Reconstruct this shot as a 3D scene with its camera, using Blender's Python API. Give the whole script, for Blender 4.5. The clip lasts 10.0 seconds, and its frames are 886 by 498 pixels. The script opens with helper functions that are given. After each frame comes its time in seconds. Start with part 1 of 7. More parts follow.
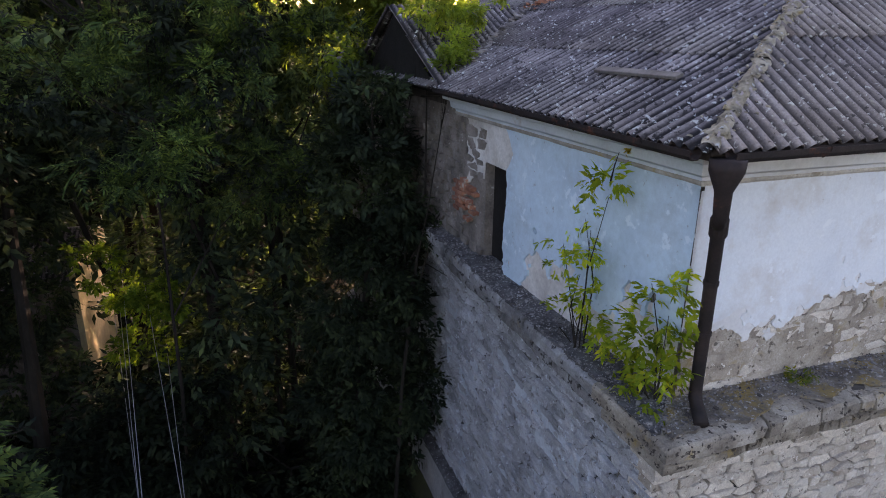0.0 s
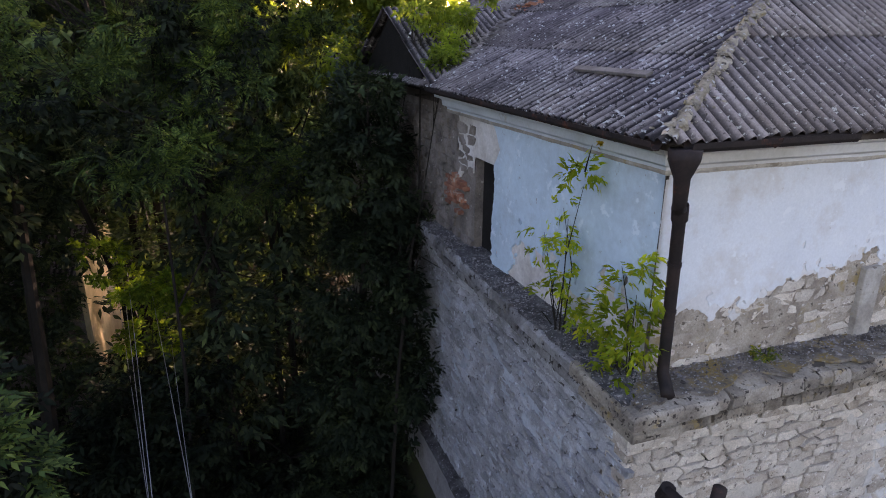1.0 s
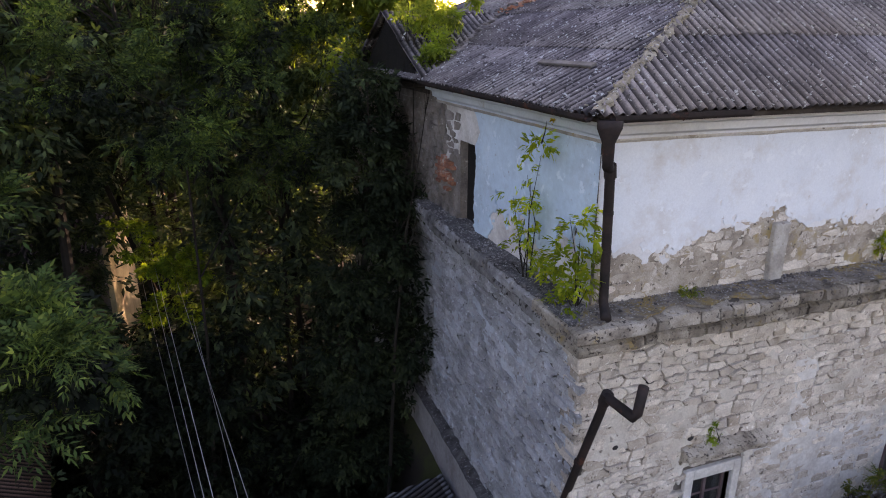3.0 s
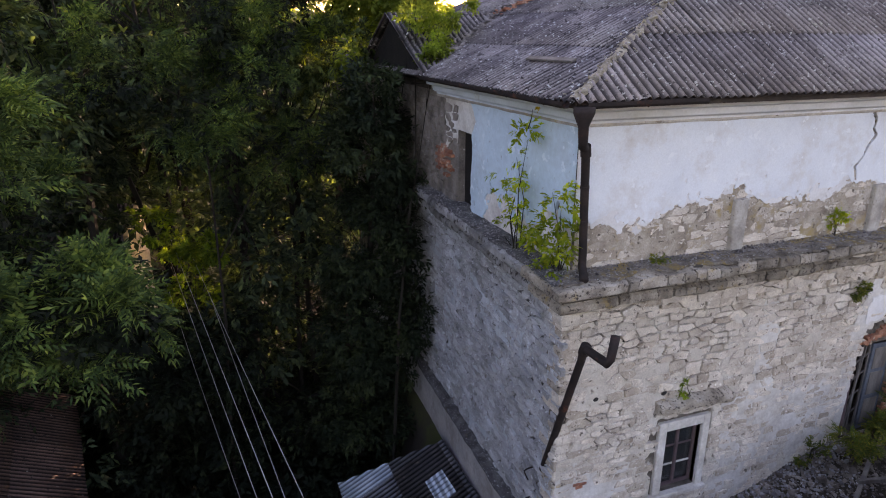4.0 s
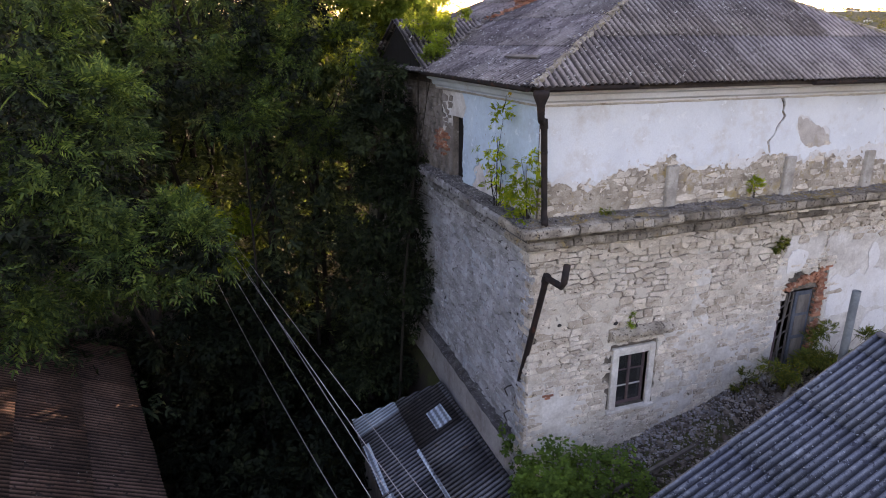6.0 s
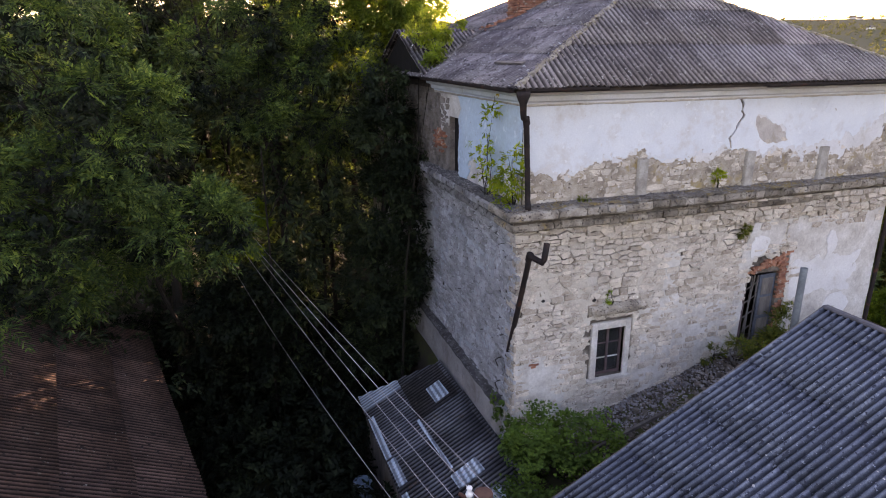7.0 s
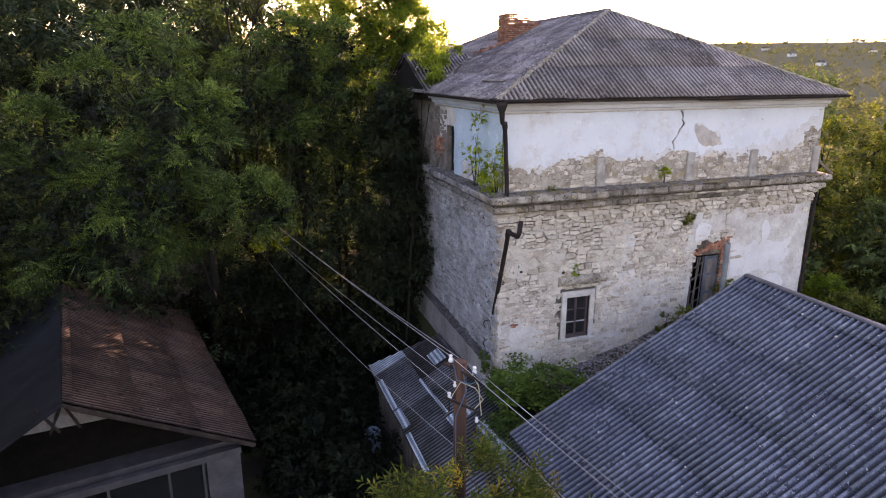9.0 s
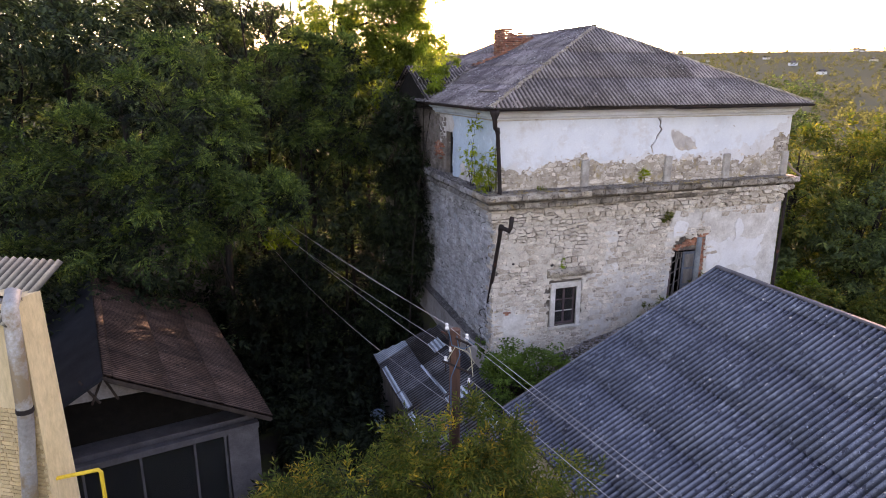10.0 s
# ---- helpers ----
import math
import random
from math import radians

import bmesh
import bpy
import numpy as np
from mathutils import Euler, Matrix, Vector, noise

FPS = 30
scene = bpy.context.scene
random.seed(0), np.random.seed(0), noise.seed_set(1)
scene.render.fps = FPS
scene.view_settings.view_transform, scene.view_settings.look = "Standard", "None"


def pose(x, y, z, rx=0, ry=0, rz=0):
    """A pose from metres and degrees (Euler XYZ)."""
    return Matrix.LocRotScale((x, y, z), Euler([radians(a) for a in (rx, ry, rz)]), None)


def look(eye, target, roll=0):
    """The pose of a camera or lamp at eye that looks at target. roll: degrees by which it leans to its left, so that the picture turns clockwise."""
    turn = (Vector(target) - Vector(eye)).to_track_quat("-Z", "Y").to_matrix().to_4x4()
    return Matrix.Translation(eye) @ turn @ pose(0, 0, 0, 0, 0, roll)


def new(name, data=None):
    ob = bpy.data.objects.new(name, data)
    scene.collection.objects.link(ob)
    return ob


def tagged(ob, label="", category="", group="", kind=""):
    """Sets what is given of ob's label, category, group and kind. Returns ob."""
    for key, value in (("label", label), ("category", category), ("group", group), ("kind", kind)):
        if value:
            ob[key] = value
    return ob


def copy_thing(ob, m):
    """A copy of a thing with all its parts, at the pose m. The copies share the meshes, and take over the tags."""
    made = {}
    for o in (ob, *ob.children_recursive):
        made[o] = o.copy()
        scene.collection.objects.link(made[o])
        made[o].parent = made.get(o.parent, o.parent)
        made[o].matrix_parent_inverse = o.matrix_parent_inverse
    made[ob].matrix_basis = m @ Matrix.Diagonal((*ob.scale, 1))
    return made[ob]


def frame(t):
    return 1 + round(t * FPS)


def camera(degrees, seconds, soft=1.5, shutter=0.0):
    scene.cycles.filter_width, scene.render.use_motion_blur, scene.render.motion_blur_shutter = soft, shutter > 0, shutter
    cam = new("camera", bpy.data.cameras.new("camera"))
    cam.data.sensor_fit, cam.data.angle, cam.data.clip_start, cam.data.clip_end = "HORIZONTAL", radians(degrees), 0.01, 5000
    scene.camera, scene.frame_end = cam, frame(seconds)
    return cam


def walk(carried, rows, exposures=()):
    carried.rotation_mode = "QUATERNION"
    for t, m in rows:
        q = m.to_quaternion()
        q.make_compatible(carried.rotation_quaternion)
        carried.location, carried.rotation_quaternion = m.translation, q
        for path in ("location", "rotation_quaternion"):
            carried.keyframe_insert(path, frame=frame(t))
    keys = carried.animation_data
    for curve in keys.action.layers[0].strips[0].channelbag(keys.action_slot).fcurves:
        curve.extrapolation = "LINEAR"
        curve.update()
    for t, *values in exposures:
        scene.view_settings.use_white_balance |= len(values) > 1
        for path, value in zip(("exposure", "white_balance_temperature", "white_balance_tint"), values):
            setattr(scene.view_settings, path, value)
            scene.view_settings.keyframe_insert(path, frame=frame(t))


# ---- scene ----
cam = camera(69.4, 10.0, 1.0)
PATH = [
    (0, (-3.538, -4.635, 9.464), (-2.864, -2.861, 8.831), 0.8),
    (0.5, (-3.537, -4.867, 9.456), (-2.865, -3.091, 8.827), 0.8),
    (1, (-3.558, -5.177, 9.475), (-2.89, -3.401, 8.844), 0.6),
    (1.5, (-3.592, -5.512, 9.485), (-2.927, -3.735, 8.853), 0.4),
    (2, (-3.675, -5.946, 9.468), (-3.012, -4.167, 8.841), 0.4),
    (2.5, (-3.806, -6.405, 9.453), (-3.141, -4.626, 8.826), 0.4),
    (4, (-4.444, -8.214, 9.44), (-3.781, -6.435, 8.812), 0.1),
    (4.5, (-4.667, -8.875, 9.424), (-4.007, -7.093, 8.798), 0.1),
    (5, (-4.882, -9.638, 9.412), (-4.229, -7.854, 8.786), -0.0),
    (5.5, (-5.077, -10.383, 9.415), (-4.429, -8.597, 8.79), -0.0),
    (7, (-5.759, -13.008, 9.407), (-5.123, -11.208, 8.811), -0.2),
    (7.5, (-5.993, -13.925, 9.407), (-5.363, -12.118, 8.824), -0.1),
    (8, (-6.273, -14.882, 9.369), (-5.644, -13.07, 8.804), -0.2),
    (8.5, (-6.543, -15.8, 9.37), (-5.915, -13.983, 8.819), -0.2),
    (9, (-6.843, -16.789, 9.376), (-6.216, -14.967, 8.84), -0.1),
    (9.5, (-7.137, -17.695, 9.404), (-6.509, -15.87, 8.88), -0.1),
    (10, (-7.404, -18.719, 9.448), (-6.781, -16.888, 8.937), -0.1),
]
walk(cam, [(t, look(eye, target, roll)) for t, eye, target, roll in PATH], [(0, 2.25, 7000, 37.5), (1.5, 2.33, 7250, 39.5), (4, 2.4, 7550, 42), (10, 2.6, 7750, 43)])

# ---------------------------------------------------------------- light
SUN_AZ, SUN_EL = radians(38), radians(9)          # clockwise from +y, above the horizon
sky = bpy.data.worlds.new("sky")
scene.world = sky
sky.use_nodes = True
st = sky.node_tree.nodes.new("ShaderNodeTexSky")
st.sky_type, st.sun_disc = "NISHITA", False
st.sun_elevation, st.sun_rotation = SUN_EL, SUN_AZ
st.air_density, st.dust_density, st.ozone_density = 1.0, 1.5, 1.2
bg = sky.node_tree.nodes["Background"]
bg.inputs["Strength"].default_value = 0.15
sky.node_tree.links.new(st.outputs[0], bg.inputs[0])
sun = new("sun", bpy.data.lights.new("sun", "SUN"))
sun.data.energy, sun.data.angle, sun.data.color = 2.5, radians(0.6), (1.0, 0.80, 0.55)
sd = Vector((math.sin(SUN_AZ) * math.cos(SUN_EL), math.cos(SUN_AZ) * math.cos(SUN_EL), math.sin(SUN_EL)))
sun.matrix_world = look(sd * 100, (0, 0, 0))

# ---------------------------------------------------------------- materials


def material(name, rough=0.85, metal=0.0, spec=0.3):
    m = bpy.data.materials.new(name)
    m.use_nodes = True
    b = m.node_tree.nodes["Principled BSDF"]
    b.inputs["Roughness"].default_value, b.inputs["Metallic"].default_value = rough, metal
    b.inputs["Specular IOR Level"].default_value = spec
    return m, m.node_tree, b


def node(nt, kind, **values):
    n = nt.nodes.new(kind)
    for key, v in values.items():
        n.inputs[key].default_value = v
    return n


def ramp(nt, fac, stops):
    r = nt.nodes.new("ShaderNodeValToRGB")
    while len(r.color_ramp.elements) < len(stops):
        r.color_ramp.elements.new(0.5)
    for e, (p, c) in zip(r.color_ramp.elements, stops):
        e.position, e.color = p, (*c, 1)
    nt.links.new(fac, r.inputs[0])
    return r.outputs[0]


def noise_tex(nt, scale, detail=6.0, rough=0.6, stretch=None, seed=0.0):
    co = nt.nodes.new("ShaderNodeNewGeometry").outputs["Position"]
    mp = nt.nodes.new("ShaderNodeMapping")
    mp.inputs["Location"].default_value = (seed, seed * 1.7, seed * 0.6)
    if stretch:
        mp.inputs["Scale"].default_value = stretch
    nt.links.new(co, mp.inputs[0])
    n = node(nt, "ShaderNodeTexNoise", Scale=scale, Detail=detail, Roughness=rough)
    nt.links.new(mp.outputs[0], n.inputs["Vector"])
    return n.outputs["Fac"]


def mix(nt, fac, a, b, mode="MIX"):
    m = nt.nodes.new("ShaderNodeMix")
    m.data_type, m.blend_type = "RGBA", mode
    for sock, v in ((m.inputs[0], fac), (m.inputs[6], a), (m.inputs[7], b)):
        if isinstance(v, (int, float)):
            sock.default_value = v
        elif isinstance(v, tuple):
            sock.default_value = (*v, 1)
        else:
            nt.links.new(v, sock)
    return m.outputs[2]


def bump(nt, b, height, strength=0.4, dist=0.02):
    n = node(nt, "ShaderNodeBump", Strength=strength, Distance=dist)
    nt.links.new(height, n.inputs["Height"])
    nt.links.new(n.outputs[0], b.inputs["Normal"])


def surface(name, base, dark, light, scale=1.2, fine=25.0, rough=0.85, metal=0.0, spec=0.3, bumpy=0.35, dist=0.015,
            stains=None, stain_scale=3.0, stain_at=(0.58, 0.66), vary=None, stretch=None, island=False, seed=0.0, furrow=0.0, rows=0.0, grit=0.55, specks=None, pits=None, deep=0.11):
    """A weathered surface: broad tone, fine grain, stains with a shape of their own, and a tone of its own for each piece."""
    m, nt, b = material(name, rough, metal, spec)
    broad = noise_tex(nt, scale, 5, 0.6, stretch, seed)
    col = ramp(nt, broad, [(0.3, dark), (0.5, base), (0.72, light)])
    grain = noise_tex(nt, fine, 6, 0.7, stretch, seed + 3)
    col = mix(nt, grit, col, ramp(nt, grain, [(0.25, (0.55, 0.55, 0.55)), (0.75, (1.3, 1.3, 1.3))]), "MULTIPLY")
    if stains:
        s = noise_tex(nt, stain_scale, 9, 0.72, None, seed + 7)
        col = mix(nt, ramp(nt, s, [(stain_at[0], (0, 0, 0)), (stain_at[1], (1, 1, 1))]), col, stains)
    if vary:
        if island:
            rnd = nt.nodes.new("ShaderNodeNewGeometry").outputs["Random Per Island"]
        else:
            rnd = nt.nodes.new("ShaderNodeObjectInfo").outputs["Random"]
        col = mix(nt, 1.0, col, ramp(nt, rnd, [(0.0, vary[0]), (0.5, (1, 1, 1)), (1.0, vary[1])]), "MULTIPLY")
    # furrow dirt and wave shading both in the colour: valleys dark, crests light
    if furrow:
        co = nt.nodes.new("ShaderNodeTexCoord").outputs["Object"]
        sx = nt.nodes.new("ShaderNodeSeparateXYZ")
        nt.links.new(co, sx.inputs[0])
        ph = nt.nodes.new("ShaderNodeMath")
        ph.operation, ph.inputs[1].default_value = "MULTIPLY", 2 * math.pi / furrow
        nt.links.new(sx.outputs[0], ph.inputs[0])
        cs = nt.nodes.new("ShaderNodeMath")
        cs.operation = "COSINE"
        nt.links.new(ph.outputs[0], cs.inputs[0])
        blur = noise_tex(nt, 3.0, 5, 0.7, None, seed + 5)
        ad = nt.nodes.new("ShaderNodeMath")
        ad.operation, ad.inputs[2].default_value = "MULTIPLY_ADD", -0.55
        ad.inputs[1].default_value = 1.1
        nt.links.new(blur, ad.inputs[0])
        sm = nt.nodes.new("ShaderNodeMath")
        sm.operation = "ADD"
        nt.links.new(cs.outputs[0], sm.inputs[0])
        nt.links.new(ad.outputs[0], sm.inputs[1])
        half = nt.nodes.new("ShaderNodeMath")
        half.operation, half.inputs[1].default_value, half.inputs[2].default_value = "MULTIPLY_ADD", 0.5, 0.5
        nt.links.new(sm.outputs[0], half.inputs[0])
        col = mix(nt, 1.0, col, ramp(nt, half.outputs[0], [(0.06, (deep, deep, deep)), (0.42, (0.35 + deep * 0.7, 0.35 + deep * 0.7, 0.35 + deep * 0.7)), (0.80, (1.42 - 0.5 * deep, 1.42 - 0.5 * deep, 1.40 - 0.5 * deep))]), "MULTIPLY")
    if rows:                            # here and there a whole furrow goes near black
        ix = nt.nodes.new("ShaderNodeMath")
        ix.operation, ix.inputs[1].default_value = "DIVIDE", furrow
        sy = nt.nodes.new("ShaderNodeSeparateXYZ")
        nt.links.new(nt.nodes.new("ShaderNodeNewGeometry").outputs["Position"], sy.inputs[0])
        back = nt.nodes.new("ShaderNodeMath")
        back.operation, back.inputs[0].default_value = "SUBTRACT", 17.6
        nt.links.new(sy.outputs[1], back.inputs[1])
        nt.links.new(back.outputs[0], ix.inputs[0])
        fl = nt.nodes.new("ShaderNodeMath")
        fl.operation = "FLOOR"
        nt.links.new(ix.outputs[0], fl.inputs[0])
        wn = nt.nodes.new("ShaderNodeTexWhiteNoise")
        wn.noise_dimensions = "1D"
        nt.links.new(fl.outputs[0], wn.inputs["W"])
        dark_rows = mix(nt, 1.0, ramp(nt, wn.outputs["Value"], [(0.48, (rows, rows, rows)), (0.56, (0, 0, 0))]), ramp(nt, half.outputs[0], [(0.40, (1, 1, 1)), (0.78, (0, 0, 0))]), "MULTIPLY")
        col = mix(nt, dark_rows, col, (0.02, 0.018, 0.02))
    for spots, off in ((pits, 13), (specks, 17)):
        if spots:                       # colour, scale, threshold: small flecks of lichen or dirt
            s = noise_tex(nt, spots[1], 4, 0.65, None, seed + off)
            col = mix(nt, ramp(nt, s, [(spots[2], (0, 0, 0)), (spots[2] + 0.05, (1, 1, 1))]), col, spots[0])
    nt.links.new(col, b.inputs["Base Color"])
    bump(nt, b, grain, bumpy, dist)
    return m


def leaf_material(name, a, b_, c, glow=0.35, spec=0.12):
    m, nt, b = material(name, 0.7, 0.0, spec)
    rnd = nt.nodes.new("ShaderNodeNewGeometry").outputs["Random Per Island"]
    col = ramp(nt, rnd, [(0.0, a), (0.55, b_), (1.0, c)])
    big = noise_tex(nt, 1.1, 4, 0.65)
    col = mix(nt, 0.8, col, ramp(nt, big, [(0.32, (0.30, 0.34, 0.36)), (0.5, (0.92, 0.92, 0.88)), (0.66, (2.0, 1.85, 1.3))]), "MULTIPLY")
    nt.links.new(col, b.inputs["Base Color"])
    tr = nt.nodes.new("ShaderNodeBsdfTranslucent")
    nt.links.new(mix(nt, 1.0, col, (1.4, 1.45, 0.85), "MULTIPLY"), tr.inputs["Color"])
    ms = node(nt, "ShaderNodeMixShader", Fac=glow)
    nt.links.new(b.outputs[0], ms.inputs[1])
    nt.links.new(tr.outputs[0], ms.inputs[2])
    nt.links.new(ms.outputs[0], nt.nodes["Material Output"].inputs["Surface"])
    return m


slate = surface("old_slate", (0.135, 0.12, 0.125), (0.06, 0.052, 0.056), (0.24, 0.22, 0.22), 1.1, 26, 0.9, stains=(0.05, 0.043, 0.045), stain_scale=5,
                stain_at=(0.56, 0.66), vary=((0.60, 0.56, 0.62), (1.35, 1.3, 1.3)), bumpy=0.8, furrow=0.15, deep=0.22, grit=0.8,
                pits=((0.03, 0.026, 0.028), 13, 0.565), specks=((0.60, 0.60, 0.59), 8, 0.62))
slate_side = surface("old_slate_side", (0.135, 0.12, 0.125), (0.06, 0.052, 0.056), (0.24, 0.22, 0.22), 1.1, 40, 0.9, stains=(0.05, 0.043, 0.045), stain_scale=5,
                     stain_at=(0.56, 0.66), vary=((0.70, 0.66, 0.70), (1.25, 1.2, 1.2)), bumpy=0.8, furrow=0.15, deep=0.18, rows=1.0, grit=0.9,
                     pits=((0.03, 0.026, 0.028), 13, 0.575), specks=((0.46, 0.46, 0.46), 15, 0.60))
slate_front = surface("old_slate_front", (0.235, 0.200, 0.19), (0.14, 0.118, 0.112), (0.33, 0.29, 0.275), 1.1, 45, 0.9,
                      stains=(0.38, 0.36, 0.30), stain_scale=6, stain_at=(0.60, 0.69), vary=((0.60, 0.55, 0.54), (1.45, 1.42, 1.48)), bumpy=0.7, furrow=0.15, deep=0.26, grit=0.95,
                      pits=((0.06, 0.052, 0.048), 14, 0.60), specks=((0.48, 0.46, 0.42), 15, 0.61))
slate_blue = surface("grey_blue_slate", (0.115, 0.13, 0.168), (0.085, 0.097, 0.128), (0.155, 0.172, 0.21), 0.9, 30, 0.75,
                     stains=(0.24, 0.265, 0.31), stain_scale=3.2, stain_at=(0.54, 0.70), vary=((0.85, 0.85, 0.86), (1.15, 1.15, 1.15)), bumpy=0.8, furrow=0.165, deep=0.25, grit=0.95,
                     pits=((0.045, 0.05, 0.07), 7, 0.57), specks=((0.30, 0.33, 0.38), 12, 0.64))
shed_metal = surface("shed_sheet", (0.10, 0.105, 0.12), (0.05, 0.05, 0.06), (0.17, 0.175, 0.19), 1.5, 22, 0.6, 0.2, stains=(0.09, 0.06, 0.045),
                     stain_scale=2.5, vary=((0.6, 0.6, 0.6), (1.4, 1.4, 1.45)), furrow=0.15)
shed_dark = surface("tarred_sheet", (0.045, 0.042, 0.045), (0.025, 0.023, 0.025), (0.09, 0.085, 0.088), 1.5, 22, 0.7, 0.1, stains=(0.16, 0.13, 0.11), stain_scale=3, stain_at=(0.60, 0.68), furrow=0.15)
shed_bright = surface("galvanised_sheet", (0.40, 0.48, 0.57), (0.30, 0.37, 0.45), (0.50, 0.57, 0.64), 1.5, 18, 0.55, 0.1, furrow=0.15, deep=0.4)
stone = surface("rubble_stone", (0.60, 0.535, 0.46), (0.42, 0.36, 0.30), (0.74, 0.68, 0.60), 3.5, 40, 0.95, grit=0.8, specks=((0.78, 0.74, 0.68), 14, 0.62), stains=(0.34, 0.275, 0.22), stain_scale=4.5, stain_at=(0.57, 0.66),
                vary=((0.74, 0.70, 0.66), (1.18, 1.17, 1.16)), bumpy=1.0, dist=0.02, pits=((0.15, 0.125, 0.10), 11, 0.61))
stone_joined = surface("rubble_stone_joined", (0.60, 0.535, 0.46), (0.42, 0.36, 0.30), (0.74, 0.68, 0.60), 3.5, 40, 0.95, grit=0.8, specks=((0.78, 0.74, 0.68), 14, 0.62), stains=(0.34, 0.275, 0.22), stain_scale=4.5,
                       stain_at=(0.57, 0.66), vary=((0.74, 0.70, 0.66), (1.18, 1.17, 1.16)), bumpy=1.0, dist=0.02, pits=((0.15, 0.125, 0.10), 11, 0.61), island=True)
stone_grey = surface("limewashed_stone", (0.50, 0.505, 0.52), (0.32, 0.32, 0.33), (0.70, 0.72, 0.75), 1.6, 40, 0.95, grit=0.85, specks=((0.70, 0.74, 0.78), 9, 0.60), stains=(0.25, 0.225, 0.205),
                     stain_scale=4, vary=((0.76, 0.75, 0.74), (1.15, 1.15, 1.15)), bumpy=1.0, dist=0.04, pits=((0.14, 0.13, 0.13), 9, 0.63), island=True)
mortar = surface("old_mortar", (0.12, 0.102, 0.085), (0.04, 0.034, 0.028), (0.27, 0.235, 0.20), 3, 30, 1.0, bumpy=0.8)
mortar_grey = surface("old_grey_mortar", (0.12, 0.117, 0.115), (0.04, 0.04, 0.04), (0.28, 0.275, 0.27), 3, 30, 1.0, bumpy=0.8)
plaster_white = surface("white_limewash", (0.69, 0.72, 0.75), (0.61, 0.635, 0.665), (0.74, 0.765, 0.785), 0.7, 34, 0.9, stains=(0.57, 0.54, 0.51),
                        stain_scale=1.3, stain_at=(0.52, 0.72), bumpy=0.3, grit=0.22, pits=((0.46, 0.42, 0.38), 7, 0.69), specks=((0.74, 0.765, 0.785), 5, 0.62))
plaster_blue = surface("blue_limewash", (0.47, 0.60, 0.69), (0.41, 0.53, 0.62), (0.54, 0.65, 0.72), 0.9, 12, 0.9, stains=(0.36, 0.42, 0.47),
                       stain_scale=1.4, stain_at=(0.52, 0.76), bumpy=0.35, grit=0.3, pits=((0.32, 0.34, 0.36), 7, 0.65), specks=((0.58, 0.68, 0.75), 4, 0.60))
plaster_old = surface("worn_plaster", (0.58, 0.55, 0.51), (0.43, 0.395, 0.36), (0.69, 0.67, 0.645), 1.8, 16, 0.95, stains=(0.42, 0.37, 0.31),
                      stain_scale=2.2, stain_at=(0.55, 0.70), bumpy=0.5)
render_beige = surface("beige_render", (0.42, 0.355, 0.285), (0.22, 0.18, 0.145), (0.60, 0.545, 0.47), 2.6, 40, 0.95, stains=(0.37, 0.275, 0.135),
                       stain_scale=1.6, stain_at=(0.52, 0.64), bumpy=1.0, dist=0.03, grit=0.85, pits=((0.15, 0.125, 0.10), 8, 0.60), specks=((0.66, 0.62, 0.56), 6, 0.60))
render_brown = surface("brown_render", (0.20, 0.172, 0.15), (0.11, 0.095, 0.083), (0.31, 0.275, 0.245), 2.6, 36, 0.95, bumpy=1.0, grit=0.85, specks=((0.46, 0.42, 0.38), 7, 0.64))
cornice_mat = surface("cornice_plaster", (0.68, 0.68, 0.68), (0.58, 0.57, 0.56), (0.75, 0.75, 0.76), 1.5, 24, 0.9, stains=(0.44, 0.39, 0.35), stain_scale=2.2,
                      stain_at=(0.62, 0.72), grit=0.25)
cornice_blue = surface("pale_blue_cornice", (0.55, 0.62, 0.68), (0.46, 0.51, 0.56), (0.62, 0.69, 0.75), 1.5, 24, 0.9, stains=(0.40, 0.38, 0.36), stain_scale=2.2,
                       stain_at=(0.62, 0.72), grit=0.25)
hip_mat = surface("hip_cap_cement", (0.33, 0.28, 0.20), (0.13, 0.112, 0.09), (0.52, 0.47, 0.38), 5, 30, 0.95, stains=(0.38, 0.28, 0.10), stain_scale=2.5, stain_at=(0.58, 0.66),
                  bumpy=1.0, dist=0.03, pits=((0.05, 0.045, 0.04), 9, 0.60), specks=((0.52, 0.52, 0.50), 11, 0.62))
ledge_stone = surface("ledge_rubble", (0.36, 0.312, 0.255), (0.16, 0.134, 0.11), (0.53, 0.48, 0.415), 2.8, 40, 1.0, grit=0.85, stains=(0.36, 0.26, 0.11), stain_scale=1.7,
                      stain_at=(0.57, 0.66), bumpy=1.0, dist=0.04, vary=((0.55, 0.53, 0.51), (1.3, 1.29, 1.28)), pits=((0.07, 0.058, 0.05), 15, 0.57))
ledge_grey = surface("ledge_grey_rubble", (0.29, 0.283, 0.28), (0.13, 0.127, 0.127), (0.46, 0.46, 0.465), 2.5, 40, 1.0, grit=0.85, stains=(0.25, 0.205, 0.13), stain_scale=1.7,
                     stain_at=(0.60, 0.68), bumpy=1.0, dist=0.04, vary=((0.62, 0.61, 0.60), (1.25, 1.25, 1.25)), pits=((0.06, 0.055, 0.052), 8, 0.58))
stub_mat = surface("stub_plaster", (0.37, 0.34, 0.30), (0.25, 0.225, 0.20), (0.49, 0.46, 0.42), 3, 24, 0.95, stains=(0.36, 0.28, 0.15), stain_scale=2, pits=((0.2, 0.17, 0.15), 8, 0.64))
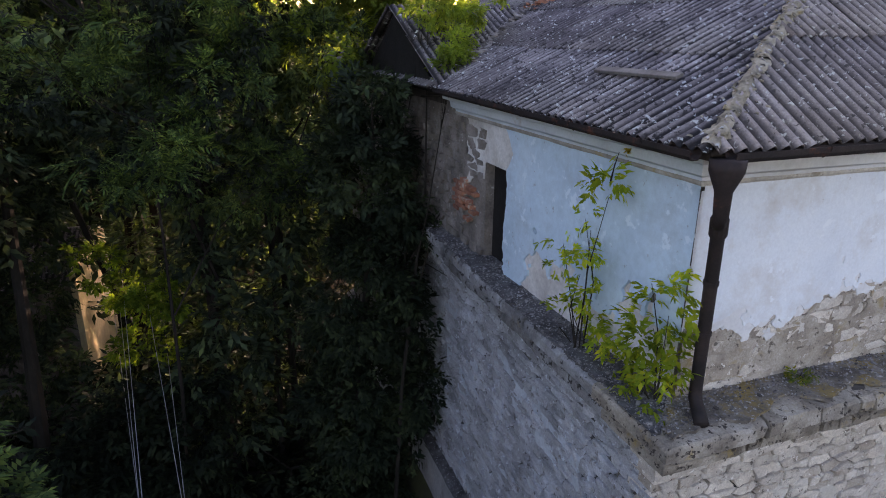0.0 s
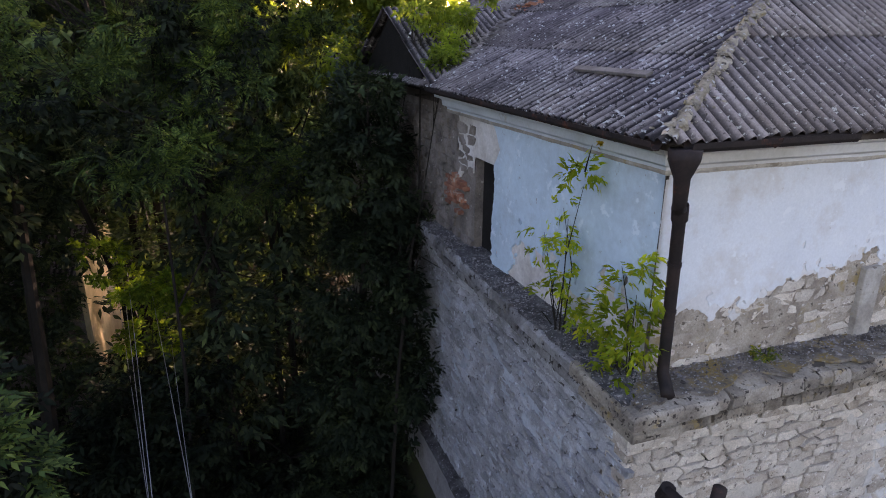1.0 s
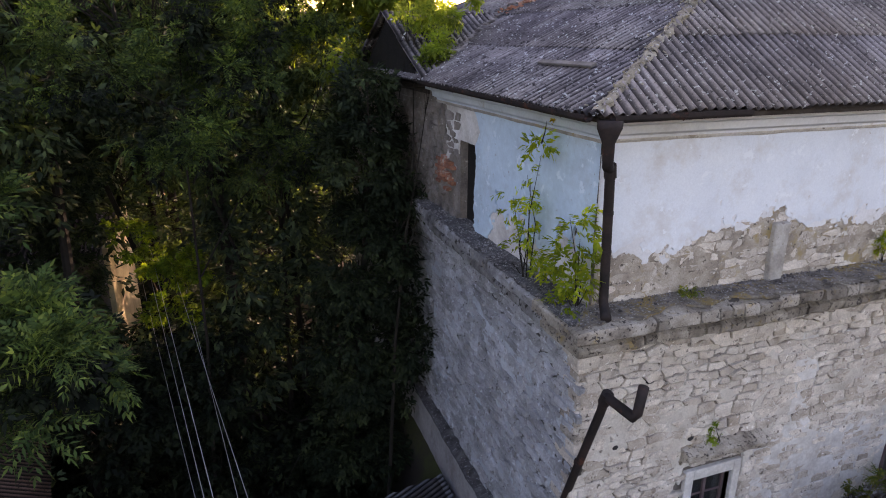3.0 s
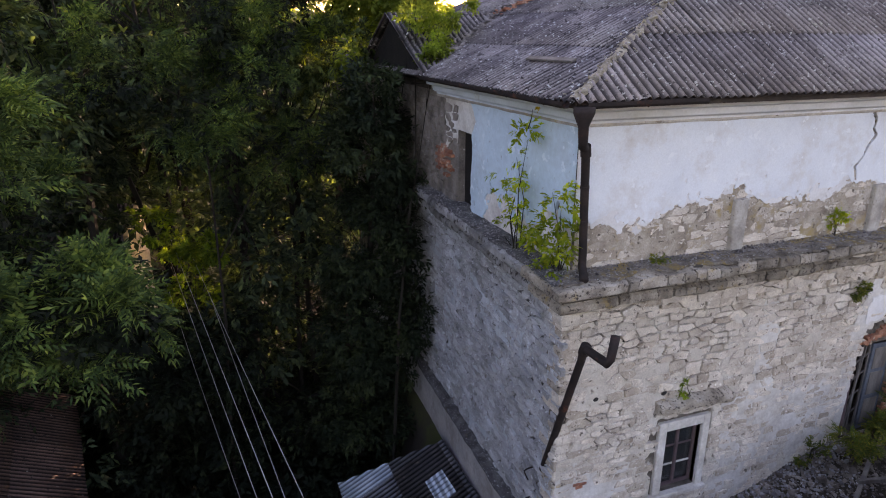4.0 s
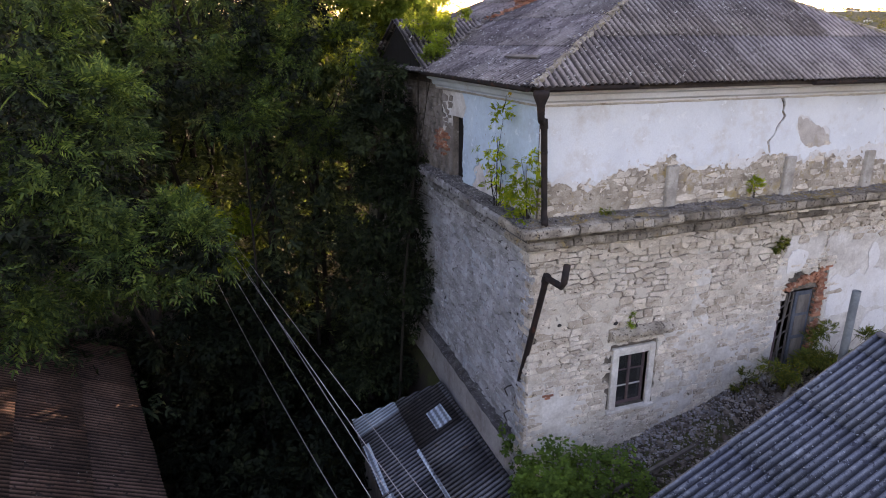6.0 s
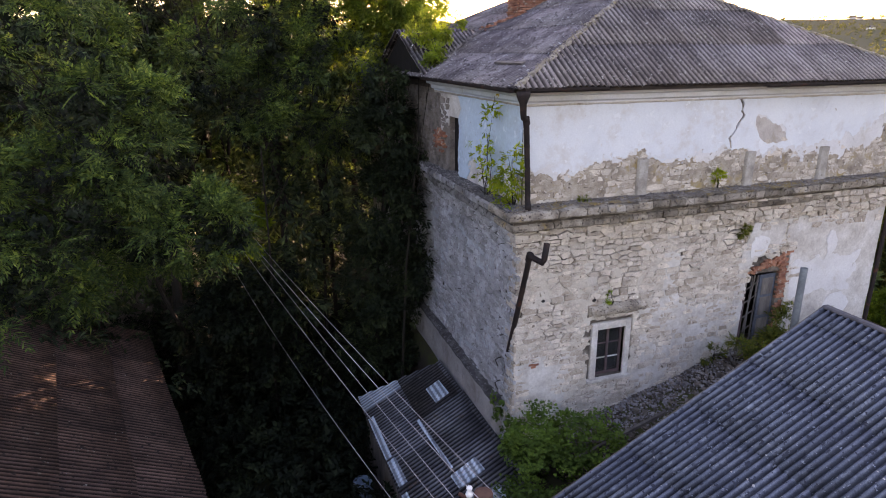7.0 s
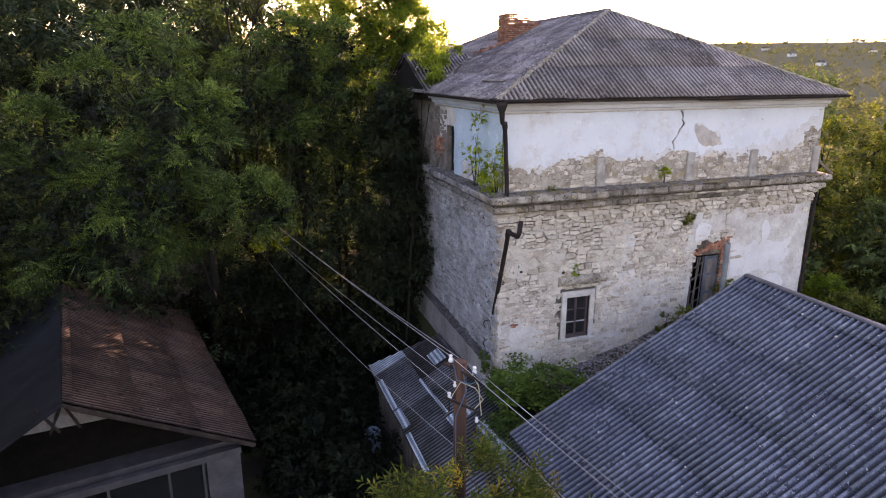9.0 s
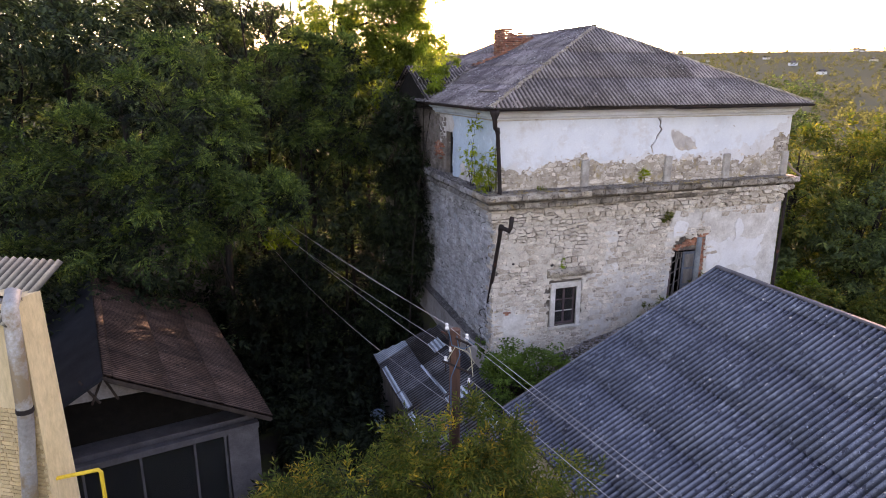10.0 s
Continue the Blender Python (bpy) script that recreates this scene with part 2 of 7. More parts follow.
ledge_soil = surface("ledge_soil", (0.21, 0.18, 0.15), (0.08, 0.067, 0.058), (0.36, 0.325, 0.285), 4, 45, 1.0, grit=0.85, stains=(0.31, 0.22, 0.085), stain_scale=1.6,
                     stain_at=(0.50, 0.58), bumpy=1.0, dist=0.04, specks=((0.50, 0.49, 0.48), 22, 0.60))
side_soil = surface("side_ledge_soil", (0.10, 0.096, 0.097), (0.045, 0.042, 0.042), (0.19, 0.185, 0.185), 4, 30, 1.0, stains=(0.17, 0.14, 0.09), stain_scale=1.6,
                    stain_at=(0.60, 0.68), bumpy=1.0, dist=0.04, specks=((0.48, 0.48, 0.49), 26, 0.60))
plinth_mat = surface("plinth_render", (0.42, 0.41, 0.41), (0.28, 0.27, 0.27), (0.54, 0.53, 0.53), 0.8, 18, 0.95, stains=(0.26, 0.24, 0.23), stain_scale=1.3, stain_at=(0.52, 0.66), bumpy=0.6)
pointing_mat = surface("smeared_pointing", (0.58, 0.53, 0.46), (0.42, 0.375, 0.315), (0.68, 0.64, 0.575), 2.0, 26, 1.0, stains=(0.36, 0.31, 0.25), stain_scale=3.5,
                       stain_at=(0.57, 0.68), bumpy=1.0, dist=0.03, pits=((0.2, 0.17, 0.14), 8, 0.65))
rubble_yard = surface("yard_rubble", (0.16, 0.135, 0.118), (0.075, 0.062, 0.054), (0.30, 0.265, 0.24), 3, 26, 1.0, vary=((0.4, 0.37, 0.35), (1.5, 1.5, 1.5)),
                      island=True, bumpy=0.6)
rubble_pale = surface("pale_rubble", (0.27, 0.26, 0.27), (0.15, 0.143, 0.147), (0.40, 0.39, 0.40), 3, 30, 1.0, vary=((0.5, 0.48, 0.48), (1.3, 1.3, 1.3)), island=True, bumpy=0.6)
ledge_grit = surface("ledge_grit", (0.20, 0.185, 0.18), (0.09, 0.08, 0.08), (0.34, 0.32, 0.315), 3, 26, 1.0, vary=((0.35, 0.33, 0.33), (1.6, 1.6, 1.6)), island=True, bumpy=0.6)
hole_mat = surface("bared_render", (0.50, 0.455, 0.415), (0.38, 0.34, 0.305), (0.60, 0.56, 0.52), 2.2, 36, 0.95, stains=(0.40, 0.34, 0.28), stain_scale=3, bumpy=0.8, grit=0.6)
pale_old = surface("faded_limewash", (0.66, 0.65, 0.645), (0.58, 0.565, 0.55), (0.72, 0.715, 0.71), 1.2, 24, 0.95, stains=(0.52, 0.48, 0.43), stain_scale=1.8, stain_at=(0.56, 0.74),
                   bumpy=0.4, grit=0.3, pits=((0.4, 0.36, 0.32), 6, 0.68))
sheet_tan = surface("tan_sheet", (0.30, 0.265, 0.20), (0.20, 0.175, 0.13), (0.40, 0.36, 0.29), 1.3, 24, 0.9, furrow=0.15, deep=0.3)
barrel_blue = surface("blue_plastic", (0.16, 0.24, 0.33), (0.11, 0.17, 0.24), (0.22, 0.31, 0.40), 2, 20, 0.5, bumpy=0.05)
# near-black boards: shade under overhangs and in openings put into the colour
shade_black = surface("boards_in_shade", (0.012, 0.010, 0.009), (0.008, 0.007, 0.006), (0.018, 0.015, 0.013), 3, 20, 0.95)
brick_red = surface("red_brick", (0.32, 0.135, 0.085), (0.21, 0.085, 0.06), (0.42, 0.21, 0.14), 4, 30, 0.95, stains=(0.40, 0.34, 0.28), stain_scale=6, stain_at=(0.54, 0.64), vary=((0.7, 0.7, 0.7), (1.25, 1.2, 1.15)), bumpy=0.6)
brick_tan = surface("tan_brick", (0.52, 0.39, 0.21), (0.44, 0.32, 0.16), (0.60, 0.46, 0.27), 4, 30, 0.9, vary=((0.85, 0.85, 0.85), (1.12, 1.1, 1.08)))
iron = surface("rusty_iron", (0.024, 0.017, 0.016), (0.014, 0.011, 0.011), (0.045, 0.028, 0.024), 3, 24, 0.75, 0.1, stains=(0.10, 0.036, 0.022), stain_scale=3)
wood_dark = surface("dark_wood", (0.055, 0.042, 0.036), (0.03, 0.023, 0.02), (0.09, 0.07, 0.06), 3, 30, 0.85)
wood_grey = surface("weathered_wood", (0.14, 0.125, 0.115), (0.08, 0.07, 0.065), (0.22, 0.20, 0.18), 3, 30, 0.9, stretch=(1, 1, 0.25))
wood_blue = surface("grey_blue_painted_wood", (0.085, 0.10, 0.125), (0.055, 0.065, 0.08), (0.12, 0.14, 0.165), 3, 30, 0.8)
sash_mat = surface("plum_brown_sash", (0.10, 0.065, 0.07), (0.07, 0.045, 0.05), (0.15, 0.10, 0.10), 4, 30, 0.8)
# near-black base colour standing in for the darkness of rooms and holes
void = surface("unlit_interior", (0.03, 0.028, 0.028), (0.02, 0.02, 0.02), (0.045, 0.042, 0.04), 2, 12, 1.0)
facade_blue = surface("grey_blue_facade", (0.115, 0.110, 0.122), (0.08, 0.078, 0.086), (0.155, 0.15, 0.163), 2, 20, 0.7)
cabin_roof = surface("brown_roofing", (0.105, 0.064, 0.05), (0.055, 0.034, 0.028), (0.16, 0.10, 0.08), 1.3, 26, 0.9, specks=((0.36, 0.33, 0.29), 9, 0.68), pits=((0.04, 0.028, 0.024), 6, 0.60), stains=(0.20, 0.17, 0.14), stain_scale=4,
                     stain_at=(0.62, 0.70), vary=((0.7, 0.7, 0.7), (1.25, 1.2, 1.15)), furrow=0.15)
cabin_roof_blue = surface("slate_blue_roofing", (0.028, 0.032, 0.042), (0.02, 0.023, 0.03), (0.04, 0.045, 0.055), 1.3, 26, 0.85)
stucco = surface("cream_stucco", (0.62, 0.49, 0.29), (0.53, 0.41, 0.235), (0.68, 0.55, 0.34), 1.3, 16, 0.9, stretch=(1, 1, 0.3), stains=(0.50, 0.38, 0.22), stain_scale=1.6, stain_at=(0.56, 0.74))
porcelain = surface("white_porcelain", (0.75, 0.75, 0.76), (0.7, 0.7, 0.7), (0.8, 0.8, 0.8), 4, 20, 0.2, spec=0.5, bumpy=0.0)
zinc = surface("zinc", (0.36, 0.36, 0.35), (0.27, 0.26, 0.25), (0.46, 0.46, 0.45), 2, 20, 0.55, 0.4, stains=(0.26, 0.20, 0.13), stain_scale=1.2, stain_at=(0.46, 0.56))
wire_mat = surface("bare_wire", (0.40, 0.39, 0.40), (0.33, 0.32, 0.33), (0.47, 0.47, 0.47), 2, 20, 0.5, 0.3, bumpy=0.0)
cable_blue = surface("blue_cable", (0.05, 0.12, 0.20), (0.04, 0.10, 0.17), (0.07, 0.15, 0.24), 2, 20, 0.5, bumpy=0.0)
cable_pale = surface("pale_cable", (0.40, 0.38, 0.28), (0.33, 0.31, 0.22), (0.46, 0.44, 0.33), 2, 20, 0.5, bumpy=0.0)
pole_wood = surface("tarred_pole", (0.085, 0.043, 0.032), (0.045, 0.026, 0.02), (0.14, 0.07, 0.05), 2, 24, 0.85, stretch=(1, 1, 0.2))
yellow_paint = surface("yellow_pipe", (0.75, 0.50, 0.04), (0.65, 0.42, 0.03), (0.8, 0.55, 0.06), 3, 20, 0.5)
soil_yard = surface("dark_soil", (0.075, 0.062, 0.048), (0.035, 0.03, 0.024), (0.12, 0.10, 0.08), 0.4, 6, 1.0, stains=(0.05, 0.07, 0.025), stain_scale=0.5,
               stain_at=(0.45, 0.6), bumpy=0.8, dist=0.05)
rubble_mat = surface("rubble", (0.24, 0.215, 0.215), (0.12, 0.105, 0.105), (0.38, 0.35, 0.35), 3, 26, 1.0, vary=((0.5, 0.48, 0.47), (1.4, 1.4, 1.4)),
                     island=True, bumpy=0.6)
bark = surface("bark", (0.022, 0.018, 0.014), (0.013, 0.010, 0.008), (0.036, 0.029, 0.023), 3, 20, 0.95, stretch=(1, 1, 0.3), bumpy=0.8)
leaf_ash = leaf_material("ash_leaf", (0.030, 0.058, 0.022), (0.060, 0.105, 0.032), (0.15, 0.20, 0.052), 0.26)
# near-black copy: woodland shade put into the leaf colour
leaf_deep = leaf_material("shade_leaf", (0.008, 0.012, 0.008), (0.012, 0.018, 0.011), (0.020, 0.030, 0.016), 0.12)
# brightened copy: sun through the leaves is put into their colour
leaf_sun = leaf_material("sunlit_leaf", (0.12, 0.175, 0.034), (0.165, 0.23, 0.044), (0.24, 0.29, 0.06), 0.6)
leaf_autumn = leaf_material("autumn_leaf", (0.14, 0.13, 0.02), (0.25, 0.20, 0.025), (0.36, 0.20, 0.03), 0.4)
# dark_leaf dimmed: the shade beside the wall is in the colour
leaf_shade = leaf_material("shaded_dark_leaf", (0.015, 0.023, 0.014), (0.023, 0.036, 0.021), (0.044, 0.062, 0.032), 0.2)
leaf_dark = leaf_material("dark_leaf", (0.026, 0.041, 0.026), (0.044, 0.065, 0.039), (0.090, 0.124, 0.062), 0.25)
leaf_mid = leaf_material("wood_leaf", (0.042, 0.067, 0.031), (0.072, 0.110, 0.046), (0.14, 0.19, 0.068), 0.30)
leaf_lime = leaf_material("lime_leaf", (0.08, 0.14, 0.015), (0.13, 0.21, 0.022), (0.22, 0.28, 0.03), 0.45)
leaf_yellow = leaf_material("yellowing_leaf", (0.17, 0.25, 0.02), (0.29, 0.36, 0.03), (0.45, 0.43, 0.03), 0.5)
leaf_olive = leaf_material("olive_leaf", (0.045, 0.075, 0.016), (0.08, 0.11, 0.024), (0.19, 0.17, 0.035))
leaf_vine = leaf_material("vine_leaf", (0.05, 0.095, 0.022), (0.075, 0.14, 0.03), (0.11, 0.18, 0.04), 0.28)
glass = bpy.data.materials.new("old_glass")
glass.use_nodes = True
gb = glass.node_tree.nodes["Principled BSDF"]
gb.inputs["Base Color"].default_value = (0.05, 0.055, 0.06, 1)
gb.inputs["Roughness"].default_value = 0.12
gb.inputs["Transmission Weight"].default_value = 0.6

# ---------------------------------------------------------------- mesh helpers


def part(name, bm, mat, parent=None, label="", smooth=False):
    me = bpy.data.meshes.new(name)
    bm.to_mesh(me)
    bm.free()
    me.materials.append(mat)
    if smooth:
        me.shade_smooth()
    ob = new(name, me)
    ob.parent = parent
    if label:
        ob["label"] = label
    return ob


def piece(name, me, parent, m):
    """A piece that shares its mesh with alike pieces."""
    ob = new(name, me)
    ob.parent = parent
    ob.matrix_local = m
    return ob


def thing(name, label, category, group="", kind="", at=(0, 0, 0)):
    ob = new(name)
    ob.location = at
    ob.empty_display_size = 0.2
    bpy.context.view_layer.update()
    return tagged(ob, label, category, group, kind)


def box(bm, lo, hi, m=None, taper=0.0):
    (x0, y0, z0), (x1, y1, z1) = lo, hi
    vs = []
    for x, y, z in ((x0, y0, z0), (x1, y0, z0), (x1, y1, z0), (x0, y1, z0), (x0, y0, z1), (x1, y0, z1), (x1, y1, z1), (x0, y1, z1)):
        v = Vector((x, y, z))
        vs.append(bm.verts.new(m @ v if m else v))
    for f in ((3, 2, 1, 0), (4, 5, 6, 7), (0, 1, 5, 4), (1, 2, 6, 5), (2, 3, 7, 6), (3, 0, 4, 7)):
        bm.faces.new([vs[i] for i in f])
    return vs


def boxes(*items):
    bm = bmesh.new()
    for lo, hi in items:
        box(bm, lo, hi)
    return bm


def bevelled(lo, hi, width=0.01, m=None):
    bm = bmesh.new()
    box(bm, lo, hi, m)
    bmesh.ops.bevel(bm, geom=bm.edges[:], offset=width, segments=1, affect="EDGES")
    return bm


def tube(bm, pts, radii, sides=8, cap=True):
    """A tapered tube along a line of points."""
    pts = [Vector(p) for p in pts]
    if isinstance(radii, (int, float)):
        radii = [radii] * len(pts)
    rings, side = [], None
    for i, (p, r) in enumerate(zip(pts, radii)):
        d = (pts[min(i + 1, len(pts) - 1)] - pts[max(i - 1, 0)]).normalized()
        if side is None:
            side = d.orthogonal().normalized()
        side = (side - d * side.dot(d)).normalized()
        up = d.cross(side)
        rings.append([bm.verts.new(p + r * (math.cos(a) * side + math.sin(a) * up)) for a in (2 * math.pi * k / sides for k in range(sides))])
    for a, b in zip(rings, rings[1:]):
        for k in range(sides):
            bm.faces.new((a[k], a[(k + 1) % sides], b[(k + 1) % sides], b[k]))
    if cap:
        bm.faces.new(rings[0][::-1])
        bm.faces.new(rings[-1])


def extruded(profile, a, b, along=None, m0=0.0, m1=0.0, step=0.16):
    """A closed profile of (out, z) swept from a to b; out points to the right of the way. m0, m1: mitres, metres longer for each metre out."""
    bm = bmesh.new()
    a, b = Vector(a), Vector(b)
    d = (b - a).normalized()
    out = Vector((d.y, -d.x, 0)).normalized()
    n = max(3, int((b - a).length / step)) if along else 2
    rows = []
    for i in range(n):
        p = a + (b - a) * i / (n - 1)
        long = -m0 if i == 0 else m1 if i == n - 1 else 0.0
        rows.append([bm.verts.new(p + d * (o * long) + out * (o + (along * noise.noise(Vector((p.x * 3, p.y * 3, z * 4 + o))) if along else 0))
                                  + Vector((0, 0, z + (along * 0.6 * noise.noise(Vector((p.y * 3 + 9, p.x * 3, o * 7 + z))) if along else 0)))) for o, z in profile])
    for r, s in zip(rows, rows[1:]):
        for k in range(len(profile)):
            j = (k + 1) % len(profile)
            bm.faces.new((r[k], s[k], s[j], r[j]))
    bm.faces.new(rows[0])
    bm.faces.new(rows[-1][::-1])
    bmesh.ops.recalc_face_normals(bm, faces=bm.faces[:])
    return bm


def coat(origin, u, v, width, height, cell, field, thick, relief=0.008):
    """A coat of plaster with a ragged outline: it lies where field(a, b) is above 0, a metres along u and b along v."""
    origin, u, v = Vector(origin), Vector(u), Vector(v)
    n = u.cross(v).normalized()
    bm = bmesh.new()
    nx, ny = int(width / cell) + 1, int(height / cell) + 1
    sx, sy = width / nx, height / ny
    val = [[field(i * sx, j * sy) for j in range(ny + 1)] for i in range(nx + 1)]
    made = {}

    def vert(a, b, key, back=False):
        if (key, back) not in made:
            p = origin + u * a + v * b
            r = relief * noise.noise(p * 1.7) + 0.4 * relief * noise.noise(p * 7)
            made[key, back] = bm.verts.new(p + n * (-0.003 if back else thick + r))
        return made[key, back]

    for i in range(nx):
        for j in range(ny):
            c = ((i, j), (i + 1, j), (i + 1, j + 1), (i, j + 1))
            w = [val[a][b] for a, b in c]
            if max(w) <= 0:
                continue
            poly = []
            for k in range(4):
                (a0, b0), (a1, b1), w0, w1 = c[k], c[(k + 1) % 4], w[k], w[(k + 1) % 4]
                if w0 > 0:
                    poly.append((a0 * sx, b0 * sy, (a0, b0), False))
                if (w0 > 0) != (w1 > 0):
                    t = min(0.95, max(0.05, w0 / (w0 - w1)))
                    key = tuple(sorted((c[k], c[(k + 1) % 4])))
                    poly.append(((a0 + (a1 - a0) * t) * sx, (b0 + (b1 - b0) * t) * sy, key, w0 > 0))
            if len(poly) < 3:
                continue
            bm.faces.new([vert(a, b, k) for a, b, k, _ in poly])
            for (a, b, k, leave), (a2, b2, k2, _) in zip(poly, poly[1:] + poly[:1]):
                if leave and isinstance(k2[0], tuple):
                    try:
                        bm.faces.new((vert(a, b, k), vert(a, b, k, True), vert(a2, b2, k2, True), vert(a2, b2, k2)))
                    except ValueError:
                        pass
    return bm


def fract(x, y, s=1.0, seed=0.0):
    p = Vector((x * s + seed, y * s - seed, seed * 0.37))
    return noise.noise(p) + 0.5 * noise.noise(p * 2.1) + 0.28 * noise.noise(p * 4.7) + 0.16 * noise.noise(p * 11)


def steps(x, pts):
    return float(np.interp(x, [p[0] for p in pts], [p[1] for p in pts]))


def near_line(x, y, pts):
    best = 9.0
    for (x0, y0), (x1, y1) in zip(pts, pts[1:]):
        dx, dy = x1 - x0, y1 - y0
        t = max(0, min(1, ((x - x0) * dx + (y - y0) * dy) / (dx * dx + dy * dy)))
        best = min(best, math.hypot(x - x0 - t * dx, y - y0 - t * dy))
    return best


def stone_mesh(poly, depth, rng, gap=0.012):
    """One rough stone: its outline (x, z) round the middle, face bulging to -y."""
    bm = bmesh.new()
    ring = []
    for (x0, z0), (x1, z1) in zip(poly, poly[1:] + poly[:1]):
        n = max(1, int(math.hypot(x1 - x0, z1 - z0) / 0.065))
        for k in range(n):
            t = k / n
            ring.append((x0 + (x1 - x0) * t + rng.uniform(-0.011, 0.011), z0 + (z1 - z0) * t + rng.uniform(-0.009, 0.009)))

    def shrink(p, g):
        d = math.hypot(*p)
        k = max(0.35, 1 - g / max(d, 0.02))
        return p[0] * k, p[1] * k

    n = len(ring)
    tx, tz = rng.uniform(-0.06, 0.06), rng.uniform(-0.07, 0.07)
    outer = [shrink(p, gap * rng.uniform(0.6, 1.5)) for p in ring]
    inner = [shrink(p, gap + 0.012 * rng.uniform(0.5, 1.6)) for p in ring]
    back = [bm.verts.new((x, 0.01, z)) for x, z in outer]
    edge = [bm.verts.new((x, -depth * 0.78 + tx * x * 0.6, z)) for x, z in outer]
    face = [bm.verts.new((x, -depth - rng.uniform(-0.006, 0.006) + tx * x + tz * z, z)) for x, z in inner]
    for a, b in ((back, edge), (edge, face)):
        for i in range(n):
            bm.faces.new((a[i], a[(i + 1) % n], b[(i + 1) % n], b[i]))
    mid = bm.verts.new((0, -depth - rng.uniform(-0.004, 0.010), 0))
    for i in range(n):
        bm.faces.new((face[i], face[(i + 1) % n], mid))
    me = bpy.data.meshes.new("stone")
    bm.to_mesh(me)
    bm.free()
    return me


def rubble(width, height, rng, hs=(0.10, 0.24), ws=(0.16, 0.5)):
    """Outlines for the stones of a roughly coursed rubble wall: middle (x, z) and corners round it."""
    seeds = []
    for cx, cz, w, h in courses(width + 0.6, height + 0.4, rng, hs, ws):
        seeds.append((cx - 0.3 + rng.uniform(-0.25, 0.25) * w, cz - 0.2 + rng.uniform(-0.13, 0.13) * h))
    pts = np.array(seeds)
    k = np.array([1.0, 2.6])                 # stones lie flat
    for x, z in seeds:
        if not (0 <= x <= width and 0 <= z <= height):
            continue
        d = (pts - (x, z)) * k
        near = np.argsort((d ** 2).sum(1))[1:15]
        poly = [(-0.5, -0.8), (0.5, -0.8), (0.5, 0.8), (-0.5, 0.8)]
        for i in near:
            ax, az = d[i]
            c = (ax * ax + az * az) / 2
            out = []
            for (x0, z0), (x1, z1) in zip(poly, poly[1:] + poly[:1]):
                s0, s1 = x0 * ax + z0 * az - c, x1 * ax + z1 * az - c
                if s0 <= 0:
                    out.append((x0, z0))
                if (s0 < 0) != (s1 < 0):
                    t = s0 / (s0 - s1)
                    out.append((x0 + (x1 - x0) * t, z0 + (z1 - z0) * t))
            poly = out
            if len(poly) < 3:
                break
        if len(poly) < 3:
            continue
        poly = [(px, pz / k[1]) for px, pz in poly]
        mx, mz = sum(p[0] for p in poly) / len(poly), sum(p[1] for p in poly) / len(poly)
        lim = [(min(max(px + x, 0), width) - x - mx, min(max(pz + z, 0), height) - z - mz) for px, pz in poly]
        if max(p[0] for p in lim) - min(p[0] for p in lim) > 0.05 and max(p[1] for p in lim) - min(p[1] for p in lim) > 0.03:
            yield x + mx, z + mz, lim


def courses(width, height, rng, hs=(0.10, 0.24), ws=(0.16, 0.5), gap=0.018):
    """Places for the stones of a coursed rubble wall: centre, width, height."""
    z = 0.0
    while z < height - 0.05:
        h = min(rng.uniform(*hs), height - z)
        x = -rng.uniform(0, 0.2)
        while x < width:
            w = rng.uniform(*ws) * (0.75 + h * 2)
            a, b = max(x, 0), min(x + w, width)
            if b - a > 0.06:
                if h > 0.17 and rng.random() < 0.3:
                    yield (a + b) / 2, z + h * 0.27, b - a - gap, h * 0.54 - gap
                    yield (a + b) / 2, z + h * 0.78, b - a - gap, h * 0.44 - gap
                else:
                    yield (a + b) / 2, z + h / 2, b - a - gap, h - gap
            x += w
        z += h


def merge(parts_):
    """One bmesh out of (mesh, matrix) pairs."""
    vs, fs = [], []
    for me, m in parts_:
        k = len(vs)
        vs += [tuple(m @ v.co) for v in me.vertices]
        fs += [[k + i for i in p.vertices] for p in me.polygons]
    out = bpy.data.meshes.new("joined")
    out.from_pydata(vs, [], fs)
    return out


def raw_part(name, me, mat, parent, label="", kind=""):
    me.materials.clear()
    me.materials.append(mat)
    ob = new(name, me)
    ob.parent = parent
    return tagged(ob, label, "", "", kind)


def wave_sheet(width, length, pitch=0.15, amp=0.03, thick=0.009, seg=6, bend=0.0):
    """A corrugated sheet in its own plane: x across the waves, y up the slope, z out."""
    bm = bmesh.new()
    n = int(round(width / pitch)) * seg
    rows = []
    for j in range(3):
        y = length * j / 2
        top = [bm.verts.new((width * i / n, y, amp * math.cos(2 * math.pi * i / seg) + bend * math.sin(math.pi * i / n) * (j == 1))) for i in range(n + 1)]
        rows.append(top)
    low = [[bm.verts.new((v.co.x, v.co.y, v.co.z - thick)) for v in r] for r in (rows[0], rows[2])]
    for a, b in ((rows[0], rows[1]), (rows[1], rows[2])):
        for i in range(n):
            bm.faces.new((a[i], a[i + 1], b[i + 1], b[i]))
    for i in range(n):
        bm.faces.new((low[0][i], low[0][i + 1], rows[0][i + 1], rows[0][i]))
        bm.faces.new((rows[2][i], rows[2][i + 1], low[1][i + 1], low[1][i]))
        bm.faces.new((low[1][i], low[1][i + 1], low[0][i + 1], low[0][i]))
    return bm


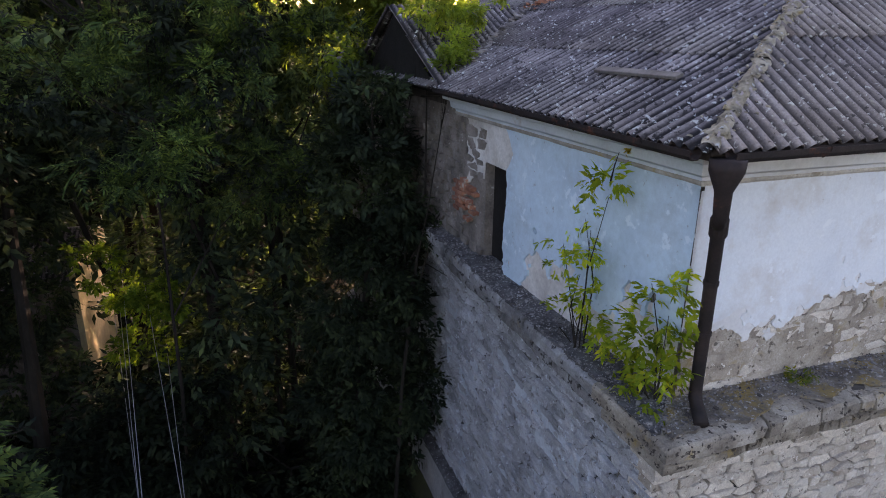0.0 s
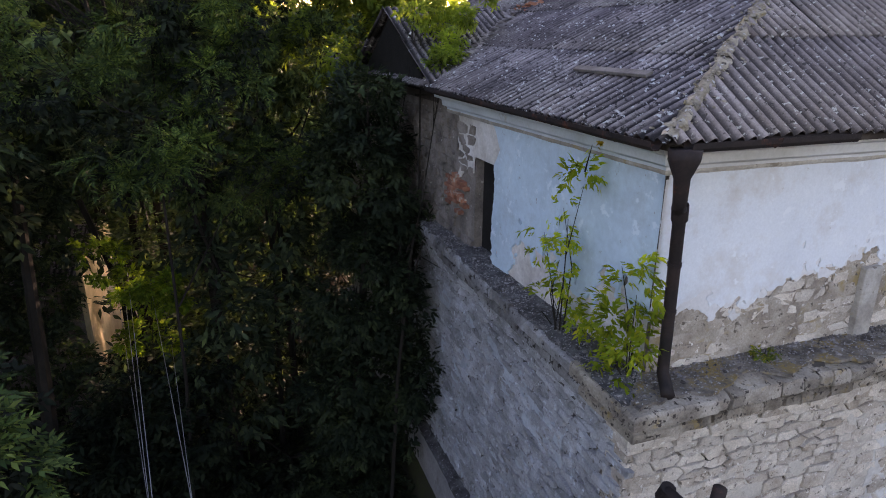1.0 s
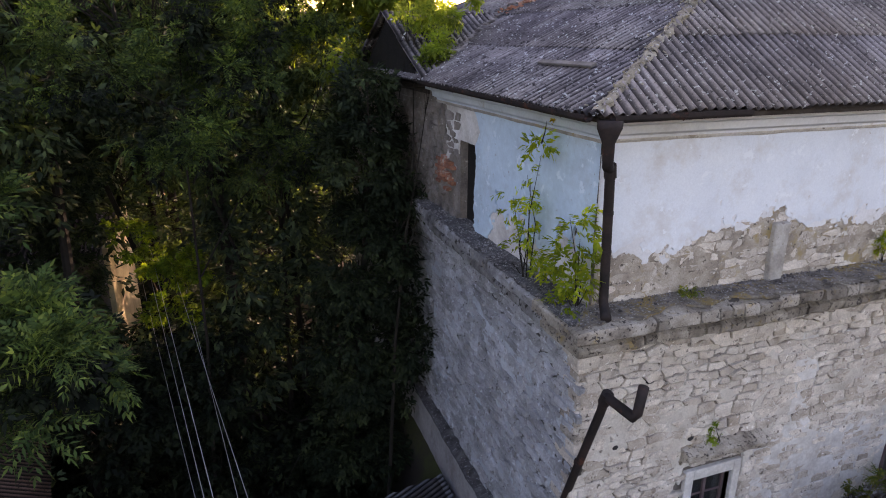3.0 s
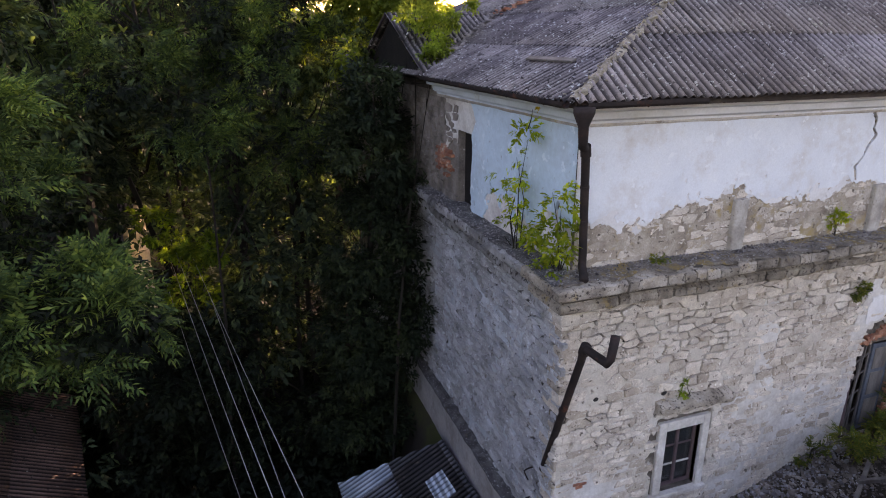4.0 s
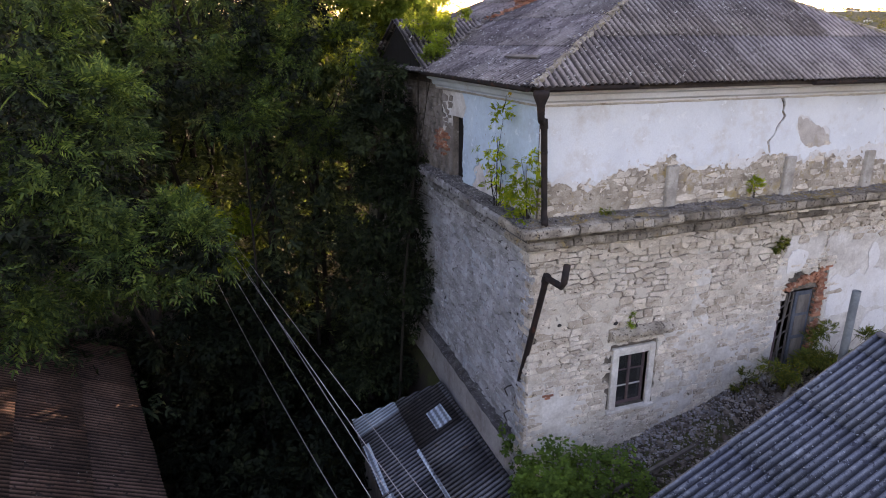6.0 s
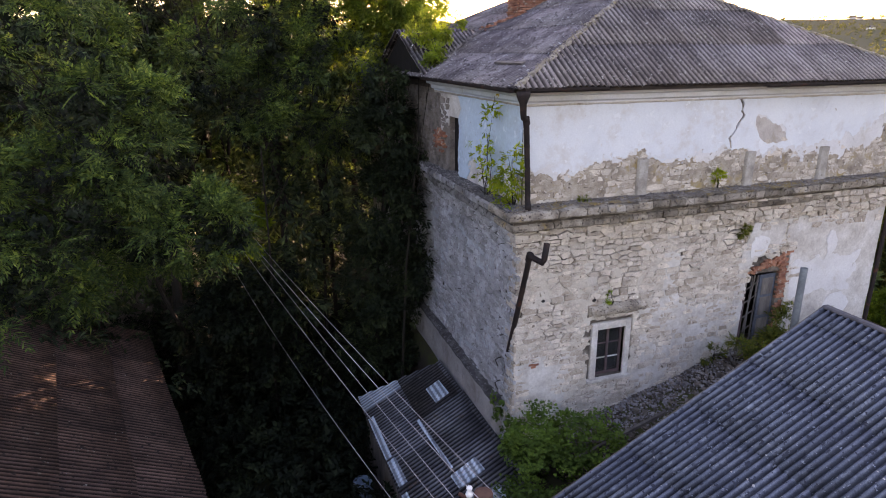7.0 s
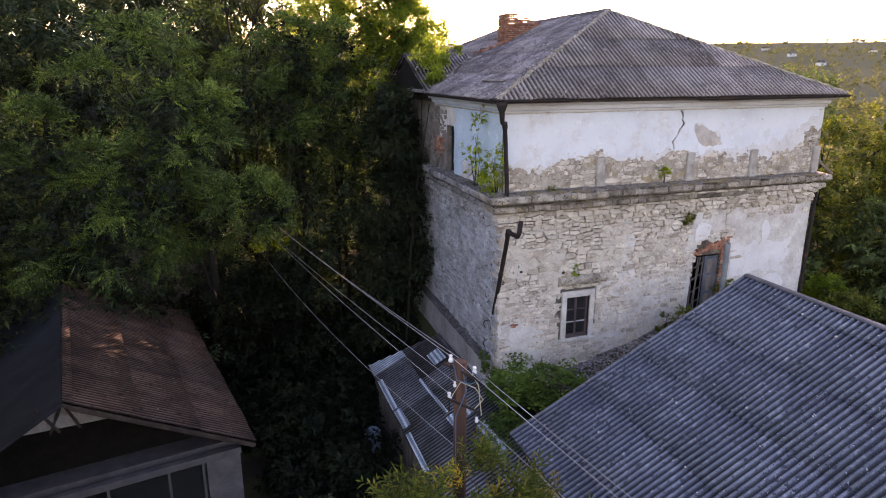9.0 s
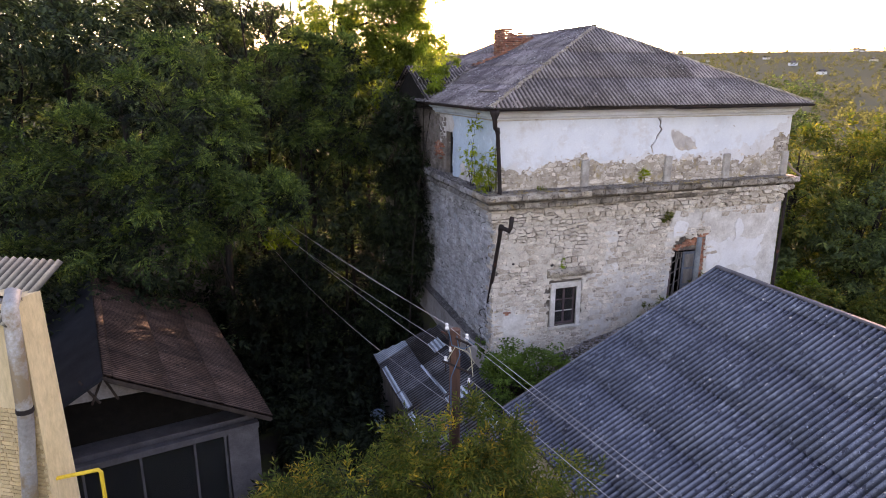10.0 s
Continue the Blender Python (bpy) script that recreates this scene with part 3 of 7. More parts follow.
def sheet_slope(parent, origin, along, up, width, length, mat, rng, clips=(), cols=7, lap=1.60, full=1.75, pitch=0.15, skip=(), mats=None, amp=0.03):
    """Corrugated sheets laid in courses over a slope, cut at the planes in clips (a point and the normal of the side that is cut off)."""
    origin, along, up = Vector(origin), Vector(along).normalized(), Vector(up).normalized()
    out = along.cross(up).normalized()
    base = Matrix((along, up, out)).transposed().to_4x4()
    w = cols * pitch
    whole = bpy.data.meshes.new("sheet")
    bm = wave_sheet(w, full, pitch, amp)
    bm.to_mesh(whole)
    bm.free()
    whole.materials.append(mat)
    whole.shade_smooth()
    j = 0
    while j * lap < length - 0.1:
        real = min(full, length - j * lap)
        i = 0
        while i * w < width - 0.02:
            if (i, j) in skip:
                i += 1
                continue
            p = origin + along * (i * w + rng.uniform(-0.006, 0.006)) + up * (j * lap + rng.uniform(-0.015, 0.02)) + out * (0.012 + rng.uniform(0, 0.010))
            tilt = Matrix.Rotation(rng.uniform(-0.004, 0.004), 4, "Z") @ Matrix.Rotation(-0.008 + rng.uniform(-0.003, 0.003), 4, "X")
            m = Matrix.Translation(p) @ base @ tilt
            cut = real < full - 0.02 or (i + 1) * w > width + 0.02
            hit, gone = False, False
            corners = [m @ Vector(c) for c in ((0, 0, 0), (w, 0, 0), (w, real, 0), (0, real, 0))]
            for co, no in clips:
                sides = [(c - Vector(co)).dot(Vector(no)) for c in corners]
                hit |= max(sides) > 0
                gone |= min(sides) > -0.02
            if not gone:
                if cut or hit:
                    bm = wave_sheet(w, real, pitch, amp)
                    inv = m.inverted()
                    for co, no in (*clips, *(((origin + along * width), along),)):
                        bmesh.ops.bisect_plane(bm, geom=bm.verts[:] + bm.edges[:] + bm.faces[:], plane_co=inv @ Vector(co),
                                               plane_no=(inv.to_3x3() @ Vector(no)), clear_outer=True)
                    me = bpy.data.meshes.new("sheet")
                    bm.to_mesh(me)
                    bm.free()
                    me.materials.append(mat)
                    me.shade_smooth()
                else:
                    me = whole
                if len(me.polygons):
                    if mats and (i, j) in mats:
                        me = me.copy()
                        me.materials[0] = mats[i, j]
                    piece("sheet", me, parent, m)
            i += 1
        j += 1


# ---------------------------------------------------------------- plants


def template(kind, rng):
    """Corner points of the leaf blades (four each) of one spray, its stalk along +x."""
    quads = []

    def blade(base, d, length, width, droop):
        d = Vector(d).normalized()
        side = d.cross(Vector((0, 0, 1))).normalized()
        tip = Vector(base) + d * length + Vector((0, 0, -droop * length))
        mid = Vector(base) + d * length * 0.45 + Vector((0, 0, -droop * length * 0.25))
        quads.append((Vector(base), mid - side * width / 2, tip, mid + side * width / 2))

    if kind == "pinnate":
        for k in range(6):
            x = 0.18 + 0.14 * k
            z = -0.25 * (x ** 2)
            s = 0.34 * (1 - 0.45 * abs(k - 2) / 4)
            for sgn in (-1, 1):
                blade((x, 0, z), (0.45, sgn, 0.1), s, 0.12, 0.35)
        blade((0.95, 0, -0.24), (1, 0, -0.2), 0.3, 0.12, 0.3)
    elif kind == "rosette":                  # compound leaves spreading from one twig end
        for i in range(6):
            a = 2 * math.pi * i / 6 + rng.uniform(-0.3, 0.3)
            d = Vector((rng.uniform(0.35, 0.8), math.cos(a), math.sin(a) * 0.8 + 0.1)).normalized()
            o = d.cross(Vector((0, 0, 1))).normalized()
            n = 6
            for k in range(n):
                u = 0.22 + 0.72 * k / (n - 1)
                b = d * u * 0.95 + Vector((0, 0, -0.32 * u * u))
                w = 0.30 * (1 - 0.5 * abs(k - 2) / 4)
                for sgn in (-1, 1):
                    blade(b, d * 0.75 + o * sgn + Vector((0, 0, 0.05)), w, 0.080, 0.35)
            blade(d * 0.9 + Vector((0, 0, -0.28)), d, 0.28, 0.08, 0.35)
    elif kind == "twig":                     # slender leaves up a straight shoot
        for k in range(10):
            x = 0.06 + 0.10 * k
            a = 2.4 * k + rng.uniform(-0.4, 0.4)
            blade((x, 0, 0), (0.75, math.cos(a), math.sin(a)), rng.uniform(0.28, 0.42), 0.085, rng.uniform(0.2, 0.5))
        blade((1.0, 0, 0), (1, 0.1, 0.1), 0.3, 0.08, 0.1)
    elif kind == "palmate":
        for a in (-70, -35, 0, 35, 70):
            blade((0.1, 0, 0), (math.cos(radians(a)), math.sin(radians(a)), 0.05), 0.55 - 0.002 * abs(a), 0.22, 0.3)
    else:
        for k in range(7):
            a = rng.uniform(-1.3, 1.3)
            blade((rng.uniform(0, 0.7), rng.uniform(-.1, .1), rng.uniform(-.1, .1)), (math.cos(a), math.sin(a), rng.uniform(-.4, .4)), rng.uniform(.3, .5), .17, rng.uniform(.1, .6))
    return np.array([[tuple(p) for p in q] for q in quads])


def leaves(name, places, outward, size, kind, mat, parent, seed=0, label="", droop=0.35):
    """One mesh of leaf sprays at the given places (numpy), pointing roughly outward."""
    rng = np.random.default_rng(seed)
    n = len(places)
    tpl = [template(kind, random.Random(seed + k)) for k in range(4)]
    d = outward / (np.linalg.norm(outward, axis=1, keepdims=True) + 1e-6) + rng.normal(0, 0.55, (n, 3))
    d[:, 2] -= droop * rng.random(n)
    d /= np.linalg.norm(d, axis=1, keepdims=True)
    up = np.tile([0, 0, 1.0], (n, 1)) + rng.normal(0, 0.35, (n, 3))
    side = np.cross(up, d)
    side /= np.linalg.norm(side, axis=1, keepdims=True)
    nz = np.cross(d, side)
    sz = size * rng.uniform(0.65, 1.25, n)
    verts = []
    pick = rng.integers(0, len(tpl), n)
    for k, t in enumerate(tpl):
        s = pick == k
        q = t.reshape(-1, 3)
        v = (places[s][:, None] + sz[s][:, None, None] * (q[None, :, :1] * d[s][:, None] + q[None, :, 1:2] * side[s][:, None] + q[None, :, 2:] * nz[s][:, None]))
        verts.append(v.reshape(-1, 3))
    verts = np.concatenate(verts)
    nf = len(verts) // 4
    me = bpy.data.meshes.new(name)
    me.vertices.add(len(verts))
    me.vertices.foreach_set("co", verts.ravel().astype(np.float32))
    me.loops.add(nf * 4)
    me.loops.foreach_set("vertex_index", np.arange(nf * 4, dtype=np.int32))
    me.polygons.add(nf)
    me.polygons.foreach_set("loop_start", np.arange(0, nf * 4, 4, dtype=np.int32))
    me.update(calc_edges=True)
    me.validate()
    me.materials.append(mat)
    ob = new(name, me)
    ob.parent = parent
    if label:
        ob["label"] = label
    return ob


def blob_places(blobs, rng, lumps=9, tight=1.0, domed=False):
    """Places for leaf sprays: each blob (centre, radii, count) is broken into clumps, with gaps between."""
    out, way = [], []
    for c, r, n in blobs:
        c, r = np.array(c, float), np.array(r, float)
        k = max(4, int(lumps * (r.prod() ** (1 / 3))))
        dirs = rng.normal(size=(k, 3))
        dirs /= np.linalg.norm(dirs, axis=1, keepdims=True)
        cents = dirs * rng.uniform(0.35, 0.95, (k, 1)) ** 0.6
        who = rng.integers(0, k, n)
        lump = rng.normal(size=(n, 3))
        lump /= np.linalg.norm(lump, axis=1, keepdims=True)
        rad = tight * rng.uniform(0.2, 0.42, k)[who][:, None] * rng.random((n, 1)) ** 0.45
        lump[:, 2] = np.abs(lump[:, 2]) * 0.7 - 0.1 if domed else lump[:, 2] * 0.75
        p = cents[who] + lump * rad
        out.append(c + p * r)
        way.append(p + 0.8 * lump)
    return np.concatenate(out), np.concatenate(way)


def tree(label, base, blobs, kind, size, mat, seed, trunk=0.18, lean=(0, 0), category="tree", lumps=9, name="tree", group="", twigs=3, tight=1.0, droop=0.35, domed=False):
    t = thing(name, label, category, group)
    rng = np.random.default_rng(seed)
    base = np.array(base, float)
    bm = bmesh.new()
    top = np.array(max(blobs, key=lambda b: b[0][2])[0], float)
    fork = base + (top - base) * 0.45 + np.array([*lean, 0])
    tube(bm, [base - (0, 0, 0.3), base * 0.6 + fork * 0.4 + rng.normal(0, 0.08, 3), fork, fork * 0.4 + top * 0.6 + rng.normal(0, 0.2, 3), top],
         [trunk * 1.25, trunk, trunk * 0.75, trunk * 0.45, trunk * 0.12], 7)
    for c, r, _ in blobs:
        c, r = np.array(c, float), np.array(r, float)
        k = rng.uniform(0.15, 0.8)
        start = base * (1 - k) + fork * k if c[2] < fork[2] + 1 else fork * (1 - k) + top * k
        mid = start * 0.5 + c * 0.5 + rng.normal(0, 0.25, 3) - (0, 0, 0.3)
        tube(bm, [start, mid, c], [trunk * 0.45, trunk * 0.28, trunk * 0.12], 5)
        for _ in range(twigs):
            e = c + rng.normal(0, 0.5, 3) * r
            tube(bm, [mid * 0.4 + c * 0.6, (c + e) / 2 + rng.normal(0, 0.1, 3), e], [trunk * 0.14, trunk * 0.09, trunk * 0.03], 4)
    part("trunk", bm, bark, t)
    p, w = blob_places(blobs, rng, lumps, tight, domed)
    leaves("crown", p, w, size, kind, mat, t, seed, droop=droop)
    # dark inner core, so the crown's own shade is painted by leaf colour
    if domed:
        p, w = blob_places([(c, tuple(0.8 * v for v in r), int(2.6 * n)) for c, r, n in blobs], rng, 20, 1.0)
        leaves("inner_foliage", p, w, 0.34, "simple", leaf_deep, t, seed + 500, "near-black inner leaves, crown shade in their colour")
    return t

# ---------------------------------------------------------------- ground


def ground_height(x, y):
    r = math.hypot(x, y)
    low = -3.9
    yard = steps(x, [(0.3, -0.8), (2.0, -0.5), (3.3, -0.25), (5.3, 0.25), (6.4, 0.62), (8.5, 1.15), (13, 1.3), (18, -1.5), (30, -4)]) - 0.25 * min(2.5, max(0, -y - 0.3))
    yard += 0.30 * max(0, 1 + y / 0.9) * (x < 8) * (y < 0.3)
    k = min(1, max(0, (x + 0.2) / 0.5)) * min(1, max(0, (20 - y) / 4)) * min(1, max(0, (y + 26) / 6))
    h = low * (1 - k) + yard * k
    far = steps(r, [(0, 0), (40, 0), (90, -12), (300, -26), (600, -14), (1000, 14), (1500, 58), (1800, 78), (2100, 84), (2600, 40), (6000, -60)])
    bumps = 5.0 * noise.noise(Vector((x / 260, y / 260, 2.0))) * min(1, r / 400) + 0.1 * noise.noise(Vector((x / 1.3, y / 1.3, 0)))
    return h + far + bumps * (1 if r > 60 else 0.5)


def axis_grid(n, near, far):
    k = np.linspace(-1, 1, n)
    return np.sign(k) * (near * np.abs(k) + (far - near) * np.abs(k) ** 5)


gx, gy = axis_grid(181, 45, 4200), axis_grid(181, 45, 4200)
gv = [(x, y, ground_height(x, y)) for y in gy for x in gx]
gf = [(j * 181 + i, j * 181 + i + 1, (j + 1) * 181 + i + 1, (j + 1) * 181 + i) for j in range(180) for i in range(180)]
gme = bpy.data.meshes.new("ground")
gme.from_pydata(gv, [], gf)
gme.shade_smooth()
hill_mat = surface("ground_cover", (0.075, 0.08, 0.035), (0.045, 0.055, 0.025), (0.13, 0.12, 0.06), 0.012, 0.5, 1.0, spec=0.0, stains=(0.05, 0.042, 0.035), stain_scale=0.25,
                   stain_at=(0.42, 0.55), bumpy=0.6, dist=0.08)
hn = hill_mat.node_tree                 # beyond the yard, meadow tone with valley haze mixed into the base colour
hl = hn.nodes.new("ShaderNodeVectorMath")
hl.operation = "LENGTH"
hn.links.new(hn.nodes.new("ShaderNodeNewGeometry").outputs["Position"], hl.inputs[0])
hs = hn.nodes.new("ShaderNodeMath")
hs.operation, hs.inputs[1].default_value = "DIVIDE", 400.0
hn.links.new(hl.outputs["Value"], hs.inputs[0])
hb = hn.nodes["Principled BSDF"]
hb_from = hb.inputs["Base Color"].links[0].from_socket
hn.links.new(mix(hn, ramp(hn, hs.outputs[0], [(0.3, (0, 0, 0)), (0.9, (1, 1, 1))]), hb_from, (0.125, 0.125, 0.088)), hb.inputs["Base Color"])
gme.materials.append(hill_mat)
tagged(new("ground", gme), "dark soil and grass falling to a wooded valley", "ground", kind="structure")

# ---------------------------------------------------------------- the old two-storey house
rng = random.Random(4)
X0, X1, YB = 0.72, 12.62, 16.8          # corner, right end, back
ZL, ZE = 5.95, 8.62                     # ledge top, eaves
SKEW = 0.028                            # the side wall runs slightly off the square
EAVE = Vector((0.26, -0.63, ZE))
EAVE_R = Vector((12.78, -0.63, ZE))
APEX = Vector((6.19, 3.56, 11.37))
RIDGE_B = Vector((6.30, 11.6, 11.37))
EAVE_B = Vector((0.26, 17.4, ZE))
house = thing("old_house", "derelict two-storey stone house, flaking white and blue plaster, corrugated roof", "house")


def side(y, out=0.0):
    """A point of the side wall's line, y along it, out of it by that much."""
    return Vector((X0 + SKEW * y - out, y, 0))


def wall_boxes(lo, hi, opens):
    """Boxes of a wall in the x-z plane around openings (x0, x1, z0, z1)."""
    bm = bmesh.new()
    (x0, y0, z0), (x1, y1, z1) = lo, hi
    x = x0
    for a, b, c, d in sorted(opens):
        box(bm, (x, y0, z0), (a, y1, z1))
        box(bm, (a, y0, z0), (b, y1, c))
        box(bm, (a, y0, d), (b, y1, z1))
        x = b
    box(bm, (x, y0, z0), (x1, y1, z1))
    return bm


INSET = -0.01
SKEW_U = -0.012                         # the upper storey runs off the square the other way


def side_u(y, out=0.0):
    """The same for the upper storey."""
    return Vector((X0 + INSET + SKEW_U * y - out, y, 0))


WIN = (3.06, 3.90, 1.08, 2.46)
DOOR = (7.86, 8.96, 1.20, 3.38)
SIDE_DOOR = (3.77, 4.55, 5.96, 7.58)
lower = part("lower_wall", wall_boxes((X0, 0, -4.2), (X1, 0.6, ZL - 0.1), [WIN, DOOR]), mortar, house, "rubble stone wall with patches of worn plaster")
upper = part("upper_wall", wall_boxes((X0 + INSET, -0.09, ZL - 0.1), (X1 - 0.1, 0.5, ZE - 0.02), []), mortar, house, "white plaster over stone, flaking at the foot")
turn = Matrix.Translation((X0, 0, 0)) @ Matrix.Rotation(-math.atan(SKEW), 4, "Z") @ Matrix.Rotation(radians(90), 4, "Z")
bm = wall_boxes((0.6, -0.6, -4.2), (YB, 0.0, ZL - 0.1), [])
bm.transform(turn)
side_lower = part("side_wall", bm, mortar_grey, house, "grey limewashed rubble side wall")
turn_u = Matrix.Translation((X0 + INSET, 0, 0)) @ Matrix.Rotation(-math.atan(SKEW_U), 4, "Z") @ Matrix.Rotation(radians(90), 4, "Z")
bm = wall_boxes((0.5, -0.60, ZL - 0.1), (YB, -0.02, ZE - 0.02), [SIDE_DOOR])
bm.transform(turn_u)
side_upper = part("side_upper_wall", bm, render_brown, house, "light blue plaster giving way to bare brown render")
part("back_wall", boxes(((1.3, YB - 0.5, -4.2), (X1, YB, ZE - 0.02)), ((X1 - 0.6, 0.6, -4.2), (X1, YB - 0.5, ZE - 0.02))), render_brown, house)
# floors and partitions coloured near black so openings look unlit
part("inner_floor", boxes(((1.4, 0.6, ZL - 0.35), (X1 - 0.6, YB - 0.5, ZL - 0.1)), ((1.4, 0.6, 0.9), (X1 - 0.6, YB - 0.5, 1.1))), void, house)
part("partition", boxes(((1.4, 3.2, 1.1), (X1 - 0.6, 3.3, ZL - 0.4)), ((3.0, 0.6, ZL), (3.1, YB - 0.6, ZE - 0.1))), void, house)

# roof deck, hips and corrugated sheets
bm = bmesh.new()
vs = [bm.verts.new(p) for p in (EAVE, EAVE_R, Vector((12.78, 17.4, ZE)), EAVE_B, APEX, RIDGE_B)]
for f in ((0, 1, 4), (1, 2, 5, 4), (2, 3, 5), (3, 0, 4, 5), (3, 2, 1, 0)):
    bm.faces.new([vs[i] for i in f])
bmesh.ops.translate(bm, verts=bm.verts[:], vec=(0, 0, -0.03))
roof = part("roof", bm, wood_dark, house, "weathered corrugated asbestos roof with lichen")


def hip(p, a, b):
    """A cutting plane through a-b, upright, that keeps the side of p."""
    d = (b - a).normalized()
    n = d.cross(Vector((0, 0, 1))).normalized()
    return (a, n if (p - a).dot(n) < 0 else -n)


front_mid = (EAVE + EAVE_R + APEX) / 3
left_mid = Vector((3, 8, 9.5))
up_front = Vector((0, APEX.y - EAVE.y, APEX.z - ZE)).normalized()
up_left = Vector((APEX.x - EAVE.x, 0, APEX.z - ZE)).normalized()
len_front = math.hypot(APEX.y - EAVE.y, APEX.z - ZE)
len_left = math.hypot(APEX.x - EAVE.x, APEX.z - ZE)
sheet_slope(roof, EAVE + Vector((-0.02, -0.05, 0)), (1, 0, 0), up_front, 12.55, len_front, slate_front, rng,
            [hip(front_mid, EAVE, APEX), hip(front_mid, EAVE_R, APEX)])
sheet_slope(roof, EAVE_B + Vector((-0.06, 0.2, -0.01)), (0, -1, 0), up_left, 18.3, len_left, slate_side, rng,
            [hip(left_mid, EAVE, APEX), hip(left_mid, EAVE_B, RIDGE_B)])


def cap_row(parent, a, b, width, n, mat, seed, name="hip_cap", lift=0.03):
    r = random.Random(seed)
    d = (b - a) / n
    for i in range(n):
        bm = bmesh.new()
        p, q = a + d * (i - 0.04), a + d * (i + 1.06)
        s = (q - p).normalized().cross(Vector((0, 0, 1))).normalized()
        up = s.cross((q - p).normalized())
        rows = []
        for j in range(7):
            t = j / 6
            wob = r.uniform(-0.03, 0.03)
            row = []
            for k in range(7):
                ang = math.pi * k / 6
                rad = width * (1 + r.uniform(-0.2, 0.2))
                row.append(bm.verts.new(p + (q - p) * t + s * (math.cos(ang) * rad + wob) + up * (math.sin(ang) * rad * 0.62 + lift + 0.012 * (1 - t) + r.uniform(-0.012, 0.012) - 0.03)))
            rows.append(row)
        for u, v in zip(rows, rows[1:]):
            for k in range(6):
                bm.faces.new((u[k], u[k + 1], v[k + 1], v[k]))
        part(name, bm, mat, parent, smooth=True)


cap_row(roof, EAVE + Vector((0.02, 0.02, 0.02)), APEX, 0.074, 13, hip_mat, 3)
cap_row(roof, EAVE_R + Vector((0, 0, 0.03)), APEX, 0.09, 11, hip_mat, 4)
cap_row(roof, APEX, RIDGE_B, 0.11, 8, slate, 5, "ridge_cap")

# cross gable over the side wall
GP, GB = Vector((0.18, 8.5, 10.02)), Vector((3.75, 8.5, 10.04))
gable = part("cross_gable", boxes(((0.62, 6.3, 8.3), (0.9, 10.7, 8.7))), wood_dark, house, "dark boarded gable under corrugated sheets")
bm = bmesh.new()
for off in (0.25, 0.33):
    tri = [Vector((off + 0.1, 5.95, ZE - 0.1)), Vector((off + 0.1, 11.05, ZE - 0.1)), Vector((off + 0.1, 8.5, 9.88))]
    bm.faces.new([bm.verts.new(p) for p in tri])
# gable face painted as dark as the shade under its roof
part("gable_board", bm, shade_black, gable)
g_al = (GB - GP).normalized()
rake = (Vector((0.1, 5.62, 8.70)) - GP).normalized()
g_up = -(rake - g_al * rake.dot(g_al)).normalized()
g_len = 3.17
left_n = Vector((-(APEX.z - ZE), 0, APEX.x - EAVE.x)).normalized()
sheet_slope(gable, GP - g_up * g_len, g_al, g_up, 3.57, g_len, slate, rng, [(EAVE + Vector((0, 0, -0.05)), -left_n)])
rk2 = Vector((0.1, 11.38, 8.70)) - GP
u2 = -(rk2 - g_al * rk2.dot(g_al)).normalized()
sheet_slope(gable, GB - u2 * g_len, -g_al, u2, 3.57, g_len, slate, rng, [(EAVE + Vector((0, 0, -0.05)), -left_n)])

# eaves board and plaster cornice
corn = [(0.0, ZE - 0.39), (0.05, ZE - 0.39), (0.06, ZE - 0.34), (0.15, ZE - 0.30), (0.17, ZE - 0.20), (0.30, ZE - 0.16), (0.32, ZE - 0.06), (0.0, ZE - 0.06)]
part("cornice", extruded(corn, (X0 + INSET, -0.09, 0), (X1 + 0.0, -0.09, 0), 0.006, 1.0), cornice_mat, house, "moulded plaster cornice under the eaves")
a, b = side_u(5.7), side_u(-0.1)
part("cornice", extruded(corn, (a.x + 0.0, a.y, 0), (b.x + 0.0, b.y + 0.01, 0), 0.006, 0, 1.0), cornice_blue, house, "moulded plaster cornice under the eaves")
fil = [(0.0, ZE - 0.43), (0.045, ZE - 0.43), (0.065, ZE - 0.40), (0.065, ZE - 0.375), (0.0, ZE - 0.375)]
part("cornice_fillet", extruded(fil, (X0 + INSET, -0.09, 0), (X1, -0.09, 0), 0.006, 1.0), pointing_mat, house, "grey-brown lower fillet of the cornice")
part("cornice_fillet", extruded(fil, (a.x, a.y, 0), (b.x, b.y + 0.01, 0), 0.006, 0, 1.0), stub_mat, house, "grey-brown lower fillet of the cornice")
part("fascia", boxes(((EAVE.x + 0.06, EAVE.y + 0.06, ZE - 0.10), (EAVE_R.x - 0.06, EAVE.y + 0.10, ZE - 0.01)),
                     ((EAVE.x + 0.06, EAVE.y + 0.10, ZE - 0.10), (EAVE.x + 0.10, 5.8, ZE - 0.01))), wood_dark, house)

# ledge between the storeys
LEDGE = [(0.0, 4.96), (0.10, 4.98), (0.13, 5.06), (0.22, 5.10), (0.24, 5.40), (0.36, 5.46), (0.40, 5.60), (0.60, 5.66), (0.64, 5.74), (0.74, 5.76), (0.78, 5.86), (0.77, ZL), (0.4, ZL + 0.03), (0.0, ZL + 0.06)]
a, b = side(17.0), Vector((X0, -0.03, 0))
ledge_front = part("ledge", extruded([(o * 0.86, z - 0.02) for o, z in LEDGE], b, (X1 + 0.2, 0.2, 0), 0.02, 0.8), mortar, house, "broad weathered stone ledge littered with debris")
ledge_side = part("ledge", extruded([(o * 0.7, z - 0.024) for o, z in LEDGE], a, b, 0.02, 0, 1.25), mortar_grey, house, "broad weathered stone ledge littered with debris")


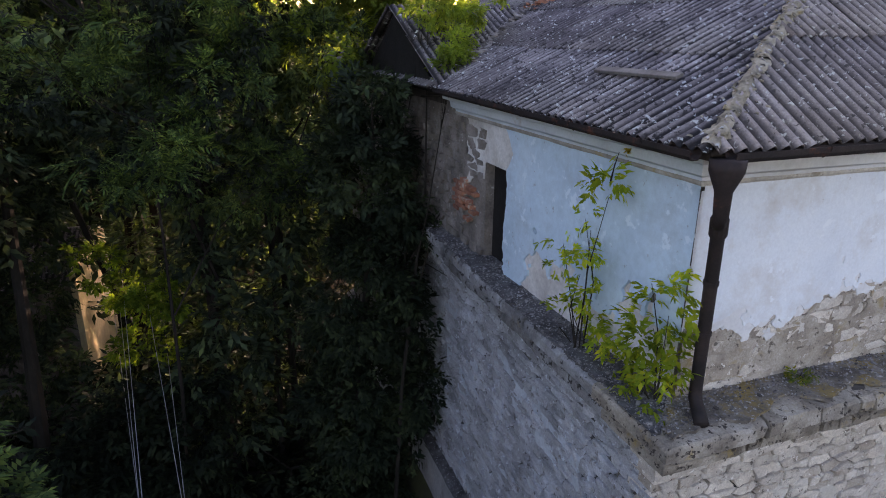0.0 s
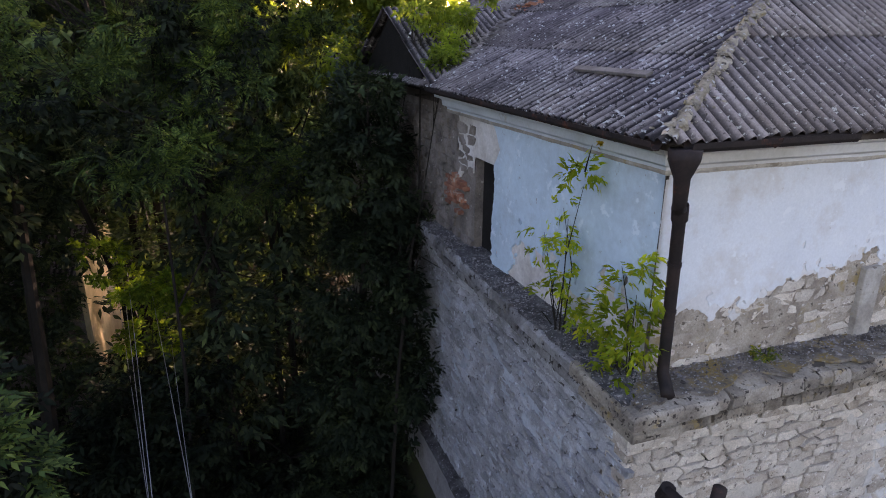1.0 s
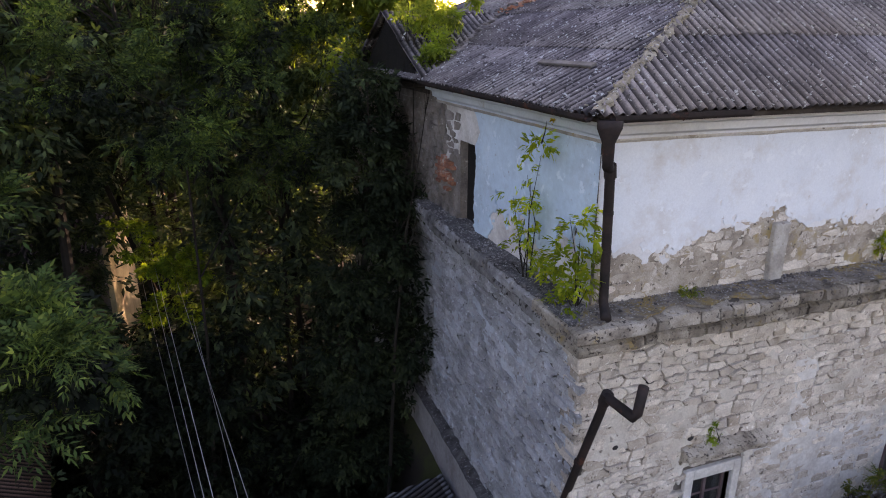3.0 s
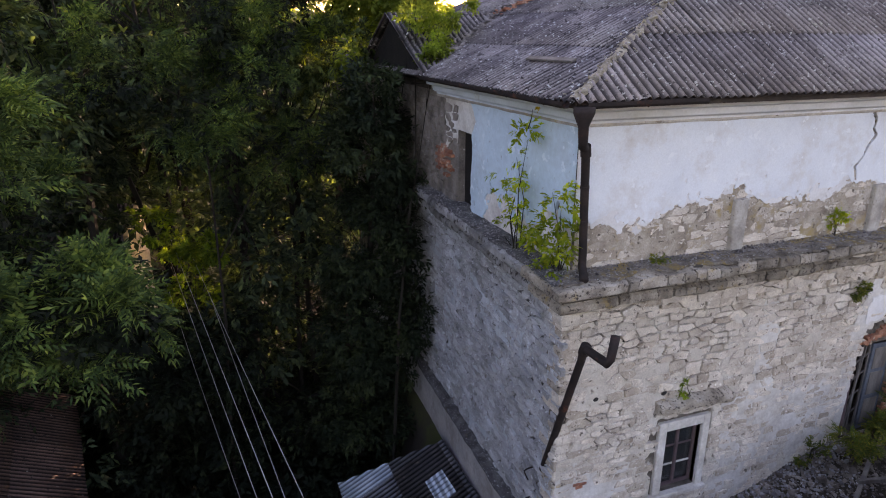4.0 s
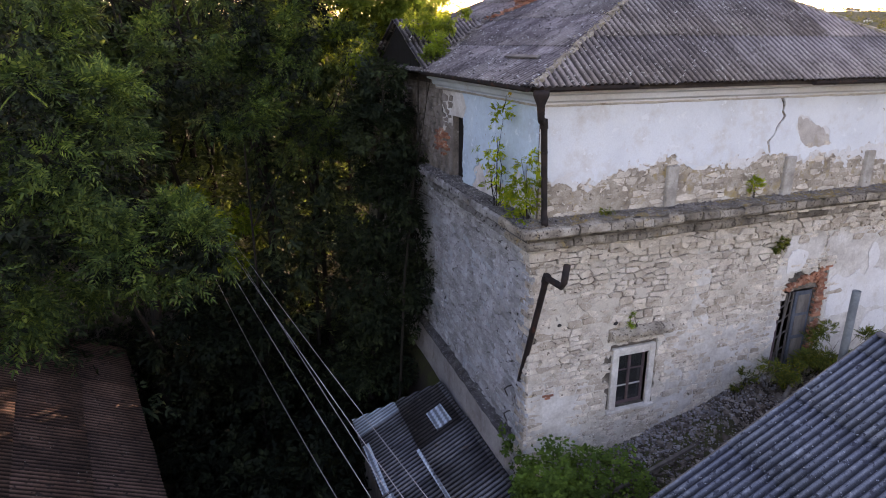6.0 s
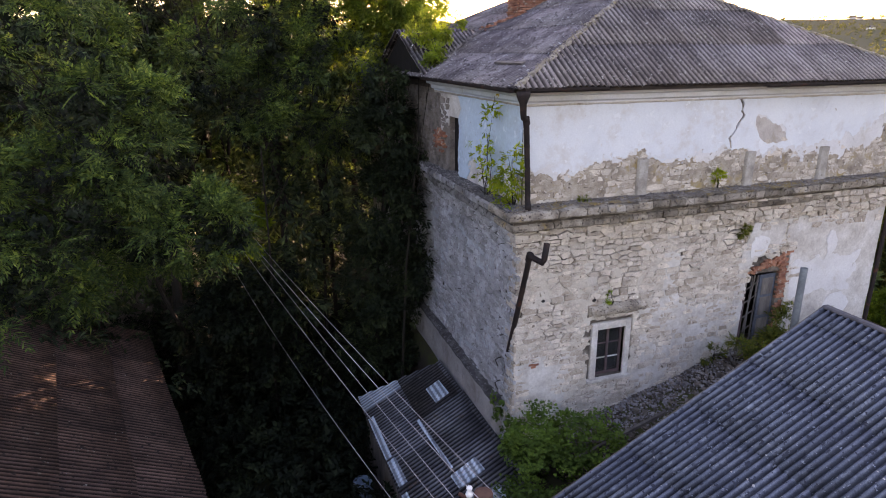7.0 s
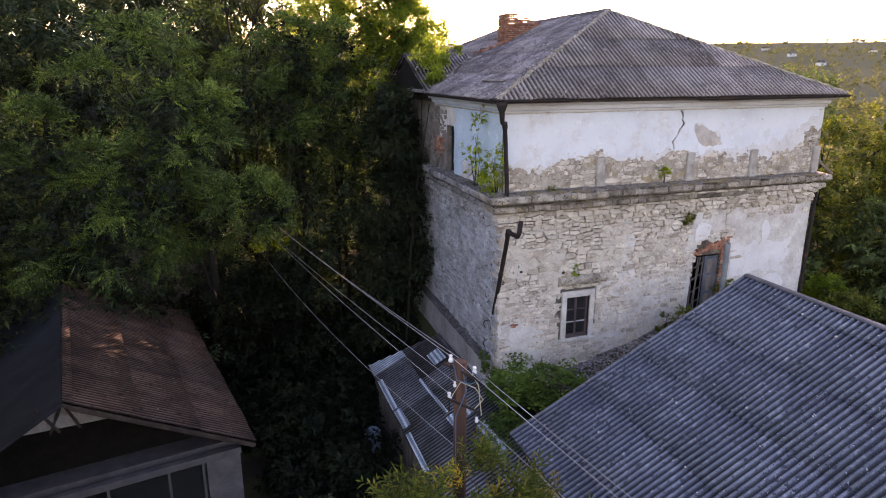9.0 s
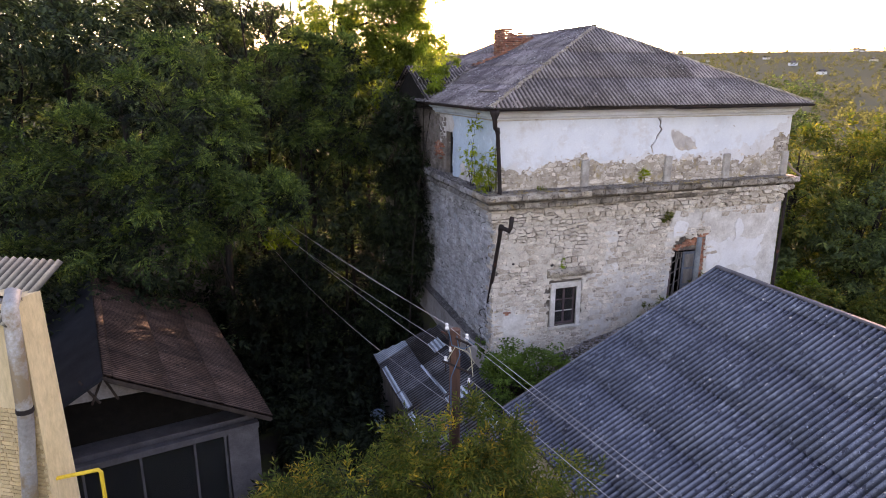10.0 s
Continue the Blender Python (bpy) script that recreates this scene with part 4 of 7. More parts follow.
TOP = [(0.10, 5.40), (0.40, 5.42), (0.53, 5.46), (0.57, 5.50), (0.58, 5.60), (0.51, 5.64), (0.51, 5.70), (0.62, 5.73), (0.72, 5.76), (0.77, 5.80), (0.77, 5.92), (0.74, ZL), (0.60, ZL + 0.01), (0.4, ZL + 0.02), (0.2, ZL + 0.03), (0.0, ZL + 0.04)]


def roughen(bm, amount):
    """Chipped, uneven stone: every corner moved a little."""
    for v in bm.verts:
        p = v.co
        d = noise.noise_vector(p * 9) + 0.6 * noise.noise_vector(p * 23)
        v.co = p + d * amount
    return bm


def slabs(parent, a, b, depth, seed, m0=0.0, m1=0.0, mat=None):
    """The ledge's stones: moulded slabs laid end to end, chipped and uneven."""
    r = random.Random(seed)
    a, b = Vector(a), Vector(b)
    d = (b - a).normalized()
    length, s = (b - a).length, 0.0
    while s < length - 0.05:
        w = min(r.uniform(0.18, 0.55), length - s)
        end = s + w >= length - 0.06
        corner = (m0 and not s) or (m1 and end)
        q = 0.0 if corner else 1.0
        k, dz = depth * (1 + q * r.uniform(-0.05, 0.03)), q * r.uniform(-0.02, 0.01)
        prof = [(max(0.0, o * k + (q * r.uniform(-0.02, 0.015) if o else 0)), z + dz + q * r.uniform(-0.010, 0.010)) for o, z in TOP]
        bm = extruded(prof, a + d * (s + (0.008 if s else 0)), a + d * (s + w - (0 if end else 0.012)), 0.02, 0.0 if s else m0, m1 if end else 0.0, 0.06)
        part("slab", roughen(bm, 0.012), mat, parent)
        s += w


slabs(ledge_front, b + Vector((0.42, 0.008, 0)), (X1 + 0.25, 0.2, 0), 1.0, 31, 0, 0, ledge_stone)
slabs(ledge_side, side(9.0), side(0.42), 0.80, 32, 0, 0, ledge_grey)
# the cornerstone of the ledge turns round the corner
bm = bmesh.new()
way = [(side(0.44 - 0.06 * k), Vector((-0.80, 0, 0))) for k in range(7)] + [(b, Vector((-0.80, -1.0, 0)))] + [(b + Vector((0.08 + 0.06 * k, 0, 0)), Vector((0, -1.0, 0))) for k in range(7)]
rows = [[bm.verts.new(p + w * o + Vector((0, 0, z))) for o, z in TOP] for p, w in way]
for r0, r1 in zip(rows, rows[1:]):
    for k in range(len(TOP) - 1):
        bm.faces.new((r0[k], r1[k], r1[k + 1], r0[k + 1]))
bm.faces.new(rows[0])
bm.faces.new(rows[-1][::-1])
bmesh.ops.recalc_face_normals(bm, faces=bm.faces[:])
part("slab", roughen(bm, 0.012), ledge_stone, ledge_front)
# quoins where the two walls meet
rq = random.Random(41)
zq, turned = -0.6, False
while zq < 5.52:
    h = min(rq.uniform(0.12, 0.24), 5.56 - zq)
    j = steps(zq + h / 2, [(4.93, 0.0), (5.04, 0.12), (5.12, 0.20), (5.38, 0.235), (5.46, 0.33), (5.62, 0.38)])
    lx, ly = (rq.uniform(0.38, 0.55), rq.uniform(0.16, 0.24)) if turned else (rq.uniform(0.18, 0.26), rq.uniform(0.34, 0.5))
    bm = bevelled((X0 - 0.045 - 0.8 * j - rq.uniform(0, 0.02), -0.05 - j - rq.uniform(0, 0.02), zq + 0.006), (X0 + lx, ly, zq + h - 0.006), 0.02)
    bmesh.ops.subdivide_edges(bm, edges=bm.edges[:], cuts=1, use_grid_fill=True)
    quoin = part("quoin", roughen(bm, 0.016), stone if rq.random() < 0.8 else ledge_stone, lower)
    zq, turned = zq + h, not turned

# plinth on the side wall
a, b = side(17.0), side(0.6)
part("plinth", extruded([(0.0, -4.2), (0.22, -4.2), (0.22, 0.44), (0.0, 0.46)], a, b, 0.02), plinth_mat, house, "grey rendered plinth")
part("plinth_cap", roughen(extruded([(0.0, 0.42), (0.27, 0.41), (0.28, 0.46), (0.0, 0.60)], a, b, 0.02), 0.012), side_soil, house, "dark sloping coping on the plinth")

# ---------------------------------------------------------------- neighbouring roofs
big = thing("annexe", "low annexe with a blue-grey corrugated roof", "house")
BA, BS = Vector((7.21, -2.96, 3.65)), 0.5
ev = Vector((-0.18, -2.96, 3.65 - BS * 7.39))
up = Vector((1, 0, BS)).normalized()
bl = (BA - ev).length
bm = bmesh.new()
for s in (1, -1):
    pts = [BA, BA + Vector((0, -14, 0)), (ev if s == 1 else Vector((14.6, -2.96, ev.z))) + Vector((0, -14, 0)), ev if s == 1 else Vector((14.6, -2.96, ev.z))]
    bm.faces.new([bm.verts.new(p + Vector((0, 0, -0.05))) for p in pts])
big_roof = part("roof", bm, wood_dark, big, "blue-grey corrugated asbestos sheets")
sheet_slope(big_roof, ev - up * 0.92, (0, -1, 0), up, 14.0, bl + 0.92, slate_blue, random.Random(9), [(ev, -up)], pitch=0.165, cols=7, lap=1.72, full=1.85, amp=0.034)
part("ridge_board", bevelled((7.13, -17, 3.62), (7.30, -2.93, 3.71), 0.03), facade_blue, big)
part("rake_board", bevelled((0, -0.03, -0.10), (8.26, 0.0, 0.05), 0.006, Matrix.Translation(ev + Vector((0, 0.03, 0))) @ Matrix.Rotation(-math.atan(BS), 4, "Y")), wood_grey, big)
rw = random.Random(77)
dots = []
for k in range(420):
    d = rw.uniform(0.2, 8.1)
    y = -2.96 - 0.165 * rw.randint(1, 80)
    p = ev + up * d
    dots.append((p.x, y, p.z + 0.055))

part("wall", boxes(((0.15, -16.6, -3.9), (14.2, -3.3, -0.15))), render_beige, big)
bm = bmesh.new()
bm.faces.new([bm.verts.new(p) for p in ((0.15, -3.3, -0.15), (14.2, -3.3, -0.15), (7.21, -3.3, 3.5))])
part("gable_wall", bm, render_beige, big)

shed = thing("lean_to_shed", "lean-to shed with a patched corrugated metal roof", "shed")
SK = 0.55
sup = Vector((1, 0, SK)).normalized()
so = Vector((-2.1, 6.1, -1.88))
sl = 2.62 * math.hypot(1, SK)
bm = bmesh.new()
bm.faces.new([bm.verts.new(p) for p in (so + Vector((0, 0, -.05)), so + Vector((0, -10, -.05)), so + sup * sl + Vector((0, -10, -.05)), so + sup * sl + Vector((0, -1.05, -.05)))])
shed_roof = part("roof", bm, wood_dark, shed)
sheet_slope(shed_roof, so, (0, -1, 0), sup, 10.4, sl, shed_metal, random.Random(2), [(so, (1.05, 2.62, 0))], cols=7, lap=1.42, full=1.52, amp=0.022,
            mats={(0, 0): shed_bright, (1, 1): shed_dark, (1, 0): shed_metal, (2, 1): shed_dark, (0, 1): shed_metal})
for p, w, l, a in (((-2.09, 4.55, 0.05), 2.25, 0.2, 0), ((-2.08, 2.2, 0.05), 1.2, 0.26, 1), ((-2.09, 0.7, 0.05), 2.1, 0.17, -1), ((-0.9, 0.2, 0.05), 0.6, 0.8, 4), ((-0.35, -2.6, 0.05), 0.3, 1.6, 90), ((-0.95, 3.0, 0.05), 2.6, 0.10, 3), ((-0.30, 4.1, 0.05), 0.9, 0.5, 2)):
    bm = wave_sheet(w, l, 0.15, 0.022)
    base_m = Matrix((Vector((0, -1, 0)), sup, Vector((0, -1, 0)).cross(sup))).transposed().to_4x4()
    bm.transform(Matrix.Translation((p[0], p[1], so.z + SK * (p[0] + 2.1) + p[2])) @ base_m @ Matrix.Rotation(radians(a), 4, "Z"))
    part("patch", bm, shed_bright, shed_roof, "bright galvanised patch")
part("wall", boxes(((-1.95, -4.2, -3.9), (-1.85, 5.6, -2.0)), ((-1.85, 4.9, -3.9), (0.2, 5.0, -1.86))), wood_grey, shed)

cabin = thing("cabin", "brown-roofed outbuilding with a grey-blue glazed front", "house", at=(-7.1, 0.3, -3.9))
cabin.rotation_euler = (0, 0, radians(11))
bpy.context.view_layer.update()
# in the cabin's own frame: x from -4.4 (ridge) to 0 (right wall), y back, z up
CR, CE, CL = 5.68, 3.22, 11.0
bm = bmesh.new()
vs = [bm.verts.new(p) for p in ((-4.05, -.45, CR), (.35, -.45, CE), (.35, CL, CE), (-4.05, CL, CR), (-4.05, -.45, CR - .1), (.35, -.45, CE - .1), (.35, CL, CE - .1), (-4.05, CL, CR - .1))]
for f in ((0, 1, 2, 3), (7, 6, 5, 4), (0, 4, 5, 1), (1, 5, 6, 2), (2, 6, 7, 3)):
    bm.faces.new([vs[i] for i in f])
cabin_slope = part("roof", bm, wood_dark, cabin, "brown weathered corrugated roofing with litter")
bm = bmesh.new()
vs = [bm.verts.new(p) for p in ((-4.05, -.45, CR), (-4.05, CL, CR), (-8.3, CL, CE), (-8.3, -.45, CE), (-4.05, -.45, CR - .1), (-4.05, CL, CR - .1), (-8.3, CL, CE - .1), (-8.3, -.45, CE - .1))]
for f in ((0, 1, 2, 3), (7, 6, 5, 4), (0, 3, 7, 4), (2, 3, 7, 6)):
    bm.faces.new([vs[i] for i in f])
part("roof", bm, cabin_roof_blue, cabin, "slate-blue roofing")
part("wall", boxes(((-8.0, 0.5, 0), (0.0, CL - 0.4, CE - 0.25))), facade_blue, cabin)
bm = bmesh.new()
bm.faces.new([bm.verts.new(p) for p in ((-8.0, 1.2, 2.5), (0.1, 1.2, 2.5), (-4.05, 1.2, CR - 0.15))])
# overhang shade is painted on these boards by a near-black colour
part("gable_board", bm, shade_black, cabin)
rs_ = random.Random(3)
sheet_slope(cabin_slope, Vector((0.38, -0.48, CE + 0.02)), (0, 1, 0), Vector((-4.4, 0, CR - CE)), CL + 0.4, math.hypot(4.4, CR - CE), cabin_roof, rs_, amp=0.02)
bm = bmesh.new()
tri = [(-4.95, -0.05, CR - 0.80), (-2.75, -0.05, CR - 0.88), (-4.05, -0.05, CR - 0.18)]
bm.faces.new([bm.verts.new(p) for p in tri])
bm.faces.new([bm.verts.new((x, -0.02, z)) for x, _, z in tri][::-1])
part("vent_panel", bm, surface("pale_boards", (0.30, 0.28, 0.27), (0.22, 0.2, 0.19), (0.38, 0.36, 0.34), 4, 20, 0.9), cabin, "pale weathered boards under the gable peak")
for x0, x1 in ((-4.05, -3.75), (-4.05, -4.4), (-4.62, -4.2)):
    bm = bmesh.new()
    tube(bm, [(x0, -0.08, CR - 0.16), (x1, -0.08, CR - 0.92)], 0.04, 4)
    part("strut", bm, wood_dark, cabin)
part("rake_board", bevelled((-4.85, -0.44, -0.03), (0.02, -0.40, 0.06), 0.006, Matrix.Translation((0.30, 0, CE - 0.1)) @ Matrix.Rotation(math.atan2(CR - CE, 4.4), 4, "Y")), wood_dark, cabin)
part("beam", bevelled((-8.0, 0.10, 2.68), (0.05, 0.34, 2.88), 0.01), facade_blue, cabin, "grey-blue painted beam")
part("pillar", bevelled((-0.92, 0.14, 0), (0.02, 0.34, 2.68), 0.01), facade_blue, cabin)
for x in (-1.0, -1.9, -3.4, -4.9, -6.4, -7.9):
    part("mullion", bevelled((x - 0.035, 0.20, 0.3), (x + 0.035, 0.30, 2.68), 0.006), facade_blue, cabin)
for x0, x1 in ((-1.865, -1.035), (-3.365, -1.935), (-4.865, -3.435), (-6.365, -4.935), (-7.865, -6.435)):
    part("pane", boxes(((x0, 0.25, 0.3), (x1, 0.256, 2.68))), glass, cabin)
gas = thing("gas_pipe", "yellow painted gas pipe rising in a frame", "pipe")
bm = bmesh.new()
tube(bm, [(-10.6, -7.5, 2.86), (-9.9, -7.69, 3.0), (-9.86, -7.7, 2.95), (-9.84, -7.75, -3.9)], 0.035, 8)
part("pipe", bm, yellow_paint, gas)

yellow = thing("stucco_house", "cream stucco house with a corrugated roof", "house", at=(-10.65, -7.64, 0))
yellow.rotation_euler = (0, 0, radians(-31))
bpy.context.view_layer.update()
bm = boxes(((-5, 0.0, -3.9), (0, 0.72, 6.15)))
for v in bm.verts:                       # the wall is battered
    if v.co.y > 0.5 and v.co.z > 0:
        v.co.y = 0.45
part("wall", bm, stucco, yellow)
part("wall", boxes(((-9.5, 0.2, -3.9), (-5, 3.4, 6.1)), ((-9.5, 0.0, -3.9), (-5, 0.2, 6.1))), stucco, yellow)
bm = bmesh.new()
vs = [bm.verts.new(p) for p in ((-9.8, -0.3, 6.1), (-4.9, -0.3, 6.1), (-4.9, 3.7, 6.1), (-9.8, 3.7, 6.1), (-9.8, 1.7, 7.2), (-4.9, 1.7, 7.2))]
for f in ((0, 1, 5, 4), (2, 3, 4, 5), (0, 4, 3), (1, 2, 5), (3, 2, 1, 0)):
    bm.faces.new([vs[q] for q in f])
part("roof", bm, slate_front, yellow)
tme = bpy.data.meshes.new("brick")
bm = bevelled((-0.05, -0.12, -0.034), (0.012, 0.12, 0.034), 0.006)
bm.to_mesh(tme)
bm.free()
tme.materials.append(brick_tan)
for k in range(34):
    for j in range(4):
        piece("brick", tme, yellow, Matrix.Translation((-0.14 - 0.25 * j - 0.06 * (k % 2), -0.01, 1.6 + 0.078 * k)) @ Matrix.Rotation(radians(-90), 4, "Z"))
pipe_y = thing("downpipe", "galvanised downpipe with rust at the corner of the stucco house", "pipe")
bm = bmesh.new()
tube(bm, [(-10.72, -7.50, 6.25), (-10.74, -7.72, 6.05), (-10.80, -7.72, 4.2), (-10.98, -7.72, 2.4), (-11.3, -7.72, -3.9)], 0.12, 12)
part("pipe", bm, zinc, pipe_y, smooth=True)
bm = bmesh.new()
tube(bm, [(-10.792, -7.72, 4.35), (-10.795, -7.72, 4.27)], 0.132, 12)
part("collar", bm, iron, pipe_y)
up_y = Vector((0, 1, 0.55)).normalized()
yroof = part("roof", boxes(((-5, -0.1, 6.1), (0.0, 0.1, 6.15))), wood_grey, yellow)
sheet_slope(yroof, Vector((-5.2, -0.25, 5.80)), (1, 0, 0), up_y, 5.2, 1.45, sheet_tan, random.Random(5))


# ---------------------------------------------------------------- plaster and stone of the house
WHITE_FOOT = [(0.7, 6.80), (1.4, 6.78), (2.0, 6.72), (2.5, 6.86), (3.2, 7.02), (3.9, 7.08), (4.3, 6.95), (4.75, 6.84), (5.4, 6.86), (6.1, 6.97), (6.5, 7.0), (6.9, 7.05), (7.2, 6.86),
              (8.1, 6.92), (8.8, 6.88), (9.7, 7.03), (10.4, 7.10), (11.2, 7.34), (11.8, 7.72), (12.2, 7.95), (12.6, 8.2)]
CRACK = [(6.72, 8.46), (6.64, 8.26), (6.80, 8.10), (6.76, 7.92), (6.84, 7.80), (6.68, 7.58), (6.62, 7.40), (6.46, 7.26), (6.50, 7.02)]
CRACK_FINE = [(9.6, 8.2), (9.55, 7.9), (9.35, 7.75)]
HOLE = [(7.16, 7.70), (7.30, 7.84), (7.55, 7.72), (7.80, 7.58), (8.10, 7.55), (8.32, 7.40), (8.36, 7.12), (8.1, 7.05), (7.7, 7.06), (7.45, 7.16), (7.32, 7.40)]


def inside(x, y, poly):
    """Distance to a polygon's edge, above 0 inside."""
    d, c = near_line(x, y, poly + poly[:1]), False
    for (x0, y0), (x1, y1) in zip(poly, poly[1:] + poly[:1]):
        if (y0 > y) != (y1 > y) and x < x0 + (y - y0) * (x1 - x0) / (y1 - y0):
            c = not c
    return d if c else -d


def white_field(a, b):
    x, z = X0 + INSET + 0.004 + a, ZL + b
    f = z - steps(x, WHITE_FOOT) + 0.15 * fract(x, z, 2.0, 3.0) + 0.13 * fract(x, z, 6.5, 13.0)
    f = min(f, -inside(x, z, HOLE) + 0.07 * fract(x, z, 5, 8.0))
    f = min(f, near_line(x + 0.05 * fract(z, x, 3, 4.0), z, CRACK) - 0.026 - 0.014 * fract(x, z, 6, 1.0))
    f = min(f, near_line(x, z, CRACK_FINE) - 0.012)
    for i in range(7):
        px, pz = 1.6 + 1.5 * i + 0.4 * math.sin(i * 5.0), 7.25 + 0.25 * math.sin(i * 3.1)
        f = min(f, math.hypot(x - px, (z - pz) * 0.6) - 0.022 + 0.03 * fract(x, z, 6, 4.0))
    return f


part("white_plaster", coat((X0 + INSET + 0.004, -0.09, ZL), (1, 0, 0), (0, 0, 1), X1 - X0 - 0.104 - INSET, 2.3, 0.032, white_field, 0.050), plaster_white, upper,
     "flaking white limewashed plaster with a long crack")


part("bare_render", coat((7.0, -0.09, 6.95), (1, 0, 0), (0, 0, 1), 1.55, 1.05, 0.035, lambda a, b: inside(7.0 + a, 6.95 + b, HOLE) + 0.12, 0.036, 0.012), hole_mat, upper, "pinkish grey render bared by fallen plaster")


def faded_field(a, b):
    x, z = X0 + INSET - 0.02 + a, ZL + b
    f = z - steps(x, WHITE_FOOT) + 0.10 + 0.40 * max(0, min(1, x - 8.6)) + 0.30 * fract(x, z, 1.4, 33.0) + 0.20 * fract(x, z, 5.5, 34.0)
    f = min(f, near_line(x + 0.05 * fract(z, x, 3, 4.0), z, CRACK) - 0.03)
    return min(f, -inside(x, z, HOLE) + 0.02 + 0.12 * fract(x, z, 4, 8.0), abs(fract(x, z, 1.7, 91.0)) * 0.3 - 0.008)


part("thin_limewash", coat((X0 + INSET - 0.02, -0.09, ZL), (1, 0, 0), (0, 0, 1), X1 - X0 - 0.09 - INSET, 2.2, 0.035, faded_field, 0.041), pale_old, upper, "thin faded limewash below the white coat")


def beige_field(a, b):
    x, z = X0 + INSET + 0.02 + a, ZL + b
    if near_line(x + 0.05 * fract(z, x, 3, 4.0), z, CRACK) < 0.04:
        return -0.02
    if z > steps(x, WHITE_FOOT) + 0.5 and inside(x, z, HOLE) < -0.3 and x < 10.5:
        return 0.05
    if near_line(x + 0.05 * fract(z, x, 3, 4.0), z, CRACK) < 0.05:
        return -0.05
    f = 0.66 + fract(x, z, 1.1, 11.0) * 0.6 + fract(x, z, 4, 14.0) * 0.25 + (z - 6.45) * 0.45
    return min(f, abs(fract(x, z, 1.3, 41.0)) * 0.35 - 0.010, abs(fract(x, z * 0.6, 0.7, 52.0)) * 0.5 - 0.010)


part("undercoat", coat((X0 + INSET + 0.02, -0.09, ZL), (1, 0, 0), (0, 0, 1), X1 - X0 - 0.12 - INSET, 2.3, 0.04, beige_field, 0.030), render_beige, upper, "crumbling beige undercoat")
for x in (3.90, 7.18, 9.70, 12.38):
    bm = bevelled((-0.14, -0.13, 0), (0.14, 0.0, 0.93), 0.02)
    for v in bm.verts:
        v.co.x += 0.015 * noise.noise(v.co * 5 + Vector((x, 0, 0)))
    bm.transform(Matrix.Translation((x, -0.09, ZL)))
    part("pilaster_stub", bm, stub_mat, upper)

rng = random.Random(11)
joined = []
for cx, cz, poly in rubble(X1 - X0 - 0.2 - INSET, 1.3, rng, (0.10, 0.22), (0.2, 0.5)):
    me = stone_mesh(poly, rng.uniform(0.02, 0.038), rng)
    joined.append((me, Matrix.Translation((X0 + INSET + 0.05 + cx, -0.09, ZL + cz))))
raw_part("rubble_stonework", merge(joined), stone_joined, upper, "small rubble stones", "stuff")


def worn(x, z):
    """Where plaster still lies on the lower wall's stones."""
    patch = 0.75 - math.hypot((x - 1.35) * 0.85, (z - 1.0) * 0.62) + 0.30 * fract(x, z, 1.6, 5) + 0.18 * fract(x, z, 5, 25)
    wash = min(x - 4.3, 3.0 - 0.12 * (x - 4.5) - z, 7.22 - x, z - 0.2, 0.12) + 0.30 * fract(x, z, 1.2, 9) + 0.30 * fract(x, z, 4.5, 19) - 0.02
    smear = 0.22 - abs(x - 5.15 + 0.1 * (z - 4)) - max(0, 2.8 - z) - max(0, z - 4.75) + 0.16 * fract(x, z, 2.5, 15)
    right = min(x - steps(z, [(1, 7.42), (2.6, 7.40), (3.6, 7.32), (4.0, 7.5), (4.6, 7.65), (5.0, 7.75)]), 4.93 - z) + 0.10 * fract(x, z, 2.2, 21)
    right = min(right, near_line(x, z, [(8.78, 5.0), (9.0, 4.75), (8.93, 4.45), (9.05, 4.2), (9.16, 3.97)]) - 0.035)
    gone = inside(x, z, [(7.72, 1.2), (7.74, 3.45), (7.95, 3.85), (8.5, 3.95), (9.0, 4.22), (9.22, 4.1), (9.26, 3.2), (9.22, 1.2)])
    right = min(right, -gone + 0.08 * fract(x, z, 3, 2))
    frieze = min(z - 5.12, x - 9.2, 5.40 - z) + 0.15 * fract(x, z, 2.2, 31)
    f = max(patch, wash, smear, right, frieze)
    f = min(f, -inside(x, z, [(2.80, 0.96), (4.10, 0.96), (4.10, 2.78), (2.80, 2.78)]))
    f = min(f, near_line(x, z, [(7.50, 4.2), (7.34, 3.5), (7.36, 2.9), (7.30, 2.2), (7.36, 1.5), (7.30, 1.1)]) - 0.02)
    return f


def worn_field(a, b):
    return worn(X0 + a, -0.4 + b)


part("old_plaster", coat((X0, -0.0, -0.4), (1, 0, 0), (0, 0, 1), X1 - X0, 5.4, 0.05, worn_field, 0.062, 0.014), plaster_old, lower, "worn greyish plaster patches with cracks")


def pointing_field(a, b):
    x, z = X0 + a, -0.4 + b
    f = 0.10 + 0.42 * fract(x, z, 0.9, 81) + 0.2 * fract(x, z, 4, 82) - 0.13 * max(0, z - 3.4)
    f = min(f, -inside(x, z, [(2.80, 0.96), (4.10, 0.96), (4.10, 2.78), (2.80, 2.78)]))
    return min(f, -inside(x, z, [(7.72, 1.0), (7.72, 3.6), (9.22, 3.9), (9.22, 1.0)]), -worn(x, z) + 0.1)


part("pointing", coat((X0, -0.0, -0.4), (1, 0, 0), (0, 0, 1), X1 - X0, 5.3, 0.06, pointing_field, 0.055, 0.018), pointing_mat, lower, "mortar smeared over the stone joints")


